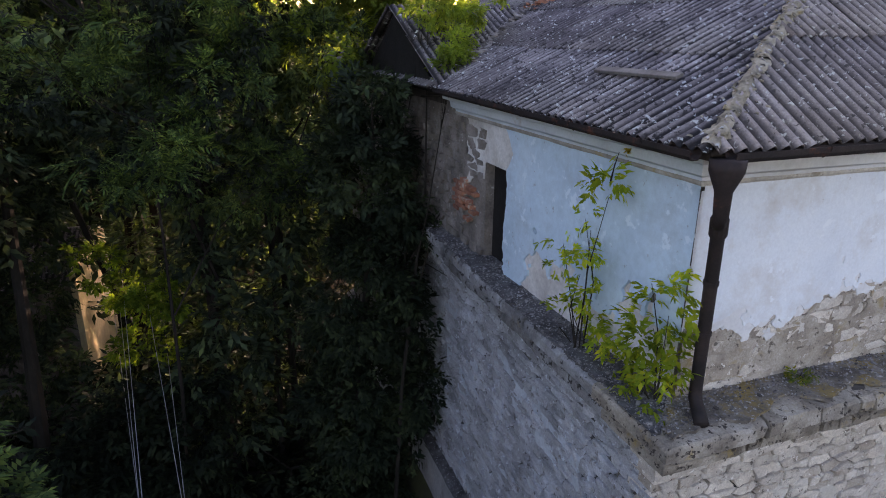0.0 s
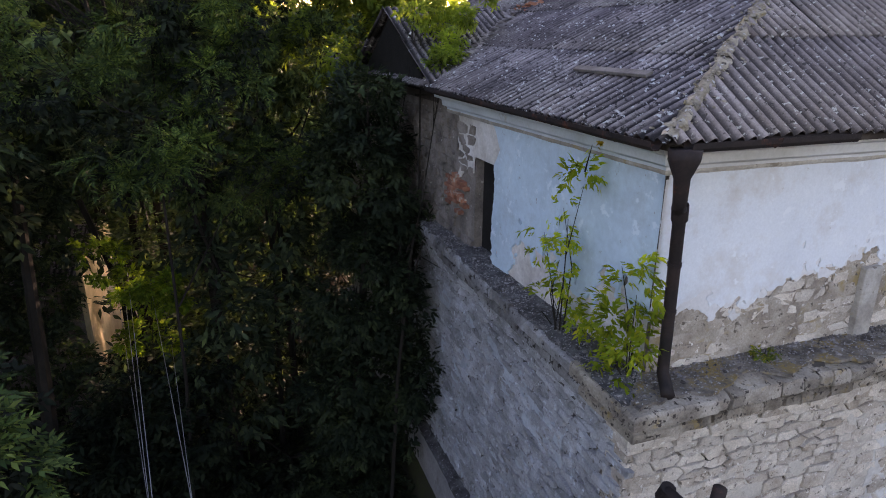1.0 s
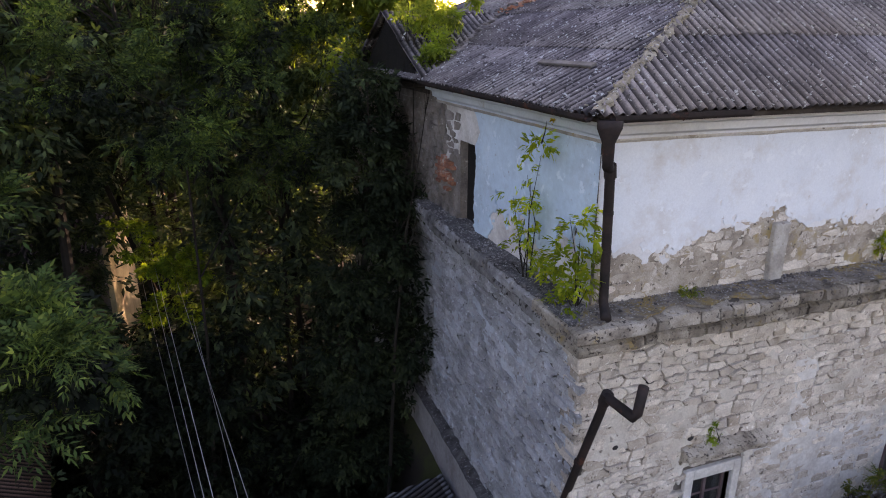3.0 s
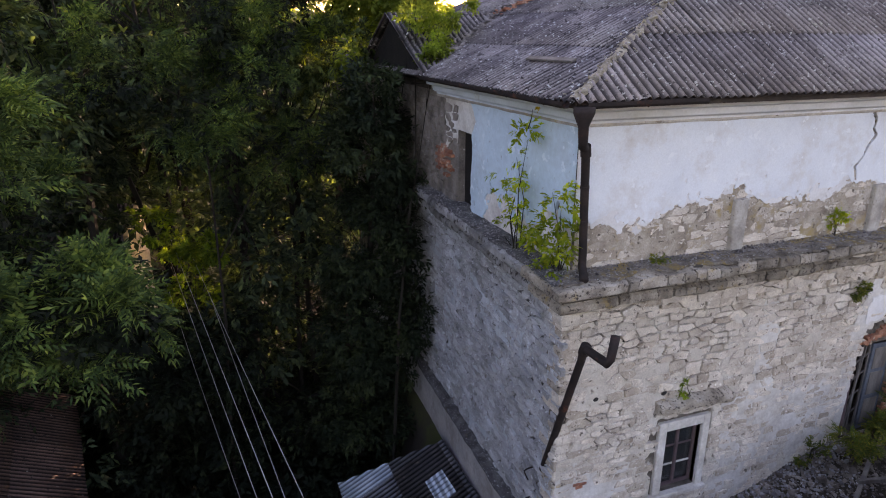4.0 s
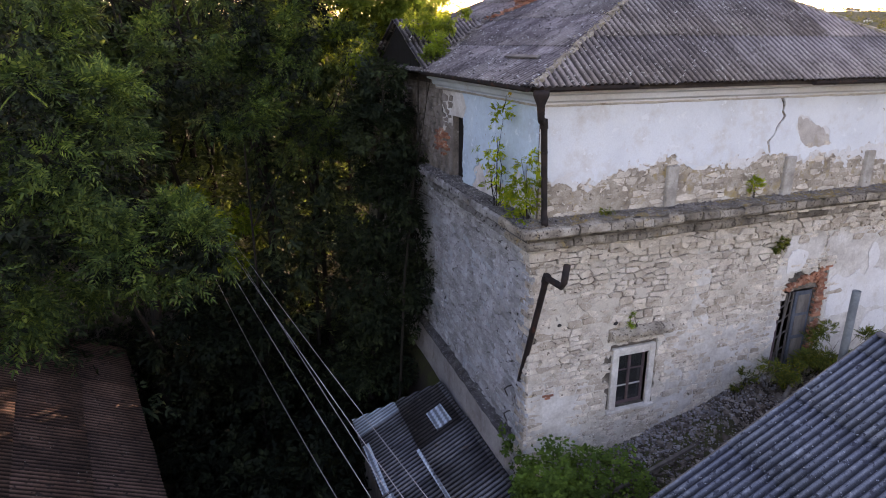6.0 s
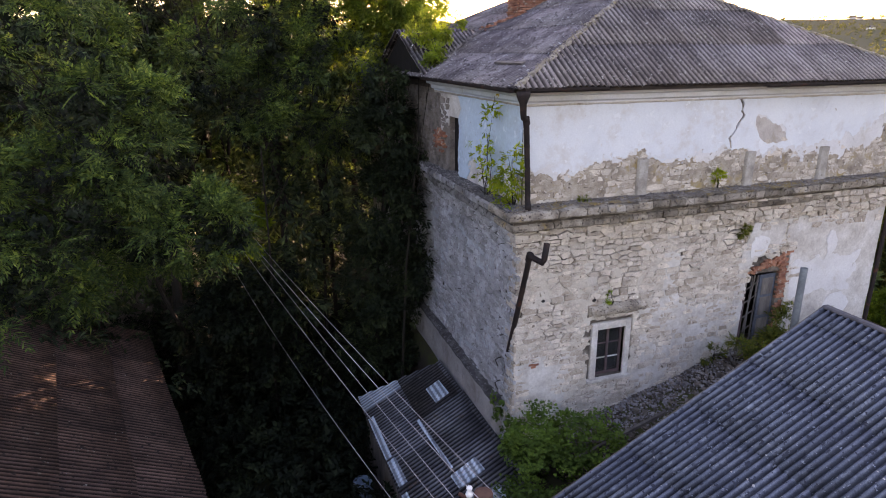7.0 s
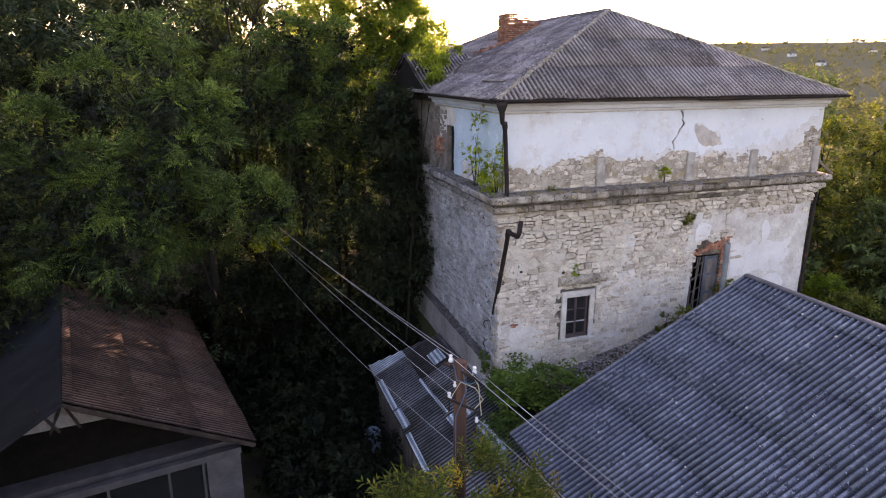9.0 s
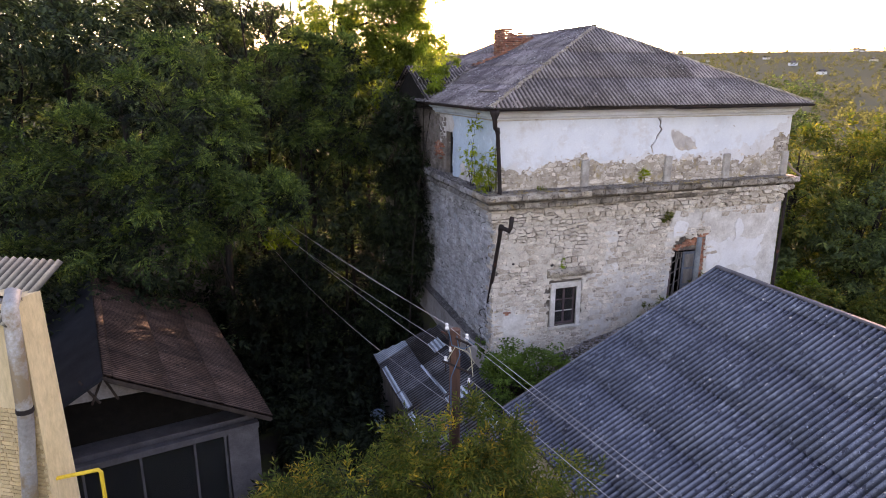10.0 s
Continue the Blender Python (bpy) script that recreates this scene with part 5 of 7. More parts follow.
def fresh_field(a, b):
    x, z = X0 + a, 0.5 + b
    f = max(0.17 - math.hypot(x - 10.72, (z - 4.1) * 0.55), 0.42 - math.hypot((x - 11.3) * 0.8, z - 2.05), 0.34 - math.hypot(x - 8.05, z - 4.15),
            min(0.75 - abs(x - 10.4) * 0.55, 0.55 - abs(z - 3.05)) * 0.6)
    return min(f + 0.12 * fract(x, z, 2.4, 44), worn(x, z) - 0.08)


part("pale_plaster", coat((X0, -0.0, 0.5), (1, 0, 0), (0, 0, 1), X1 - X0, 4.4, 0.06, fresh_field, 0.076, 0.012), pale_old, lower, "pale bluish-white remains of limewash")


def jut(z):
    return steps(z, [(4.93, 0.0), (5.04, 0.12), (5.12, 0.20), (5.38, 0.235), (5.46, 0.33), (5.62, 0.38)])


# window with its surround, hood and sill
window = part("window", boxes(((WIN[0], 0.10, WIN[2]), (WIN[0] + 0.06, 0.17, WIN[3])), ((WIN[1] - 0.06, 0.10, WIN[2]), (WIN[1], 0.17, WIN[3])),
                              ((WIN[0] + 0.06, 0.10, WIN[2]), (WIN[1] - 0.06, 0.17, WIN[2] + 0.07)), ((WIN[0] + 0.06, 0.10, WIN[3] - 0.07), (WIN[1] - 0.06, 0.17, WIN[3]))), sash_mat, house,
              "small plum-brown six-pane window in a white surround")
xm = (WIN[0] + WIN[1]) / 2
part("mullion", bevelled((xm - 0.035, 0.09, WIN[2] + 0.07), (xm + 0.035, 0.16, WIN[3] - 0.07)), sash_mat, window)
for zz in (WIN[2] + 0.48, WIN[2] + 0.90):
    part("glazing_bar", bevelled((WIN[0] + 0.06, 0.11, zz - 0.018), (xm - 0.035, 0.15, zz + 0.018), 0.004), sash_mat if zz > 1.8 else plaster_old, window)
    part("glazing_bar", bevelled((xm + 0.035, 0.11, zz - 0.018), (WIN[1] - 0.06, 0.15, zz + 0.018), 0.004), sash_mat if zz > 1.8 else plaster_old, window)
for x0, x1 in ((WIN[0] + 0.06, xm - 0.035), (xm + 0.035, WIN[1] - 0.06)):
    for z0, z1 in ((WIN[2] + 0.07, WIN[2] + 0.462), (WIN[2] + 0.498, WIN[2] + 0.882), (WIN[2] + 0.918, WIN[3] - 0.07)):
        part("pane", boxes(((x0, 0.128, z0), (x1, 0.133, z1))), glass, window)
for lo, hi in (((2.88, -0.075, 1.06), (3.06, 0.1, 2.66)), ((3.90, -0.075, 1.06), (4.06, 0.1, 2.66)), ((3.06, -0.075, 2.46), (3.90, 0.1, 2.66))):
    part("surround", bevelled(lo, hi, 0.012), plaster_old, window, "white painted plaster surround")
part("sill", bevelled((2.80, -0.13, 0.97), (4.12, 0.1, 1.06), 0.015), plaster_old, window)
hood = [(0.0, 2.86), (0.10, 2.88), (0.14, 2.96), (0.28, 3.00), (0.30, 3.10), (0.24, 3.16), (0.0, 3.22)]
part("hood", roughen(extruded(hood, (2.70, -0.0, 0), (4.34, -0.0, 0), 0.05, 0, 0, 0.06), 0.03), ledge_stone, window, "crumbling stone hood with moss")

# doorway with a grey-blue leaf, slanting battens and broken brick jamb
door = part("doorway", boxes(((DOOR[0], 0.16, DOOR[2]), (DOOR[0] + 0.07, 0.24, DOOR[3])), ((DOOR[0] + 0.07, 0.16, DOOR[3] - 0.08), (DOOR[1], 0.24, DOOR[3]))), sash_mat, house,
            "tall doorway with a grey-blue leaf and loose battens")
bm = bevelled((8.38, 0.06, DOOR[2]), (8.94, 0.11, DOOR[3] - 0.10), 0.008)
leaf_door = part("door_leaf", bm, wood_blue, door, "grey-blue panelled leaf")
for z0, z1 in ((1.35, 1.95), (2.05, 2.6), (2.68, 3.18)):
    part("panel", bevelled((8.46, 0.045, z0), (8.86, 0.058, z1), 0.006), wood_grey, leaf_door)
for x0, x1 in ((7.93, 8.22), (8.05, 8.12), (8.25, 8.33)):
    bm = bmesh.new()
    tube(bm, [(x0, 0.04, DOOR[2]), (x1, 0.10, DOOR[3] - 0.1)], 0.025, 4)
    part("batten", bm, wood_grey, door)
for z in (1.7, 2.15, 2.6, 3.0):
    bm = bmesh.new()
    tube(bm, [(7.92, 0.08, z - 0.12), (8.36, 0.09, z + 0.1)], 0.02, 4)
    part("batten", bm, wood_grey, door)
bm = bmesh.new()
tube(bm, [(7.70, -0.10, 1.25), (7.80, 0.0, 2.95)], 0.03, 5)
part("batten", bm, sash_mat, door)
bme = bpy.data.meshes.new("brick")
bm = bevelled((-0.12, -0.055, -0.033), (0.12, 0.05, 0.033), 0.008)
bm.to_mesh(bme)
bm.free()
bme.materials.append(brick_red)
rb = random.Random(6)
for k in range(36):
    z = 1.3 + 0.075 * k
    if z < 4.15:
        for x in ((9.06, 9.20) if k % 2 else (9.10,)):
            if rb.random() < 0.85:
                piece("brick", bme, door, Matrix.Translation((x + rb.uniform(-.02, .02), 0.0 + rb.uniform(-.02, .02), z)) @ Matrix.Rotation(rb.uniform(-.05, .05), 4, "Y"))
for k in range(40):
    x = 7.85 + 0.032 * k
    z = 3.42 + 0.16 * math.sin(math.pi * (x - 7.8) / 1.3) + (0.28 * (x - 8.5) if x > 8.5 else 0)
    for rr in range(1 + (x > 8.3) + (x > 8.75)):
        if rb.random() < 0.55:
            piece("brick", bme, door, Matrix.Translation((x, rb.uniform(-0.03, 0.02), z + 0.09 * rr)) @ Matrix.Rotation(rb.uniform(-0.7, 0.9), 4, "Y"))
bm = bmesh.new()
tube(bm, [(12.72, -0.12, 5.3), (12.74, -0.10, 3.6), (12.70, -0.08, 1.2)], 0.06, 8)
t = thing("downpipe", "dark downpipe at the far corner of the house", "pipe")
part("pipe", bm, iron, t)
bm = bmesh.new()
tube(bm, [(12.55, 0.1, 6.75), (12.85, -0.05, 6.25), (13.25, -0.2, 5.9)], 0.04, 6)
t = thing("loose_stick", "weathered stick jutting from the wall end", "stick")
part("stick", bm, wood_grey, t)

# side wall: blue plaster, bare render, doorway, brick patch, stones
SIDE_L = Vector((-SKEW, -1, 0)).normalized()
SIDE_U = Vector((-SKEW_U, -1, 0)).normalized()


def blue_field(a, b):
    y, z = 9.0 - a, ZL + b
    f = steps(z, [(5.9, 3.74), (7.5, 3.72), (7.62, 3.66), (7.85, 3.52), (8.0, 3.60), (8.2, 3.85)]) - y + 0.07 * fract(y, z, 4, 2)
    low = z - steps(y, [(-0.2, 6.75), (0.6, 6.72), (1.2, 6.62), (2.4, 6.5), (2.75, 6.85), (2.95, 6.3), (3.3, 6.1), (3.9, 6.0)]) + 0.40 * fract(y, z, 2.4, 6) + 0.25 * fract(y, z, 8, 7)
    return min(f, low)


o = side_u(9.0) + Vector((0, 0, ZL))
part("blue_plaster", coat(o, SIDE_U, (0, 0, 1), 9.145, 2.35, 0.05, blue_field, 0.050), plaster_blue, side_upper, "pale blue limewashed plaster")


def grey_field(a, b):
    y, z = 9.0 - a, ZL + b
    f = min(4.3 - y, 6.9 - z) + 0.2 * fract(y, z, 2.2, 16)
    g = min(y - 3.6, 5.2 - y, z - 7.2) + 0.25 * fract(y, z, 2.0, 26)
    f = max(f, g)
    return min(f, -inside(y, z, [(SIDE_DOOR[0] - .02, 5.9), (SIDE_DOOR[1], 5.9), (SIDE_DOOR[1], SIDE_DOOR[3]), (SIDE_DOOR[0] - .02, SIDE_DOOR[3])]))


part("undercoat", coat(o, SIDE_U, (0, 0, 1), 9.1, 2.35, 0.06, grey_field, 0.016), plaster_old, side_upper, "grey undercoat")
joined = []
rng = random.Random(17)
R90 = Matrix.Rotation(radians(-90) - math.atan(SKEW), 4, "Z")
for cx, cz, poly in rubble(4.4, 2.2, rng, (0.12, 0.24), (0.2, 0.5)):
    y = 4.6 + cx
    me = stone_mesh(poly, 0.035, rng)
    if not (4.6 < y < 5.5 and 0.2 < cz < 1.3):
        joined.append((me, Matrix.Translation(side_u(y, -0.01) + Vector((0, 0, ZL + cz))) @ R90))
raw_part("rubble_stonework", merge(joined), render_brown, side_upper, "bare brown rubble", "stuff")
for k in range(9):
    for x in range(4):
        if rb.random() < 0.8 and not (k in (0, 8) and x in (0, 3)):
            piece("brick", bme, side_upper, Matrix.Translation(side_u(4.90 + 0.20 * x + 0.1 * (k % 2), 0.03 + rb.uniform(-.015, .015)) + Vector((0, 0, 6.50 + 0.078 * k))) @ R90)
# near-black panel; the darkness of the opening is its colour
bm = boxes(((SIDE_DOOR[0], -0.24, ZL - 0.05), (SIDE_DOOR[1], -0.17, SIDE_DOOR[3])))
bm.transform(turn_u)
part("side_door", bm, shade_black, house, "near-black door panel recessed in its opening, shade in its colour")

joined = []
for cx, cz, poly in rubble(9.0, 9.62, rng, (0.06, 0.14), (0.18, 0.6)):
    me = stone_mesh(poly, rng.uniform(0.03, 0.085), rng, rng.choice((0.006, 0.012, 0.020)))
    joined.append((me, Matrix.Translation(side(cx, jut(cz - 4.0) * 0.8) + Vector((0, 0, -4.0 + cz))) @ R90))
raw_part("rubble_stonework", merge(joined), stone_grey, side_lower, "grey limewashed rubble stones in courses", "stuff")


def thin_wash(a, b):
    y, z = 9.0 - a, 0.2 + b
    return -0.22 + 0.8 * fract(y, z, 1.3, 61) + 0.1 * (z < 2.5) - max(0, z - 4.3)


part("limewash", coat(side(9.0) + Vector((0, 0, 0.2)), SIDE_L, (0, 0, 1), 9.0, 4.75, 0.07, thin_wash, 0.046, 0.016), surface("grey_wash", (0.52, 0.56, 0.60),
     (0.40, 0.43, 0.46), (0.62, 0.66, 0.69), 1.4, 20, 0.95, stains=(0.33, 0.32, 0.31), stain_scale=2.2, bumpy=0.6), side_lower, "thin grey limewash over the stones")
# holes drawn as near-black lumps, the shade inside is their colour
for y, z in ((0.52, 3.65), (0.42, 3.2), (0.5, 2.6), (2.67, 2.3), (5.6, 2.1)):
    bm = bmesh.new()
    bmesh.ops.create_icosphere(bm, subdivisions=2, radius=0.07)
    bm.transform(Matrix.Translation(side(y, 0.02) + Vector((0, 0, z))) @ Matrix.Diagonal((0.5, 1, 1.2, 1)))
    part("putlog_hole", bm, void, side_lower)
for z in (1.62, 0.95):
    bm = bmesh.new()
    p0 = side(0.75, 0.06) + Vector((0, 0, z))
    tube(bm, [p0 + Vector((0.08, 0, 0.1)), p0 + Vector((-0.06, 0, 0.1)), p0 + Vector((-0.1, 0.08, 0.0)), p0 + Vector((-0.06, 0.12, -0.1)), p0 + Vector((-0.08, -0.05, -0.12))], 0.014, 6)
    part("hook", bm, iron, side_lower)

# near-black lumps again, shade of a hole by colour alone
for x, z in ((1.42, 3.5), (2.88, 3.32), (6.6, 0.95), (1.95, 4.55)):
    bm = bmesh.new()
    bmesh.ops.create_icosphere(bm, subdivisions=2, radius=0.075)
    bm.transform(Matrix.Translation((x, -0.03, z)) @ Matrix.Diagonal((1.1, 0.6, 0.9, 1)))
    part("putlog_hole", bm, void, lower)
for k, (x, z) in enumerate(((1.16, 1.80), (1.30, 1.79), (1.22, 1.73))):
    piece("brick", bme, lower, Matrix.Translation((x, -0.02, z)) @ Matrix.Diagonal((0.6, 1, 0.9, 1)))

# rusty downpipes and gutters


def pipe(label, pts, radii, name="downpipe", bands=()):
    t = thing(name, label, "pipe")
    bm = bmesh.new()
    tube(bm, pts, radii, 10)
    part("pipe", bm, iron, t, smooth=True)
    for p, q, r in bands:
        bm = bmesh.new()
        tube(bm, [p, q], r, 12)
        part("collar", bm, iron, t)
    return t


pipe("rusty brown downpipe with a funnel head at the house corner", [(0.37, -0.71, 8.56), (0.37, -0.71, 8.47), (0.375, -0.705, 8.30), (0.39, -0.70, 8.08), (0.42, -0.66, 8.02), (0.51, -0.57, 7.98),
     (0.55, -0.54, 7.90), (0.715, -0.40, 6.28), (0.71, -0.41, 6.16), (0.66, -0.54, 6.07), (0.61, -0.64, 6.02)], [0.15, 0.145, 0.075, 0.066, 0.068, 0.068, 0.062, 0.062, 0.064, 0.068, 0.07],
     bands=(((0.52, -0.565, 8.02), (0.56, -0.53, 7.86), 0.078), ((0.60, -0.498, 7.42), (0.604, -0.494, 7.38), 0.069), ((0.65, -0.455, 6.9), (0.654, -0.451, 6.86), 0.069)))
pipe("broken brown downpipe hanging askew on the corner", [(0.72, -1.37, 5.42), (0.675, -1.365, 5.06), (0.65, -1.33, 4.98), (0.62, -0.93, 4.98), (0.61, -0.84, 4.99), (0.61, -0.78, 4.94), (0.63, -0.70, 4.72),
     (0.70, 0.28, 2.2), (0.71, 0.38, 1.94)], [0.068, 0.066, 0.07, 0.066, 0.07, 0.066, 0.064, 0.064, 0.064],
     bands=(((0.655, -0.25, 3.58), (0.657, -0.235, 3.54), 0.072), ((0.612, -0.83, 5.04), (0.612, -0.76, 4.87), 0.082)))


def gutter(a, b, label):
    t = thing("gutter", label, "gutter")
    u = [(-0.06, 0.02), (-0.066, 0.02), (-0.062, -0.03), (-0.03, -0.066), (0.03, -0.066), (0.062, -0.03), (0.066, 0.02), (0.06, 0.02), (0.055, -0.026), (0.026, -0.058), (-0.026, -0.058), (-0.055, -0.026)]
    part("trough", extruded(u, a, b, 0.006), iron, t)
    a, b = Vector(a), Vector(b)
    n = int((b - a).length / 1.1)
    for i in range(n):
        p = a + (b - a) * (i + 0.5) / n
        bm = bmesh.new()
        d = (b - a).normalized()
        out = Vector((d.y, -d.x, 0))
        tube(bm, [p - out * 0.10 + Vector((0, 0, 0.03)), p - out * 0.07 + Vector((0, 0, -0.04)), p + Vector((0, 0, -0.075)), p + out * 0.072 + Vector((0, 0, 0.0)), p + out * 0.07 + Vector((0, 0, 0.03))], 0.008, 5)
        part("bracket", bm, iron, t)


gutter((0.40, -0.70, ZE - 0.025), (2.42, -0.70, ZE - 0.015), "rusty brown eaves gutter, broken off short")
gutter((6.9, -0.68, ZE - 0.05), (12.85, -0.68, ZE - 0.03), "rusty brown eaves gutter along the front")
gutter((0.18, 5.6, ZE + 0.0), (0.18, -0.55, ZE - 0.025), "rusty brown eaves gutter along the side")
flue = thing("flue_pipe", "grey metal flue pipe rising beside the annexe gable", "pipe")
bm = bmesh.new()
tube(bm, [(6.52, -2.79, 0.4), (6.57, -2.78, 4.63)], 0.080, 12)
bmesh.ops.delete(bm, geom=[max(bm.faces, key=lambda f: f.calc_center_median().z)], context="FACES")
part("pipe", bm, surface("grey_flue", (0.22, 0.25, 0.27), (0.17, 0.19, 0.21), (0.28, 0.31, 0.33), 2, 18, 0.6, 0.3), flue, smooth=True)

# chimney of broken brick
chimney = thing("chimney", "crumbling red brick chimney stack, its top broken down", "chimney")
cbm = bpy.data.meshes.new("brick")
bm = bevelled((-0.122, -0.058, -0.032), (0.122, 0.058, 0.032), 0.008)
bm.to_mesh(cbm)
bm.free()
cbm.materials.append(brick_red)
rc = random.Random(8)
part("core", boxes(((4.38, 7.55, 10.3), (5.35, 8.25, 11.15))), mortar, chimney)
for k in range(17):
    z = 10.30 + 0.076 * k
    for i in range(6):
        x = 4.28 + 0.245 * i + 0.12 * (k % 2)
        top = steps(x, [(4.3, 11.55), (4.5, 11.52), (4.62, 11.36), (5.0, 11.36), (5.4, 11.30), (5.7, 11.2)]) + rc.uniform(-0.05, 0.05)
        if z < top and z > 8.62 + 0.464 * (x - 0.26) - 0.1:
            for y in (7.48, 8.32):
                if not (y < 7.6 and k == 12 and i in (2, 3)) and rc.random() < 0.95:
                    piece("brick", cbm, chimney, Matrix.Translation((x + rc.uniform(-.02, .02), y + rc.uniform(-.025, .025), z)) @ Matrix.Rotation(rc.uniform(-.05, .05), 4, "Z"))
    for j in range(4):
        y = 7.6 + 0.245 * j - 0.06 * (k % 2)
        if z < 11.5 + rc.uniform(-0.06, 0.06):
            piece("brick", cbm, chimney, Matrix.Translation((4.25 + rc.uniform(-.02, .02), y, z)) @ Matrix.Rotation(radians(90) + rc.uniform(-.05, .05), 4, "Z"))


def scatter(name, label, category, spots, mat, seed, parent=None, low=0.02, high=0.07, flat=0.6, worn_edges=False):
    """Loose broken bits at (x, y, z) spots, all in one mesh."""
    r = random.Random(seed)
    bits = []
    for k in range(8):
        bm = bmesh.new()
        bmesh.ops.create_cube(bm, size=1)
        for v in bm.verts:
            v.co *= r.uniform(0.6, 1.15)
        if worn_edges:
            bmesh.ops.bevel(bm, geom=bm.edges[:], offset=0.12, segments=1, affect="EDGES")
        me = bpy.data.meshes.new("bit")
        bm.to_mesh(me)
        bm.free()
        bits.append(me)
    out = []
    for p in spots:
        s = r.uniform(low, high) * (2.2 if r.random() < 0.06 else 1)
        out.append((r.choice(bits), Matrix.Translation(p) @ Euler((r.uniform(-.5, .5), r.uniform(-.5, .5), r.uniform(0, 6.3))).to_matrix().to_4x4() @ Matrix.Diagonal((s * r.uniform(.8, 1.7), s, s * flat, 1))))
    me = merge(out)
    return tagged(raw_part(name, me, mat, parent, label, "stuff"), category=category)


rt = random.Random(3)


def left_z(x):
    return 8.62 + 0.464 * (x - 0.26)


spots = []
for k in range(70):
    t = rt.random() ** 1.6
    x, y = 4.3 - 1.2 * t, 7.35 + 0.85 * t + rt.gauss(0, 0.12)
    spots.append((x, y, left_z(x) + 0.05 + abs(rt.gauss(0, 0.03))))
scatter("brick_rubble", "broken red bricks strewn down the roof below the chimney", "rubble", spots, brick_red, 5, None, 0.04, 0.10)
spots = []
for k in range(160):
    t = rt.random()
    x = 3.9 - 2.9 * t
    y = 8.5 - (10.02 - left_z(x)) / 0.458 * (x < 3.28) + rt.gauss(-0.05, 0.10)
    spots.append((x, y, left_z(x) + 0.05 + abs(rt.gauss(0, 0.02))))
scatter("slate_shards", "broken grey slate shards strewn along the roof valley", "rubble", spots, rubble_mat, 9, None, 0.05, 0.14, 0.25)
spots = []
for k in range(2600):
    x, y = rt.uniform(0.4, 12.4), -0.12 - abs(rt.gauss(0.0, 0.26))
    if y > -0.68 + 0.018 * x:
        spots.append((x, y, ZL + 0.056))
for k in range(2400):
    y, o_ = rt.uniform(-0.6, 6.5), rt.uniform(0.08, 0.58)
    p = side(y, o_)
    spots.append((p.x, p.y, ZL + 0.045))
scatter("ledge_debris", "grey plaster crumbs and grit lying on the ledge", "debris", spots, ledge_grit, 6, None, 0.006, 0.020)


def soil_front(a, b):
    x, out = X0 - 0.5 + a, 0.72 - b
    return min(0.60 - out + 0.22 * fract(x, out, 1.6, 71), x - X0 + 0.8 * out + 0.02) + 0.05 * fract(x, out, 7, 72)


def soil_side(a, b):
    return min(0.58 - b + 0.12 * fract(a, b, 1.6, 73), a - 0.6 + b * 1.2) + 0.05 * fract(a, b, 7, 74)


part("soil", coat((X0 - 0.5, -0.75, ZL + 0.015), (1, 0, 0), (0, 1, 0), X1 - X0 + 0.4, 0.64, 0.05, soil_front, 0.03, 0.022), ledge_soil, ledge_front, "dark gritty soil and ochre moss")
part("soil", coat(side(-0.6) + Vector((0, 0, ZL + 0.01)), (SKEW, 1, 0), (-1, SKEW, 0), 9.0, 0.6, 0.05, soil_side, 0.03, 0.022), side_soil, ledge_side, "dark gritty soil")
plank = thing("roof_plank", "loose grey weathered plank lying on the roof sheets", "plank")
bm = bevelled((-0.70, -0.055, -0.02), (0.70, 0.055, 0.02), 0.006)
bm.transform(Matrix.Translation((1.10, 1.58, left_z(1.10) + 0.09)) @ Matrix.Rotation(radians(-87), 4, "Z") @ Matrix.Rotation(radians(24), 4, "X"))
part("board", bm, wood_grey, plank)
spots = []
for k in range(150):
    t = rt.random()
    p = EAVE.lerp(APEX, t * 0.55)
    spots.append((p.x + rt.gauss(0, 0.10), p.y + rt.gauss(0, 0.10), p.z + 0.04 + abs(rt.gauss(0, 0.02))))
scatter("hip_mortar", "broken mossy mortar lumps along the roof hip", "rubble", spots, hip_mat, 7, None, 0.012, 0.035)

# rubble stones of the front wall, the nearest as single pieces
rng = random.Random(23)
single, rest = 0, []
for cx, cz, poly in rubble(X1 - X0 - 0.02, 6.15, rng, (0.07, 0.25), (0.12, 0.46)):
    x, z = X0 + cx, -0.45 + cz
    w = 0.2
    if WIN[0] - 0.25 - w / 2 < x < WIN[1] + 0.2 + w / 2 and WIN[2] - 0.1 < z < WIN[3] + 0.28:
        continue
    if DOOR[0] - 0.05 - w / 2 < x < DOOR[1] + 0.3 + w / 2 and z < 3.95 and z > 0.9:
        continue
    if z > 5.66 or (worn(x, z) > 0.30):
        continue
    me = stone_mesh(poly, rng.uniform(0.045, 0.085), rng, rng.choice((0.003, 0.006, 0.011, 0.020)) + (0.002 if z > 3.4 else 0.0))
    m = Matrix.Translation((x, -jut(z), z)) @ Matrix.Rotation(rng.uniform(-0.03, 0.03), 4, "Y")
    if x < 3.9 and z > 2.5 and single < 300:
        me.materials.append(stone)
        piece("stone", me, lower, m)
        single += 1
    else:
        rest.append((me, m))
raw_part("rubble_stonework", merge(rest), stone_joined, lower, "buff and grey rubble stones", "stuff")

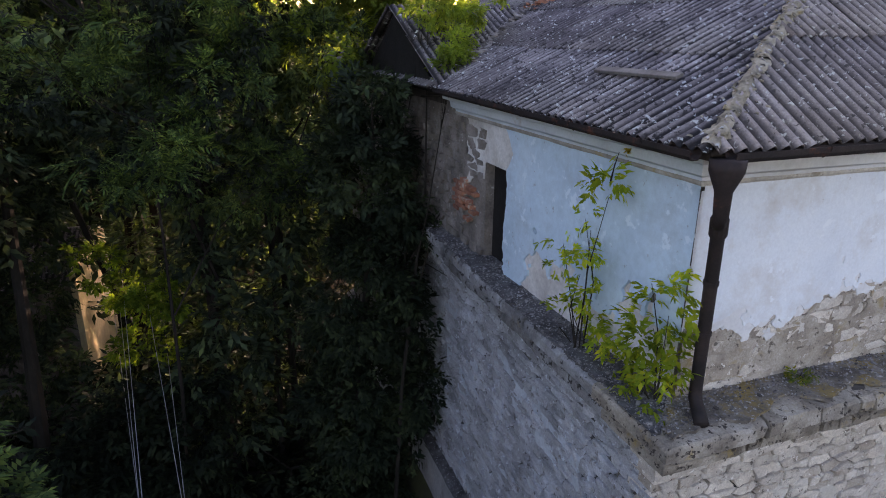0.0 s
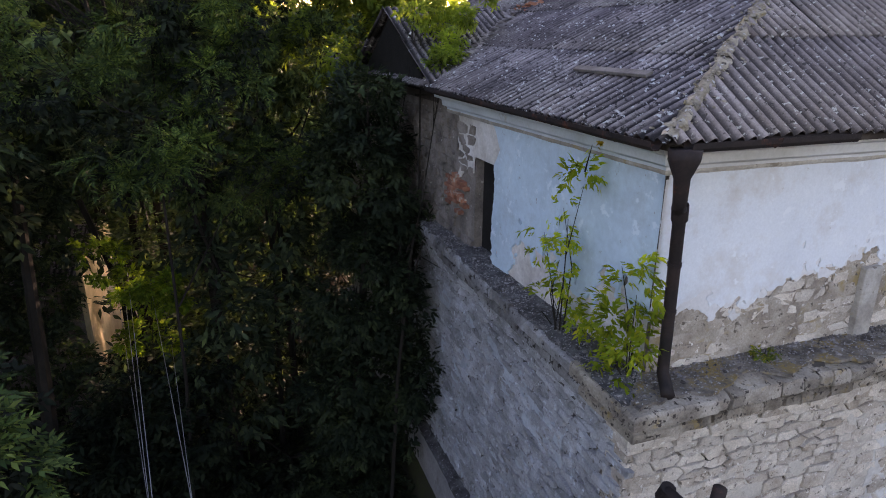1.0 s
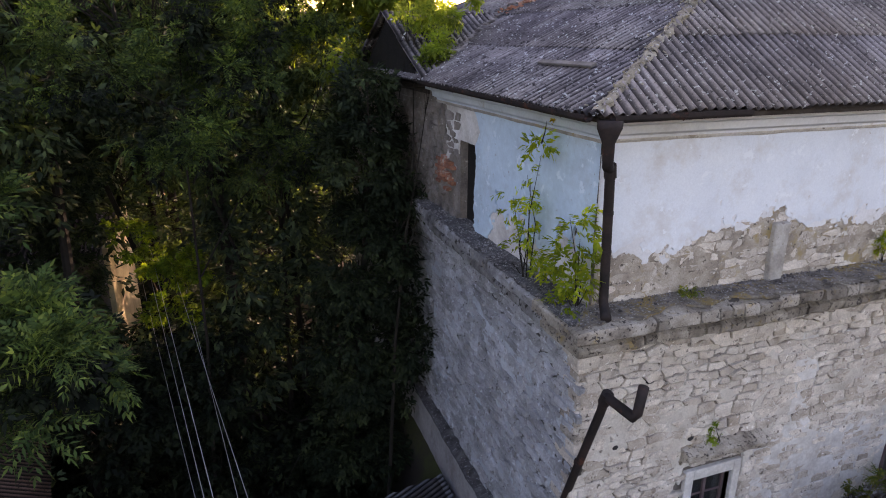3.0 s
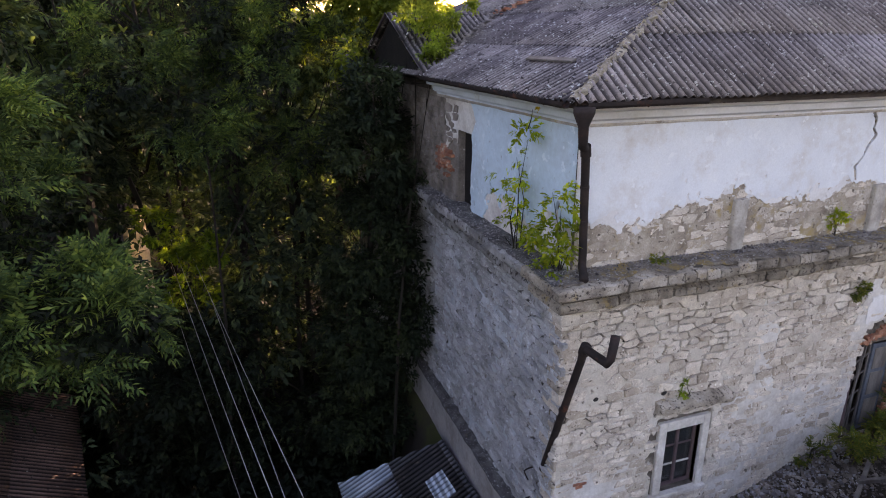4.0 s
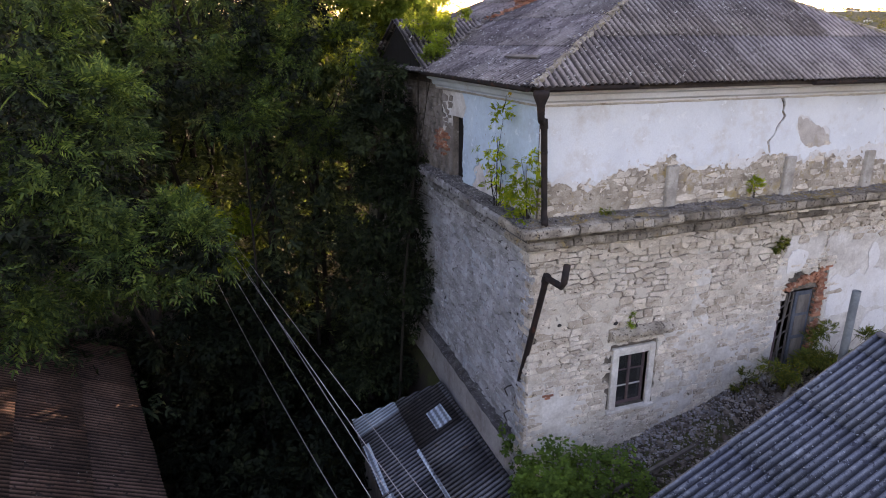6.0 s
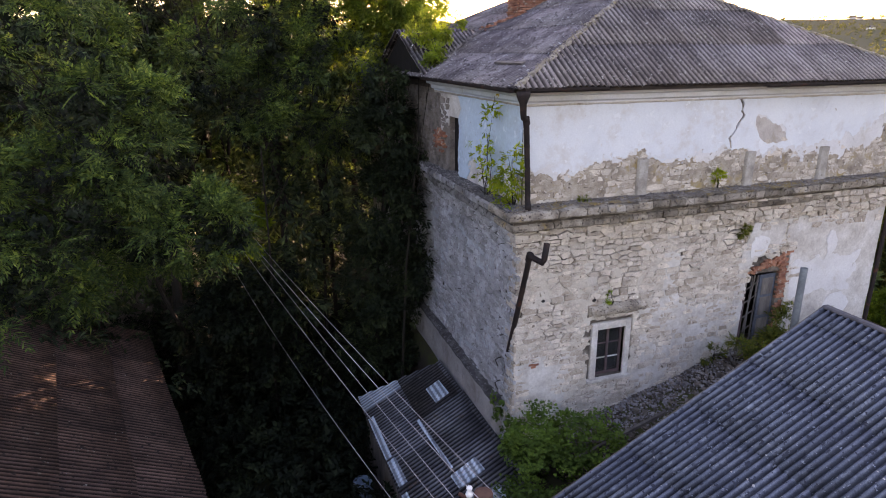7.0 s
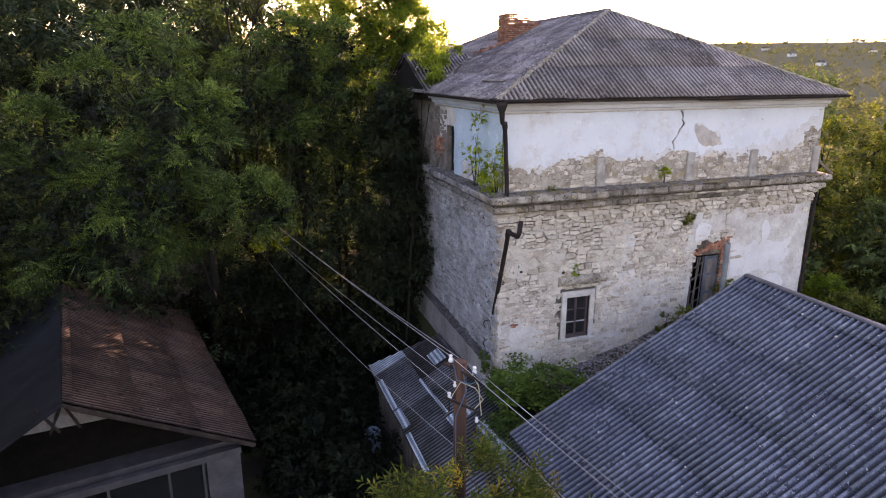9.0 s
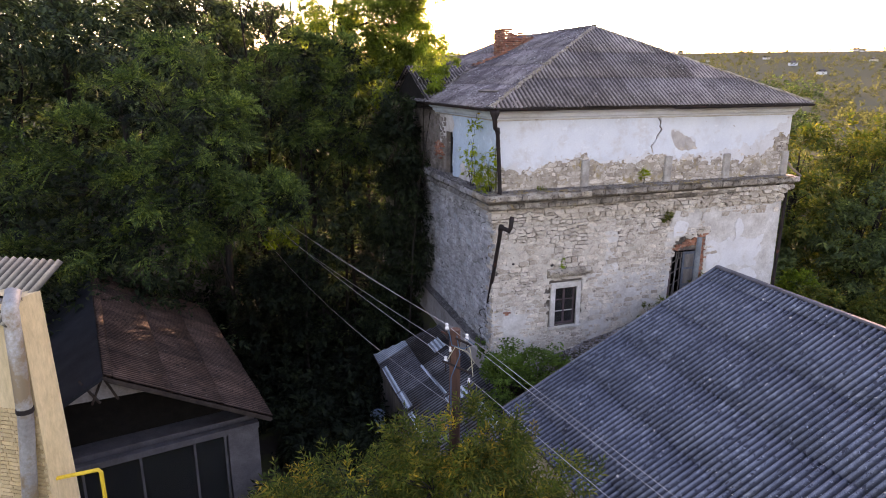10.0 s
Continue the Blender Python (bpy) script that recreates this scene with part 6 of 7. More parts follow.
# ---------------------------------------------------------------- yard between the house and the annexe
spots = []
for k in range(5500):
    x = rt.uniform(1.6, 11.5)
    y = -0.05 - abs(rt.gauss(0, 1.0))
    if y > -2.9:
        spots.append((x, y, ground_height(x, y) + 0.01))
scatter("rubble", "grey stone rubble and plaster crumbs heaped at the wall foot", "rubble", spots, rubble_yard, 15, None, 0.012, 0.075)
spots = []
for k in range(2200):
    x, y = rt.uniform(1.8, 7.6), -0.08 - abs(rt.gauss(0, 0.55))
    if y > -1.7:
        spots.append((x, y, ground_height(x, y) + 0.035))
scatter("plaster_crumbs", "pale grey plaster crumbs fallen along the wall foot", "rubble", spots, rubble_pale, 16, None, 0.010, 0.048)
for a, b in (((7.6, -0.9, 1.25), (5.7, -1.9, 0.72)), ((1.6, -1.5, -0.15), (4.6, -1.1, 0.35)), ((2.2, -2.0, -0.2), (5.2, -1.7, 0.5)), ((6.9, -1.2, 1.15), (8.3, -1.7, 1.25))):
    bm = bmesh.new()
    tube(bm, [a, b], 0.055, 4)
    t = thing("beam", "charred grey timber lying on the rubble", "beam", "timbers in the rubble")
    part("timber", bm, wood_grey, t)


def bush(name, label, category, blobs, kind, size, mat, seed, base, lumps=9, stems=4, group=""):
    t = thing(name, label, category, group)
    r = np.random.default_rng(seed)
    bm = bmesh.new()
    for k in range(stems):
        c, rad, _ = blobs[k % len(blobs)]
        e = np.array(c) + r.normal(0, 0.3, 3) * np.array(rad)
        b0 = np.array(base) + r.normal(0, 0.05, 3) * (1, 1, 0)
        tube(bm, [b0, (b0 + e) / 2 + r.normal(0, 0.06, 3), e], [0.011, 0.007, 0.003], 5)
    part("stem", bm, bark, t)
    p, w = blob_places(blobs, r, lumps)
    leaves("foliage", p, w, size, kind, mat, t, seed)
    return t


bush("vine_thicket", "dense green vine thicket heaped against the house corner", "bush",
     [((0.85, -1.0, 0.35), (0.9, 0.7, 0.75), 2200), ((1.9, -1.1, 0.25), (1.0, 0.8, 0.75), 2000), ((1.0, -1.7, -0.5), (1.3, 1.0, 0.9), 2600), ((0.3, -1.3, 0.35), (0.6, 0.6, 0.5), 900), ((0.1, -2.3, -0.9), (0.8, 0.7, 0.6), 1200),
      ((2.3, -1.7, 0.1), (0.8, 0.7, 0.6), 1100), ((0.5, 0.3, 0.45), (0.2, 0.5, 0.5), 240)],
     "palmate", 0.13, leaf_vine, 51, (1.2, -0.8, -0.9), 40)
bush("weed_clump", "dry green weeds growing before the doorway", "weeds", [((8.4, -0.7, 1.6), (1.0, 0.5, 0.35), 420), ((9.2, -0.6, 1.9), (0.7, 0.4, 0.7), 320), ((10.2, -0.6, 1.7), (0.8, 0.4, 0.45), 300), ((7.4, -0.6, 1.4), (0.5, 0.3, 0.3), 120)], "pinnate", 0.2, leaf_olive, 52, (8.5, -0.6, 1.2))
bush("weed_clump", "thin weed sprouting at the wall foot", "weeds", [((6.75, -0.25, 1.3), (0.35, 0.2, 0.35), 110)], "simple", 0.16, leaf_olive, 53, (6.75, -0.2, 0.85))
bush("weed_clump", "grass tuft on the window hood", "weeds", [((3.35, -0.15, 3.38), (0.2, 0.08, 0.18), 45)], "simple", 0.13, leaf_lime, 54, (3.35, -0.12, 3.15))
bush("weed_clump", "green tuft rooted in a wall crack", "weeds", [((7.38, -0.12, 4.72), (0.22, 0.12, 0.14), 160)], "simple", 0.13, leaf_olive, 55, (7.38, -0.02, 4.7))
bush("weed_clump", "yellow-green moss tuft on the ledge", "weeds", [((6.2, -0.22, 6.2), (0.28, 0.12, 0.22), 150)], "simple", 0.12, leaf_yellow, 56, (6.2, -0.2, 5.98))
bush("weed_clump", "small green tuft on the ledge", "weeds", [((2.25, -0.3, 6.05), (0.12, 0.1, 0.08), 60)], "simple", 0.1, leaf_olive, 57, (2.25, -0.3, 5.98))
bush("sapling", "tall box-elder sapling with lime and yellow leaves on the ledge", "sapling",
     [((0.34, 1.0, 7.75), (0.15, 0.22, 0.42), 16), ((0.32, 1.55, 7.2), (0.2, 0.5, 0.25), 26), ((0.32, 1.25, 6.95), (0.22, 0.4, 0.30), 18), ((0.35, 1.1, 6.5), (0.25, 0.45, 0.35), 40), ((0.4, 1.3, 6.2), (0.25, 0.55, 0.22), 30),
      ((0.34, 0.78, 8.05), (0.1, 0.16, 0.16), 18)], "simple", 0.22, leaf_yellow, 58, (0.4, 1.2, 5.96), 8, 7)
bush("sapling", "low maple sapling with yellow-green leaves on the ledge", "sapling",
     [((0.42, -0.12, 7.05), (0.16, 0.26, 0.32), 36), ((0.42, -0.15, 6.72), (0.22, 0.42, 0.24), 56), ((0.42, -0.25, 6.42), (0.2, 0.38, 0.16), 40), ((0.45, 0.3, 6.2), (0.2, 0.25, 0.2), 24), ((0.3, -0.1, 6.12), (0.15, 0.25, 0.08), 14)],
     "simple", 0.24, leaf_yellow, 59, (0.5, -0.05, 5.96), 7, 6)
bush("autumn_sprig", "single orange-yellow leaf sprig under the eaves", "sapling", [((0.34, 0.66, 8.38), (0.06, 0.07, 0.06), 7)], "palmate", 0.13,
     leaf_material("orange_leaf", (0.55, 0.36, 0.02), (0.62, 0.42, 0.03), (0.66, 0.45, 0.04)), 60, (0.34, 0.75, 8.1), 4, 1)

scatter("roof_washers", "pale nail washers and lichen spots dotted over the annexe roof", "washers", dots, plaster_old, 19, None, 0.012, 0.03, 0.5)

# ---------------------------------------------------------------- utility pole and wires
pole = thing("utility_pole", "brown tarred wooden utility pole with porcelain insulators", "pole", at=(0, 0, 0))
bm = bmesh.new()
tube(bm, [(-3.30, -7.35, -3.9), (-3.30, -7.40, 4.6)], [0.15, 0.11], 10)
part("shaft", bm, pole_wood, pole)
for a, b in (((-3.52, -7.2, 4.50), (-3.1, -7.8, 4.38)), ((-3.58, -7.42, 3.96), (-3.0, -7.6, 3.66))):
    bm = bmesh.new()
    tube(bm, [a, b], 0.025, 6)
    part("crossarm", bm, iron, pole)
INS = [(-3.49, -7.44, 4.70), (-3.09, -7.52, 4.45), (-3.49, -7.37, 3.96), (-3.05, -7.55, 3.51), (-3.41, -7.43, 4.2)]
for k, (x, y, z) in enumerate(INS):
    bm = bmesh.new()
    s = 0.74 if k < 3 else 0.55
    tube(bm, [(x, y, z - 0.10 * s), (x, y, z - 0.05 * s), (x, y, z - 0.03 * s), (x, y, z), (x, y, z + 0.03 * s), (x, y, z + 0.06 * s), (x, y, z + 0.085 * s)],
         [0.050 * s, 0.062 * s, 0.056 * s, 0.040 * s, 0.036 * s, 0.050 * s, 0.034 * s], 12)
    part("insulator", bm, porcelain, pole, "white porcelain insulator", smooth=True)
    bm = bmesh.new()
    tube(bm, [(x, y, z - 0.28), (x, y, z - 0.1)], 0.012, 6)
    part("pin", bm, iron, pole)
for pts, mat in (([(-3.44, -7.4, 4.62), (-3.40, -7.5, 4.3), (-3.2, -7.62, 4.25), (-3.0, -7.7, 4.35), (-3.19, -7.69, 4.5)], cable_blue),
                 ([(-3.5, -7.5, 4.0), (-3.35, -7.55, 4.28), (-3.1, -7.6, 4.15), (-2.95, -7.6, 3.9), (-3.1, -7.55, 3.72), (-3.3, -7.5, 3.8)], cable_pale),
                 ([(-3.3, -7.5, 4.5), (-3.25, -7.56, 4.1), (-3.42, -7.5, 3.6), (-3.42, -7.5, 2.4)], cable_blue), ([(-3.19, -7.66, 4.45), (-3.05, -7.62, 4.2), (-2.98, -7.6, 3.6)], cable_pale)):
    bm = bmesh.new()
    tube(bm, pts, 0.010, 6)
    part("cable", bm, mat, pole)


def wire(a, b, sag, label="bare grey overhead wire slung from the pole", r=0.0055):
    a, b = Vector(a), Vector(b)
    bm = bmesh.new()
    tube(bm, [a.lerp(b, t / 16) - Vector((0, 0, sag * 4 * (t / 16) * (1 - t / 16))) for t in range(17)], r, 5)
    t = thing("overhead_wire", label, "wire", "wires on the pole")
    part("strand", bm, wire_mat, t)


def beyond(a, b, k):
    a, b = Vector(a), Vector(b)
    return a + (b - a) * k


for a, far, sag in ((INS[1], (-4.57, 6, 3.60), 0.10), (INS[0], (-5.03, 6, 3.98), 0.07), (INS[4], (-4.45, 6, 2.81), 0.06), (INS[2], (-5.12, 6, 3.49), 0.11), ((-3.35, -7.45, 2.89), (-5.20, 6, 2.58), 0.32)):
    wire(Vector(a) + Vector((0, 0, 0.03)), beyond(a, far, 1.5), sag * 1.5)
for a, b, d in ((INS[0], (-1.52, -11.88, 3.34), 0.06), (INS[1], (-1.40, -11.88, 3.40), 0.06), (INS[3], (-1.85, -10.95, 2.78), 0.04)):
    wire(Vector(a) + Vector((0, 0, 0.03)), beyond(a, b, 3.0), d)

barrel = thing("barrel", "light blue plastic barrel standing beside the shed", "barrel")
bm = bmesh.new()
tube(bm, [(-2.65, 3.1, -3.9), (-2.65, 3.1, -3.85), (-2.65, 3.1, -3.6), (-2.65, 3.1, -3.55), (-2.65, 3.1, -3.2), (-2.65, 3.1, -3.15), (-2.65, 3.1, -2.95), (-2.65, 3.1, -2.9)],
     [0.26, 0.29, 0.30, 0.315, 0.315, 0.30, 0.29, 0.25], 20)
part("drum", bm, barrel_blue, barrel, smooth=True)
bm = bmesh.new()
tube(bm, [(-2.65, 3.1, -2.9), (-2.65, 3.1, -2.86)], 0.2, 20)
part("lid", bm, barrel_blue, barrel)

# ---------------------------------------------------------------- trees
rs = np.random.default_rng(12)
tree("ash tree with drooping compound leaves beside the cabin", (-6.6, 11.6, -3.9),
     [((-8.9, 0.4, 6.6), (1.7, 1.6, 1.5), 105), ((-7.8, 1.2, 8.0), (1.2, 1.4, 1.4), 80), ((-6.4, 0.6, 6.0), (1.1, 1.1, 0.8), 62), ((-9.2, 2.5, 9.2), (2.0, 2.0, 1.9), 117),
      ((-11.5, 1.0, 6.4), (2.2, 2.0, 2.4), 130), ((-9.3, 0.3, 5.2), (1.3, 1.2, 0.8), 55), ((-5.9, 0.9, 6.0), (0.8, 0.9, 0.9), 43), ((-11.8, 1.0, 4.9), (1.8, 1.6, 0.9), 62),
      ((-7.8, 3.0, 5.0), (1.2, 1.3, 0.9), 55), ((-7.0, 2.6, 6.6), (1.0, 1.3, 1.2), 55)], "rosette", 0.46, leaf_ash, 21, 0.085, lumps=7, tight=0.95, twigs=5, droop=-0.25, domed=True)
tree("slender ash with light green leaf tips", (-4.6, 8.2, -3.9), [((-4.4, 7.0, 7.6), (1.2, 1.1, 1.0), 60), ((-3.2, 7.6, 8.6), (1.1, 1.1, 1.1), 70), ((-4.2, 8.0, 10.2), (1.5, 1.3, 1.2), 100),
      ((-2.4, 8.0, 6.8), (0.9, 0.9, 0.9), 40), ((-6.0, 7.4, 9.0), (1.3, 1.1, 1.2), 60), ((-2.6, 8.0, 10.0), (1.0, 1.0, 1.0), 60)], "rosette", 0.40, leaf_ash, 22, 0.05, lumps=7, twigs=5, droop=-0.2, domed=True)
woods = [(-3.4, 11.0, 14), (-7.6, 9.6, 15), (-10.5, 9.5, 16), (-15, 8, 16), (-17, 2.0, 15), (-13.5, 14, 18), (-8.6, 15.5, 16.5), (-3.8, 16, 16), (-19, 12, 18), (-22, 4, 17), (-6.2, 17.2, 17.5), (-9.4, 16.4, 19)]
for i, (x, y, h) in enumerate(woods):
    bl_ = []
    n = 9
    for k in range(n):
        z = -3.9 + h * (0.08 + 0.86 * k / (n - 1))
        rad = 2.5 * (1.15 - 0.5 * k / (n - 1)) * rs.uniform(0.8, 1.2)
        if (i not in (1, 6) or z > 7.4) and (i < 10 or z > 7.0):
            bl_.append(((x + rs.normal(0, 1.0), y + rs.normal(0, 1.0), z), (rad, rad, h * 0.11), 285))
    tree("tall dark broadleaf tree in dense woodland", (x, y, -3.9), bl_, "simple", 0.62, (leaf_dark, leaf_mid, leaf_dark)[i % 3], 40 + i, 0.2, group="dense woodland", lumps=7)
for i, (x, y, h) in enumerate(((-5, 22, 15.5), (-11, 21, 19.5), (-18, 20, 20), (-25, 14, 20), (-27, 5, 19), (-1.5, 25, 16), (-9, 30, 21), (-18, 30, 22), (-28, 26, 23), (-33, 14, 22), (3, 30, 14), (-7.5, 18.5, 16.5), (-4.2, 20, 17), (-10.8, 17, 20), (-3, 34, 9), (-9, 36, 9), (-15, 36, 9), (1.5, 33, 9), (-21, 35, 10), (-20, 23, 25), (-14.5, 25, 24.5))):
    bl_ = [((x + rs.normal(0, 1.3), y + rs.normal(0, 1.3), -3.9 + h * (0.1 + 0.8 * k / 6)), (3.3, 3.3, h * .13), 190) for k in range(7) if not (i in (0, 5, 11, 12) and k < 4)]
    tree("tall tree at the back of the woodland", (x, y, -3.9), bl_, "simple", 0.98, leaf_dark if i % 2 else leaf_mid, 140 + i, 0.25, group="dense woodland", lumps=6)
# crown's sunlight partly painted by a brighter leaf than the tree below
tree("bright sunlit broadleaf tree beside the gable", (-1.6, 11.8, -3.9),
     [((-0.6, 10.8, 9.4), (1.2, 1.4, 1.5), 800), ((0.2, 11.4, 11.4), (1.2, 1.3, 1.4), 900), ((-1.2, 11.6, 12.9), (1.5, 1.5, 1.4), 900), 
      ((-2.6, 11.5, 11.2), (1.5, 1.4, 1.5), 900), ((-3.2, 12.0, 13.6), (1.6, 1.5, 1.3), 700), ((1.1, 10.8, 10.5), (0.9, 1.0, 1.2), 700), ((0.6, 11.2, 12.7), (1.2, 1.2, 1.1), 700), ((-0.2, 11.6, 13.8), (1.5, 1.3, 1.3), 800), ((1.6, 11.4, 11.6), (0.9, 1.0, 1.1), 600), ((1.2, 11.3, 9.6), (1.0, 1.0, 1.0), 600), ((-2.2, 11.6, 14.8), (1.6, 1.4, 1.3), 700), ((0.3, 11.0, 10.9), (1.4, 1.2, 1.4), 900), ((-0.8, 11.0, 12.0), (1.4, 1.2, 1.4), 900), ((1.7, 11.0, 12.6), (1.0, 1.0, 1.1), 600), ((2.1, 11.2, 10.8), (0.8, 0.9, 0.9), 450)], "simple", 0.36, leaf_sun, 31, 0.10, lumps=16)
tree("mid-green broadleaf tree below the sunlit crown", (-2.2, 10.9, -3.9), [((-2.7, 11.0, 8.4), (1.3, 1.3, 1.6), 800), ((-1.4, 11.2, 7.0), (1.6, 1.3, 1.4), 800), ((-2.2, 11.0, 9.8), (1.3, 1.2, 1.2), 800), ((-0.6, 10.6, 9.0), (1.1, 1.1, 1.2), 600),
      ((-3.2, 10.8, 6.2), (1.2, 1.1, 1.2), 500)], "simple", 0.34, leaf_mid, 35, 0.08, lumps=14)
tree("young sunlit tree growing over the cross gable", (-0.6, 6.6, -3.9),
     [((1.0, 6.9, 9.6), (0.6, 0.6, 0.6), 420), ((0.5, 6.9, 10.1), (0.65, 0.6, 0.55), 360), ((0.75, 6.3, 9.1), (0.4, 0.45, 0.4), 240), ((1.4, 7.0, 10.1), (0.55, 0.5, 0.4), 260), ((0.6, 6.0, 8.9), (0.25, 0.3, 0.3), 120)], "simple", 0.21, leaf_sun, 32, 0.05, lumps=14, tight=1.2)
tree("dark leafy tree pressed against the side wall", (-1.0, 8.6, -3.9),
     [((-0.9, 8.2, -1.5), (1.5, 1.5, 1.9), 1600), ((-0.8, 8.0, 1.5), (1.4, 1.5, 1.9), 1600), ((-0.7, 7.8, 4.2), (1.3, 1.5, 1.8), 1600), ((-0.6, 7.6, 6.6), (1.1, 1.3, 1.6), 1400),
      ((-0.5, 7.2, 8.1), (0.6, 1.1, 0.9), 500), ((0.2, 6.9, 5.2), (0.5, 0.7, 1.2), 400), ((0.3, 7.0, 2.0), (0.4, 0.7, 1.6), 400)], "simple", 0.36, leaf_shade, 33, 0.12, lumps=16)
for i, (x, y, h, s) in enumerate(((17, 8, 10.5, 2.6), (21, 13, 12, 3), (19, 2, 9.5, 2.5), (25, 7, 12, 3), (28, 16, 13, 3.2), (24, -2, 10, 2.6), (31, 4, 12, 3.2), (17, 17, 11, 3), (22, 21, 12, 3.2),
                                  (35, 12, 13, 3.6), (16.4, 5.5, 10.2, 2.3), (18.6, 5.0, 11.2, 2.6), (20.5, 1.0, 9.5, 2.6), (22, 4.5, 11.0, 2.8), (38, 25, 14, 4), (30, 28, 13, 4), (15.5, 3.5, 7.5, 2.0))):
    bl_ = [((x + rs.normal(0, .9), y + rs.normal(0, .9), -4.4 + h * (0.1 + 0.8 * k / 6)), (s * (1.15 - .08 * k), s * (1.15 - .08 * k), h * .13), 420) for k in range(7)]
    tree("olive-green tree on the slope beside the house", (x, y, -4.4), bl_, "simple", 0.52, leaf_olive if i % 2 else leaf_mid, 70 + i, 0.18, group="trees on the slope", lumps=7)
for i, (x, y) in enumerate(((13.8, -1.2), (15.0, 0.4), (16.4, -2.0), (14.2, 1.6))):
    bush("shrub", "bushy green shrub beyond the annexe ridge", "bush", [((x, y, 0.9), (1.0, 1.0, 0.8), 500), ((x + .6, y + .5, 0.4), (0.9, 0.9, 0.7), 400)], "simple", 0.3, leaf_lime if i % 2 else leaf_olive, 100 + i,
         (x, y, -0.8), 8, 5, "shrubs by the annexe")
tree("small fruit tree with yellowing leaves in the yard", (-4.7, -9.0, -3.9),
     [((-4.6, -9.2, 2.6), (1.3, 1.1, 0.8), 520), ((-3.5, -8.9, 2.8), (0.9, 0.9, 0.8), 420), ((-6.0, -9.0, 2.4), (1.2, 1.1, 0.7), 420), ((-3.0, -9.2, 2.0), (0.9, 0.9, 0.8), 360), ((-6.9, -8.8, 2.1), (0.9, 0.9, 0.6), 260),
      ((-5.0, -8.8, 1.6), (1.8, 1.1, 0.9), 480), ((-1.9, -9.2, 1.7), (0.9, 0.9, 0.7), 260), ((-2.2, -9.0, 0.6), (1.2, 1.0, 0.8), 260)], "twig", 0.36, leaf_olive, 90, 0.09, lumps=12, name="fruit_tree", twigs=8, droop=-1.3)
pa, wa = blob_places([((-3.7, -9.3, 3.1), (0.5, 0.6, 0.5), 45), ((-2.6, -9.4, 2.5), (0.8, 0.7, 0.6), 22), ((-5.2, -9.5, 2.8), (1.2, 0.8, 0.6), 20), ((-6.6, -9.2, 2.5), (0.9, 0.8, 0.5), 10)], np.random.default_rng(8), 9)
leaves("yellow_leaves", pa, wa, 0.34, "twig", leaf_autumn, bpy.data.objects["fruit_tree"], 8, "yellow and orange autumn leaves", -1.2)
tree("yard bush below the cabin", (-5.6, -3.0, -3.9), [((-5.4, -2.8, -2.4), (1.6, 1.6, 1.1), 900), ((-4.2, -1.8, -2.8), (1.4, 1.4, 0.9), 700)], "simple", 0.3, leaf_dark, 91, 0.06)

# added shrubs; near-black leaves paint the gloom of the yard
for i, (x, y, r) in enumerate(((-6.2, -1.0, 1.1), (-4.6, 0.6, 1.2), (-3.2, 2.2, 1.1), (-5.6, 2.6, 1.2), (-4.0, 4.4, 1.3), (-6.0, 5.0, 1.2), (-2.8, 6.4, 1.3), (-5.0, 7.4, 1.4), (-7.0, 7.8, 1.4), (-3.6, 9.0, 1.6), (-1.9, 10.0, 1.6),
                                (-6.2, 10.5, 1.8), (-9.0, 12.5, 2.0), (-12.0, 12.0, 2.0), (-3.0, -1.4, 0.9), (-2.6, -3.4, 0.9), (-4.2, -4.4, 1.0), (-6.0, -5.4, 1.1), (-7.6, -4.0, 1.0), (1.0, 20.0, 2.4), (-2.0, 19.0, 2.2), (-6.4, 13.2, 2.6), (-5.0, 14.5, 2.6), (-3.2, 13.2, 2.6), (-0.8, 14.0, 2.8), (-4.4, 17.8, 2.6), (-6.0, 20.5, 2.8), (-9.0, 22.5, 3.2), (-3.0, 23.0, 3.0))):
    bush("undergrowth_bush", "added shrub, undergrowth shade in its near-black leaves", "bush", [((x, y, -3.9 + r * 0.8), (r, r, r * 0.9), int(190 * r)), ((x + 0.5, y - 0.4, -3.9 + r * 0.5), (r * 0.9, r, r * 0.7), int(120 * r))], "simple", 0.50, leaf_deep, 200 + i,
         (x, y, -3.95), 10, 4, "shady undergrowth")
# the patch of sun is given by the bright lime leaf
bush("sunlit_shrub", "lime-green shrub, a patch of sun in its leaf colour", "bush", [((-5.5, 11.0, 3.4), (0.8, 0.6, 0.6), 300), ((-6.0, 11.0, 4.4), (0.45, 0.5, 0.5), 150), ((-4.8, 9.6, 3.9), (0.6, 0.5, 0.5), 220), ((-5.2, 10.6, 2.4), (0.8, 0.5, 0.6), 200)], "simple", 0.3, leaf_lime, 190,
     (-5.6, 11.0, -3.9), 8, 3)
for x, y, z, r in ((-8.0, 12.5, 4.4, 0.95), (-8.0, 12.6, 2.9, 0.9), (-7.8, 12.6, 5.8, 0.9), (-9.3, 12.2, 3.6, 1.2), (-8.1, 12.4, 1.2, 1.1)):
    bush("tall_shrub", "tall dark shrub before the neighbouring wall", "bush", [((x, y, z), (r, r, r), 520)], "simple", 0.40, leaf_dark, int(300 + 10 * z), (x, y, -3.95), 12, 3, "tall shrubs")
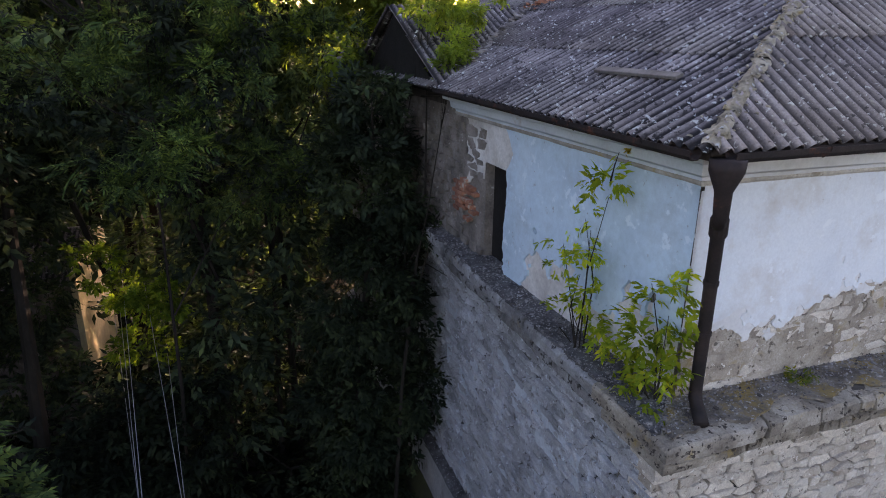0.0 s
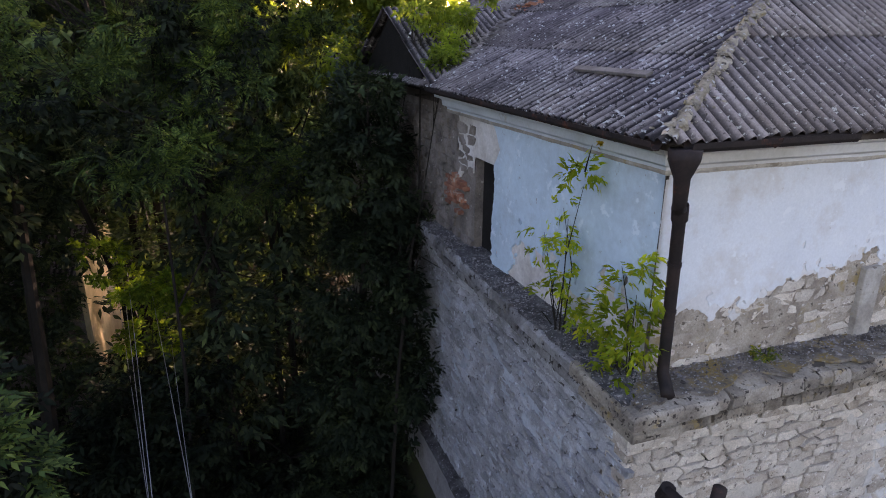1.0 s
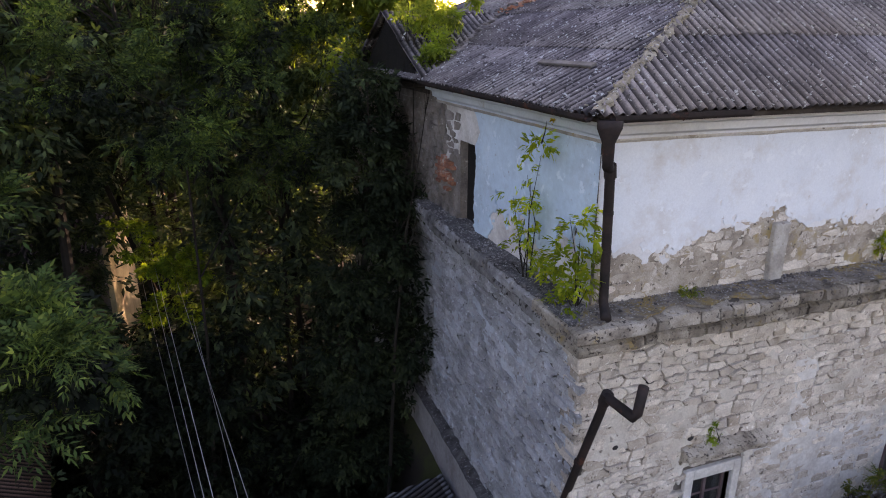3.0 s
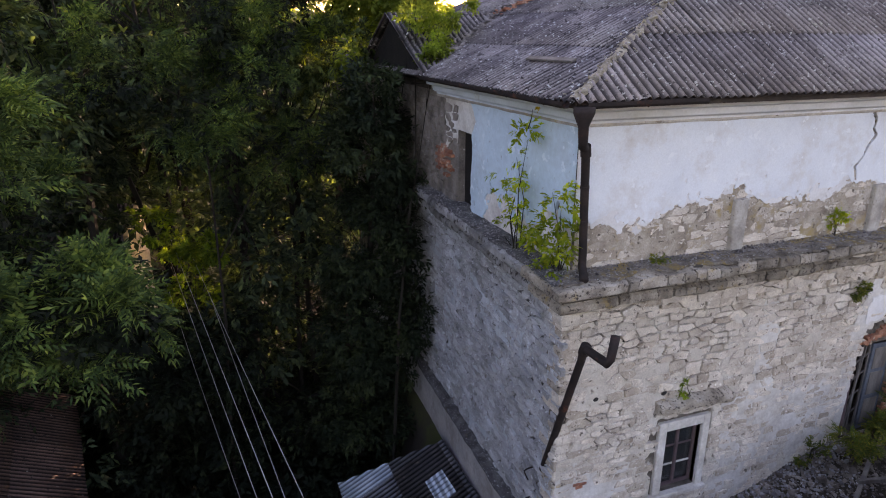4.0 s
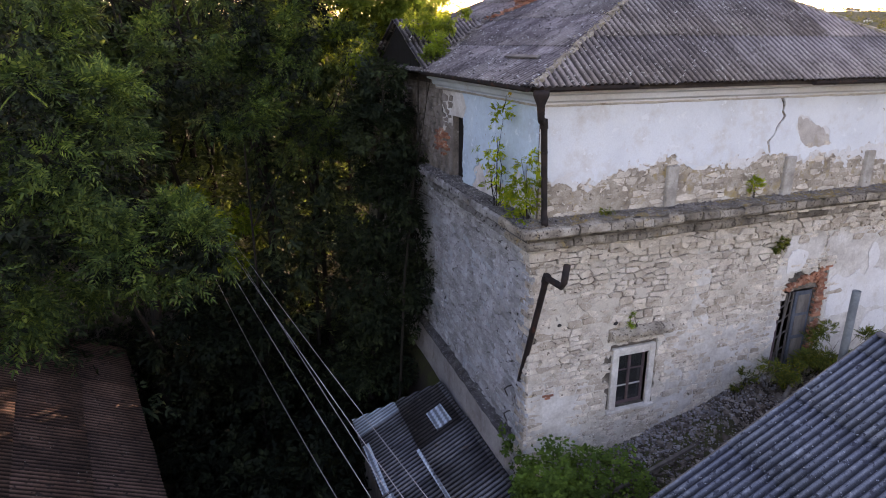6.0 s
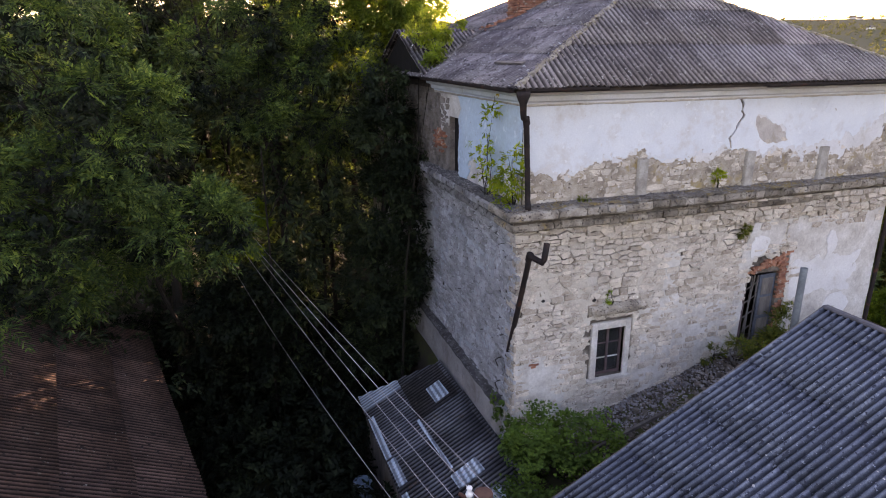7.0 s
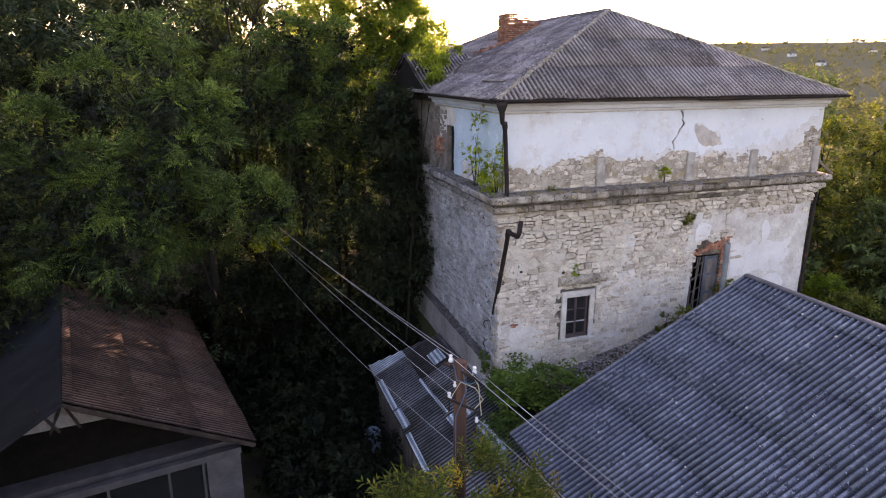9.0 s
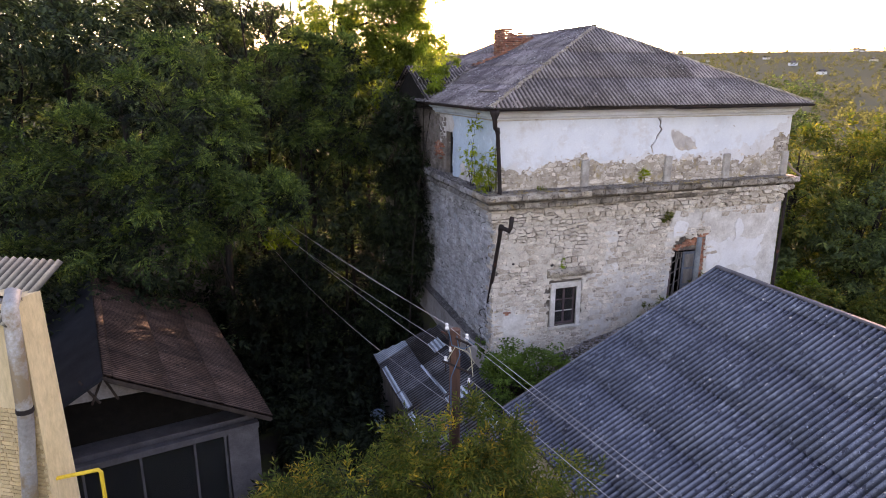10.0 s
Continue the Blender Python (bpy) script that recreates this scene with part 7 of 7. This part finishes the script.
# added to keep the low sun off the cabin roof, leaves shade-coloured
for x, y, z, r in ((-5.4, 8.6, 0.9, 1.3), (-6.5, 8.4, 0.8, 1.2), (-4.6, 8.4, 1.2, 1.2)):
    bush("tall_shrub", "tall near-black shrub added to screen the sun from the cabin roof", "bush", [((x, y, z), (r, r, r), 420), ((x, y, z - 1.8), (r, r, r), 260)], "simple", 0.45, leaf_deep, int(400 - 10 * x), (x, y, -3.95), 12, 3, "tall shrubs")
nb = thing("neighbour_house", "low neighbouring house behind the trees with a pale gable end", "house")
part("wall", boxes(((-14.0, 14.0, -3.9), (-7.25, 20.0, 2.9))), render_brown, nb)
part("gable_end", boxes(((-7.25, 14.0, -3.9), (-7.10, 20.0, 3.3))), stucco, nb, "pale cream rendered end wall")
bm = bmesh.new()
vs = [bm.verts.new(p) for p in ((-14.4, 13.9, 2.9), (-7.28, 13.9, 2.9), (-7.28, 20.2, 2.9), (-14.4, 20.2, 2.9), (-14.4, 17, 3.7), (-7.28, 17, 3.7))]
for f in ((0, 1, 5, 4), (2, 3, 4, 5), (0, 4, 3), (1, 2, 5), (3, 2, 1, 0)):
    bm.faces.new([vs[q] for q in f])
part("roof", bm, slate, nb)

# a nearly leafless tree, its branches black before the sky
dead = thing("bare_tree", "nearly leafless tree with fine dark branches", "tree")
rbt = random.Random(19)
bm = bmesh.new()


def branch(p, d, length, r, depth):
    q = p + d * length * 0.5 + Vector((rbt.gauss(0, .06), rbt.gauss(0, .06), 0.05)) * length
    e = q + (d + Vector((rbt.gauss(0, .25), rbt.gauss(0, .25), 0.12))).normalized() * length * 0.5
    tube(bm, [p, q, e], [r, r * 0.8, r * 0.55], 4 if depth < 4 else 3, False)
    if depth:
        for k in range(4 if depth > 1 else 3):
            n = (d + Vector((rbt.gauss(0, .6), rbt.gauss(0, .5), rbt.gauss(0.1, .35)))).normalized()
            branch((p.lerp(q, 0.6), q, e, e)[k], n, length * rbt.uniform(0.55, 0.8), r * 0.52, depth - 1)


branch(Vector((-5.4, 14.5, -3.9)), Vector((0.02, 0, 1)), 9.0, 0.16, 0)
for k in range(4):
    branch(Vector((-5.3, 14.5, 4.0 + 1.3 * k)), Vector((rbt.uniform(-.5, .5), rbt.uniform(-.2, .2), 1)).normalized(), 3.6, 0.08, 4)
part("trunk", bm, bark, dead)

# distant valley: woods as one mesh, small houses
rv = np.random.default_rng(77)
pts = []
while len(pts) < 8500:
    r, a = rv.uniform(130, 1900), rv.uniform(radians(-70), radians(80))
    x, y = r * math.sin(a), r * math.cos(a)
    if noise.noise(Vector((x / 140, y / 140, 5))) > -0.45 or rv.random() < 0.25:
        pts.append((x, y, r))
crowns, ways = [], []
for x, y, r in pts:
    h = rv.uniform(4.0, 8.0)
    for k in range(5):
        crowns.append((x + rv.normal(0, 2.4), y + rv.normal(0, 2.4), ground_height(x, y) + h * rv.uniform(0.25, 1.0)))
        ways.append((rv.normal(0, 0.6), rv.normal(0, 0.6), 1.0))
# greyed, nearly even greens: distance haze kept in the leaf colour
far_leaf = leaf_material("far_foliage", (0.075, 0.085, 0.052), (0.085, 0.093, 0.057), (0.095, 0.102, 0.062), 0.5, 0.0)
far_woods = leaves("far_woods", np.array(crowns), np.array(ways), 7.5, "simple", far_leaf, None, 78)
tagged(far_woods, "scattered woods covering the far side of the valley", "woods", kind="stuff")
far_house = None
for i in range(46):
    r, a = rv.uniform(420, 1750), rv.uniform(radians(5), radians(62))
    if i < 16:
        r = rv.uniform(1600, 1980)
    x, y = r * math.sin(a), r * math.cos(a)
    m = pose(x, y, ground_height(x, y), 0, 0, float(rv.uniform(0, 180)))
    if far_house is None:
        far_house = thing("far_house", "small pale house far across the valley", "house", "houses across the valley")
        part("wall", boxes(((-6, -4, -1), (6, 4, 4))), plaster_white, far_house)
        bm = bmesh.new()
        vs = [bm.verts.new(p) for p in ((-6.4, -4.4, 4), (6.4, -4.4, 4), (6.4, 4.4, 4), (-6.4, 4.4, 4), (-6.4, 0, 7), (6.4, 0, 7))]
        for f in ((0, 1, 5, 4), (2, 3, 4, 5), (0, 4, 3), (1, 2, 5), (3, 2, 1, 0)):
            bm.faces.new([vs[q] for q in f])
        part("roof", bm, slate, far_house)
        far_house.matrix_basis = m
    else:
        copy_thing(far_house, m)
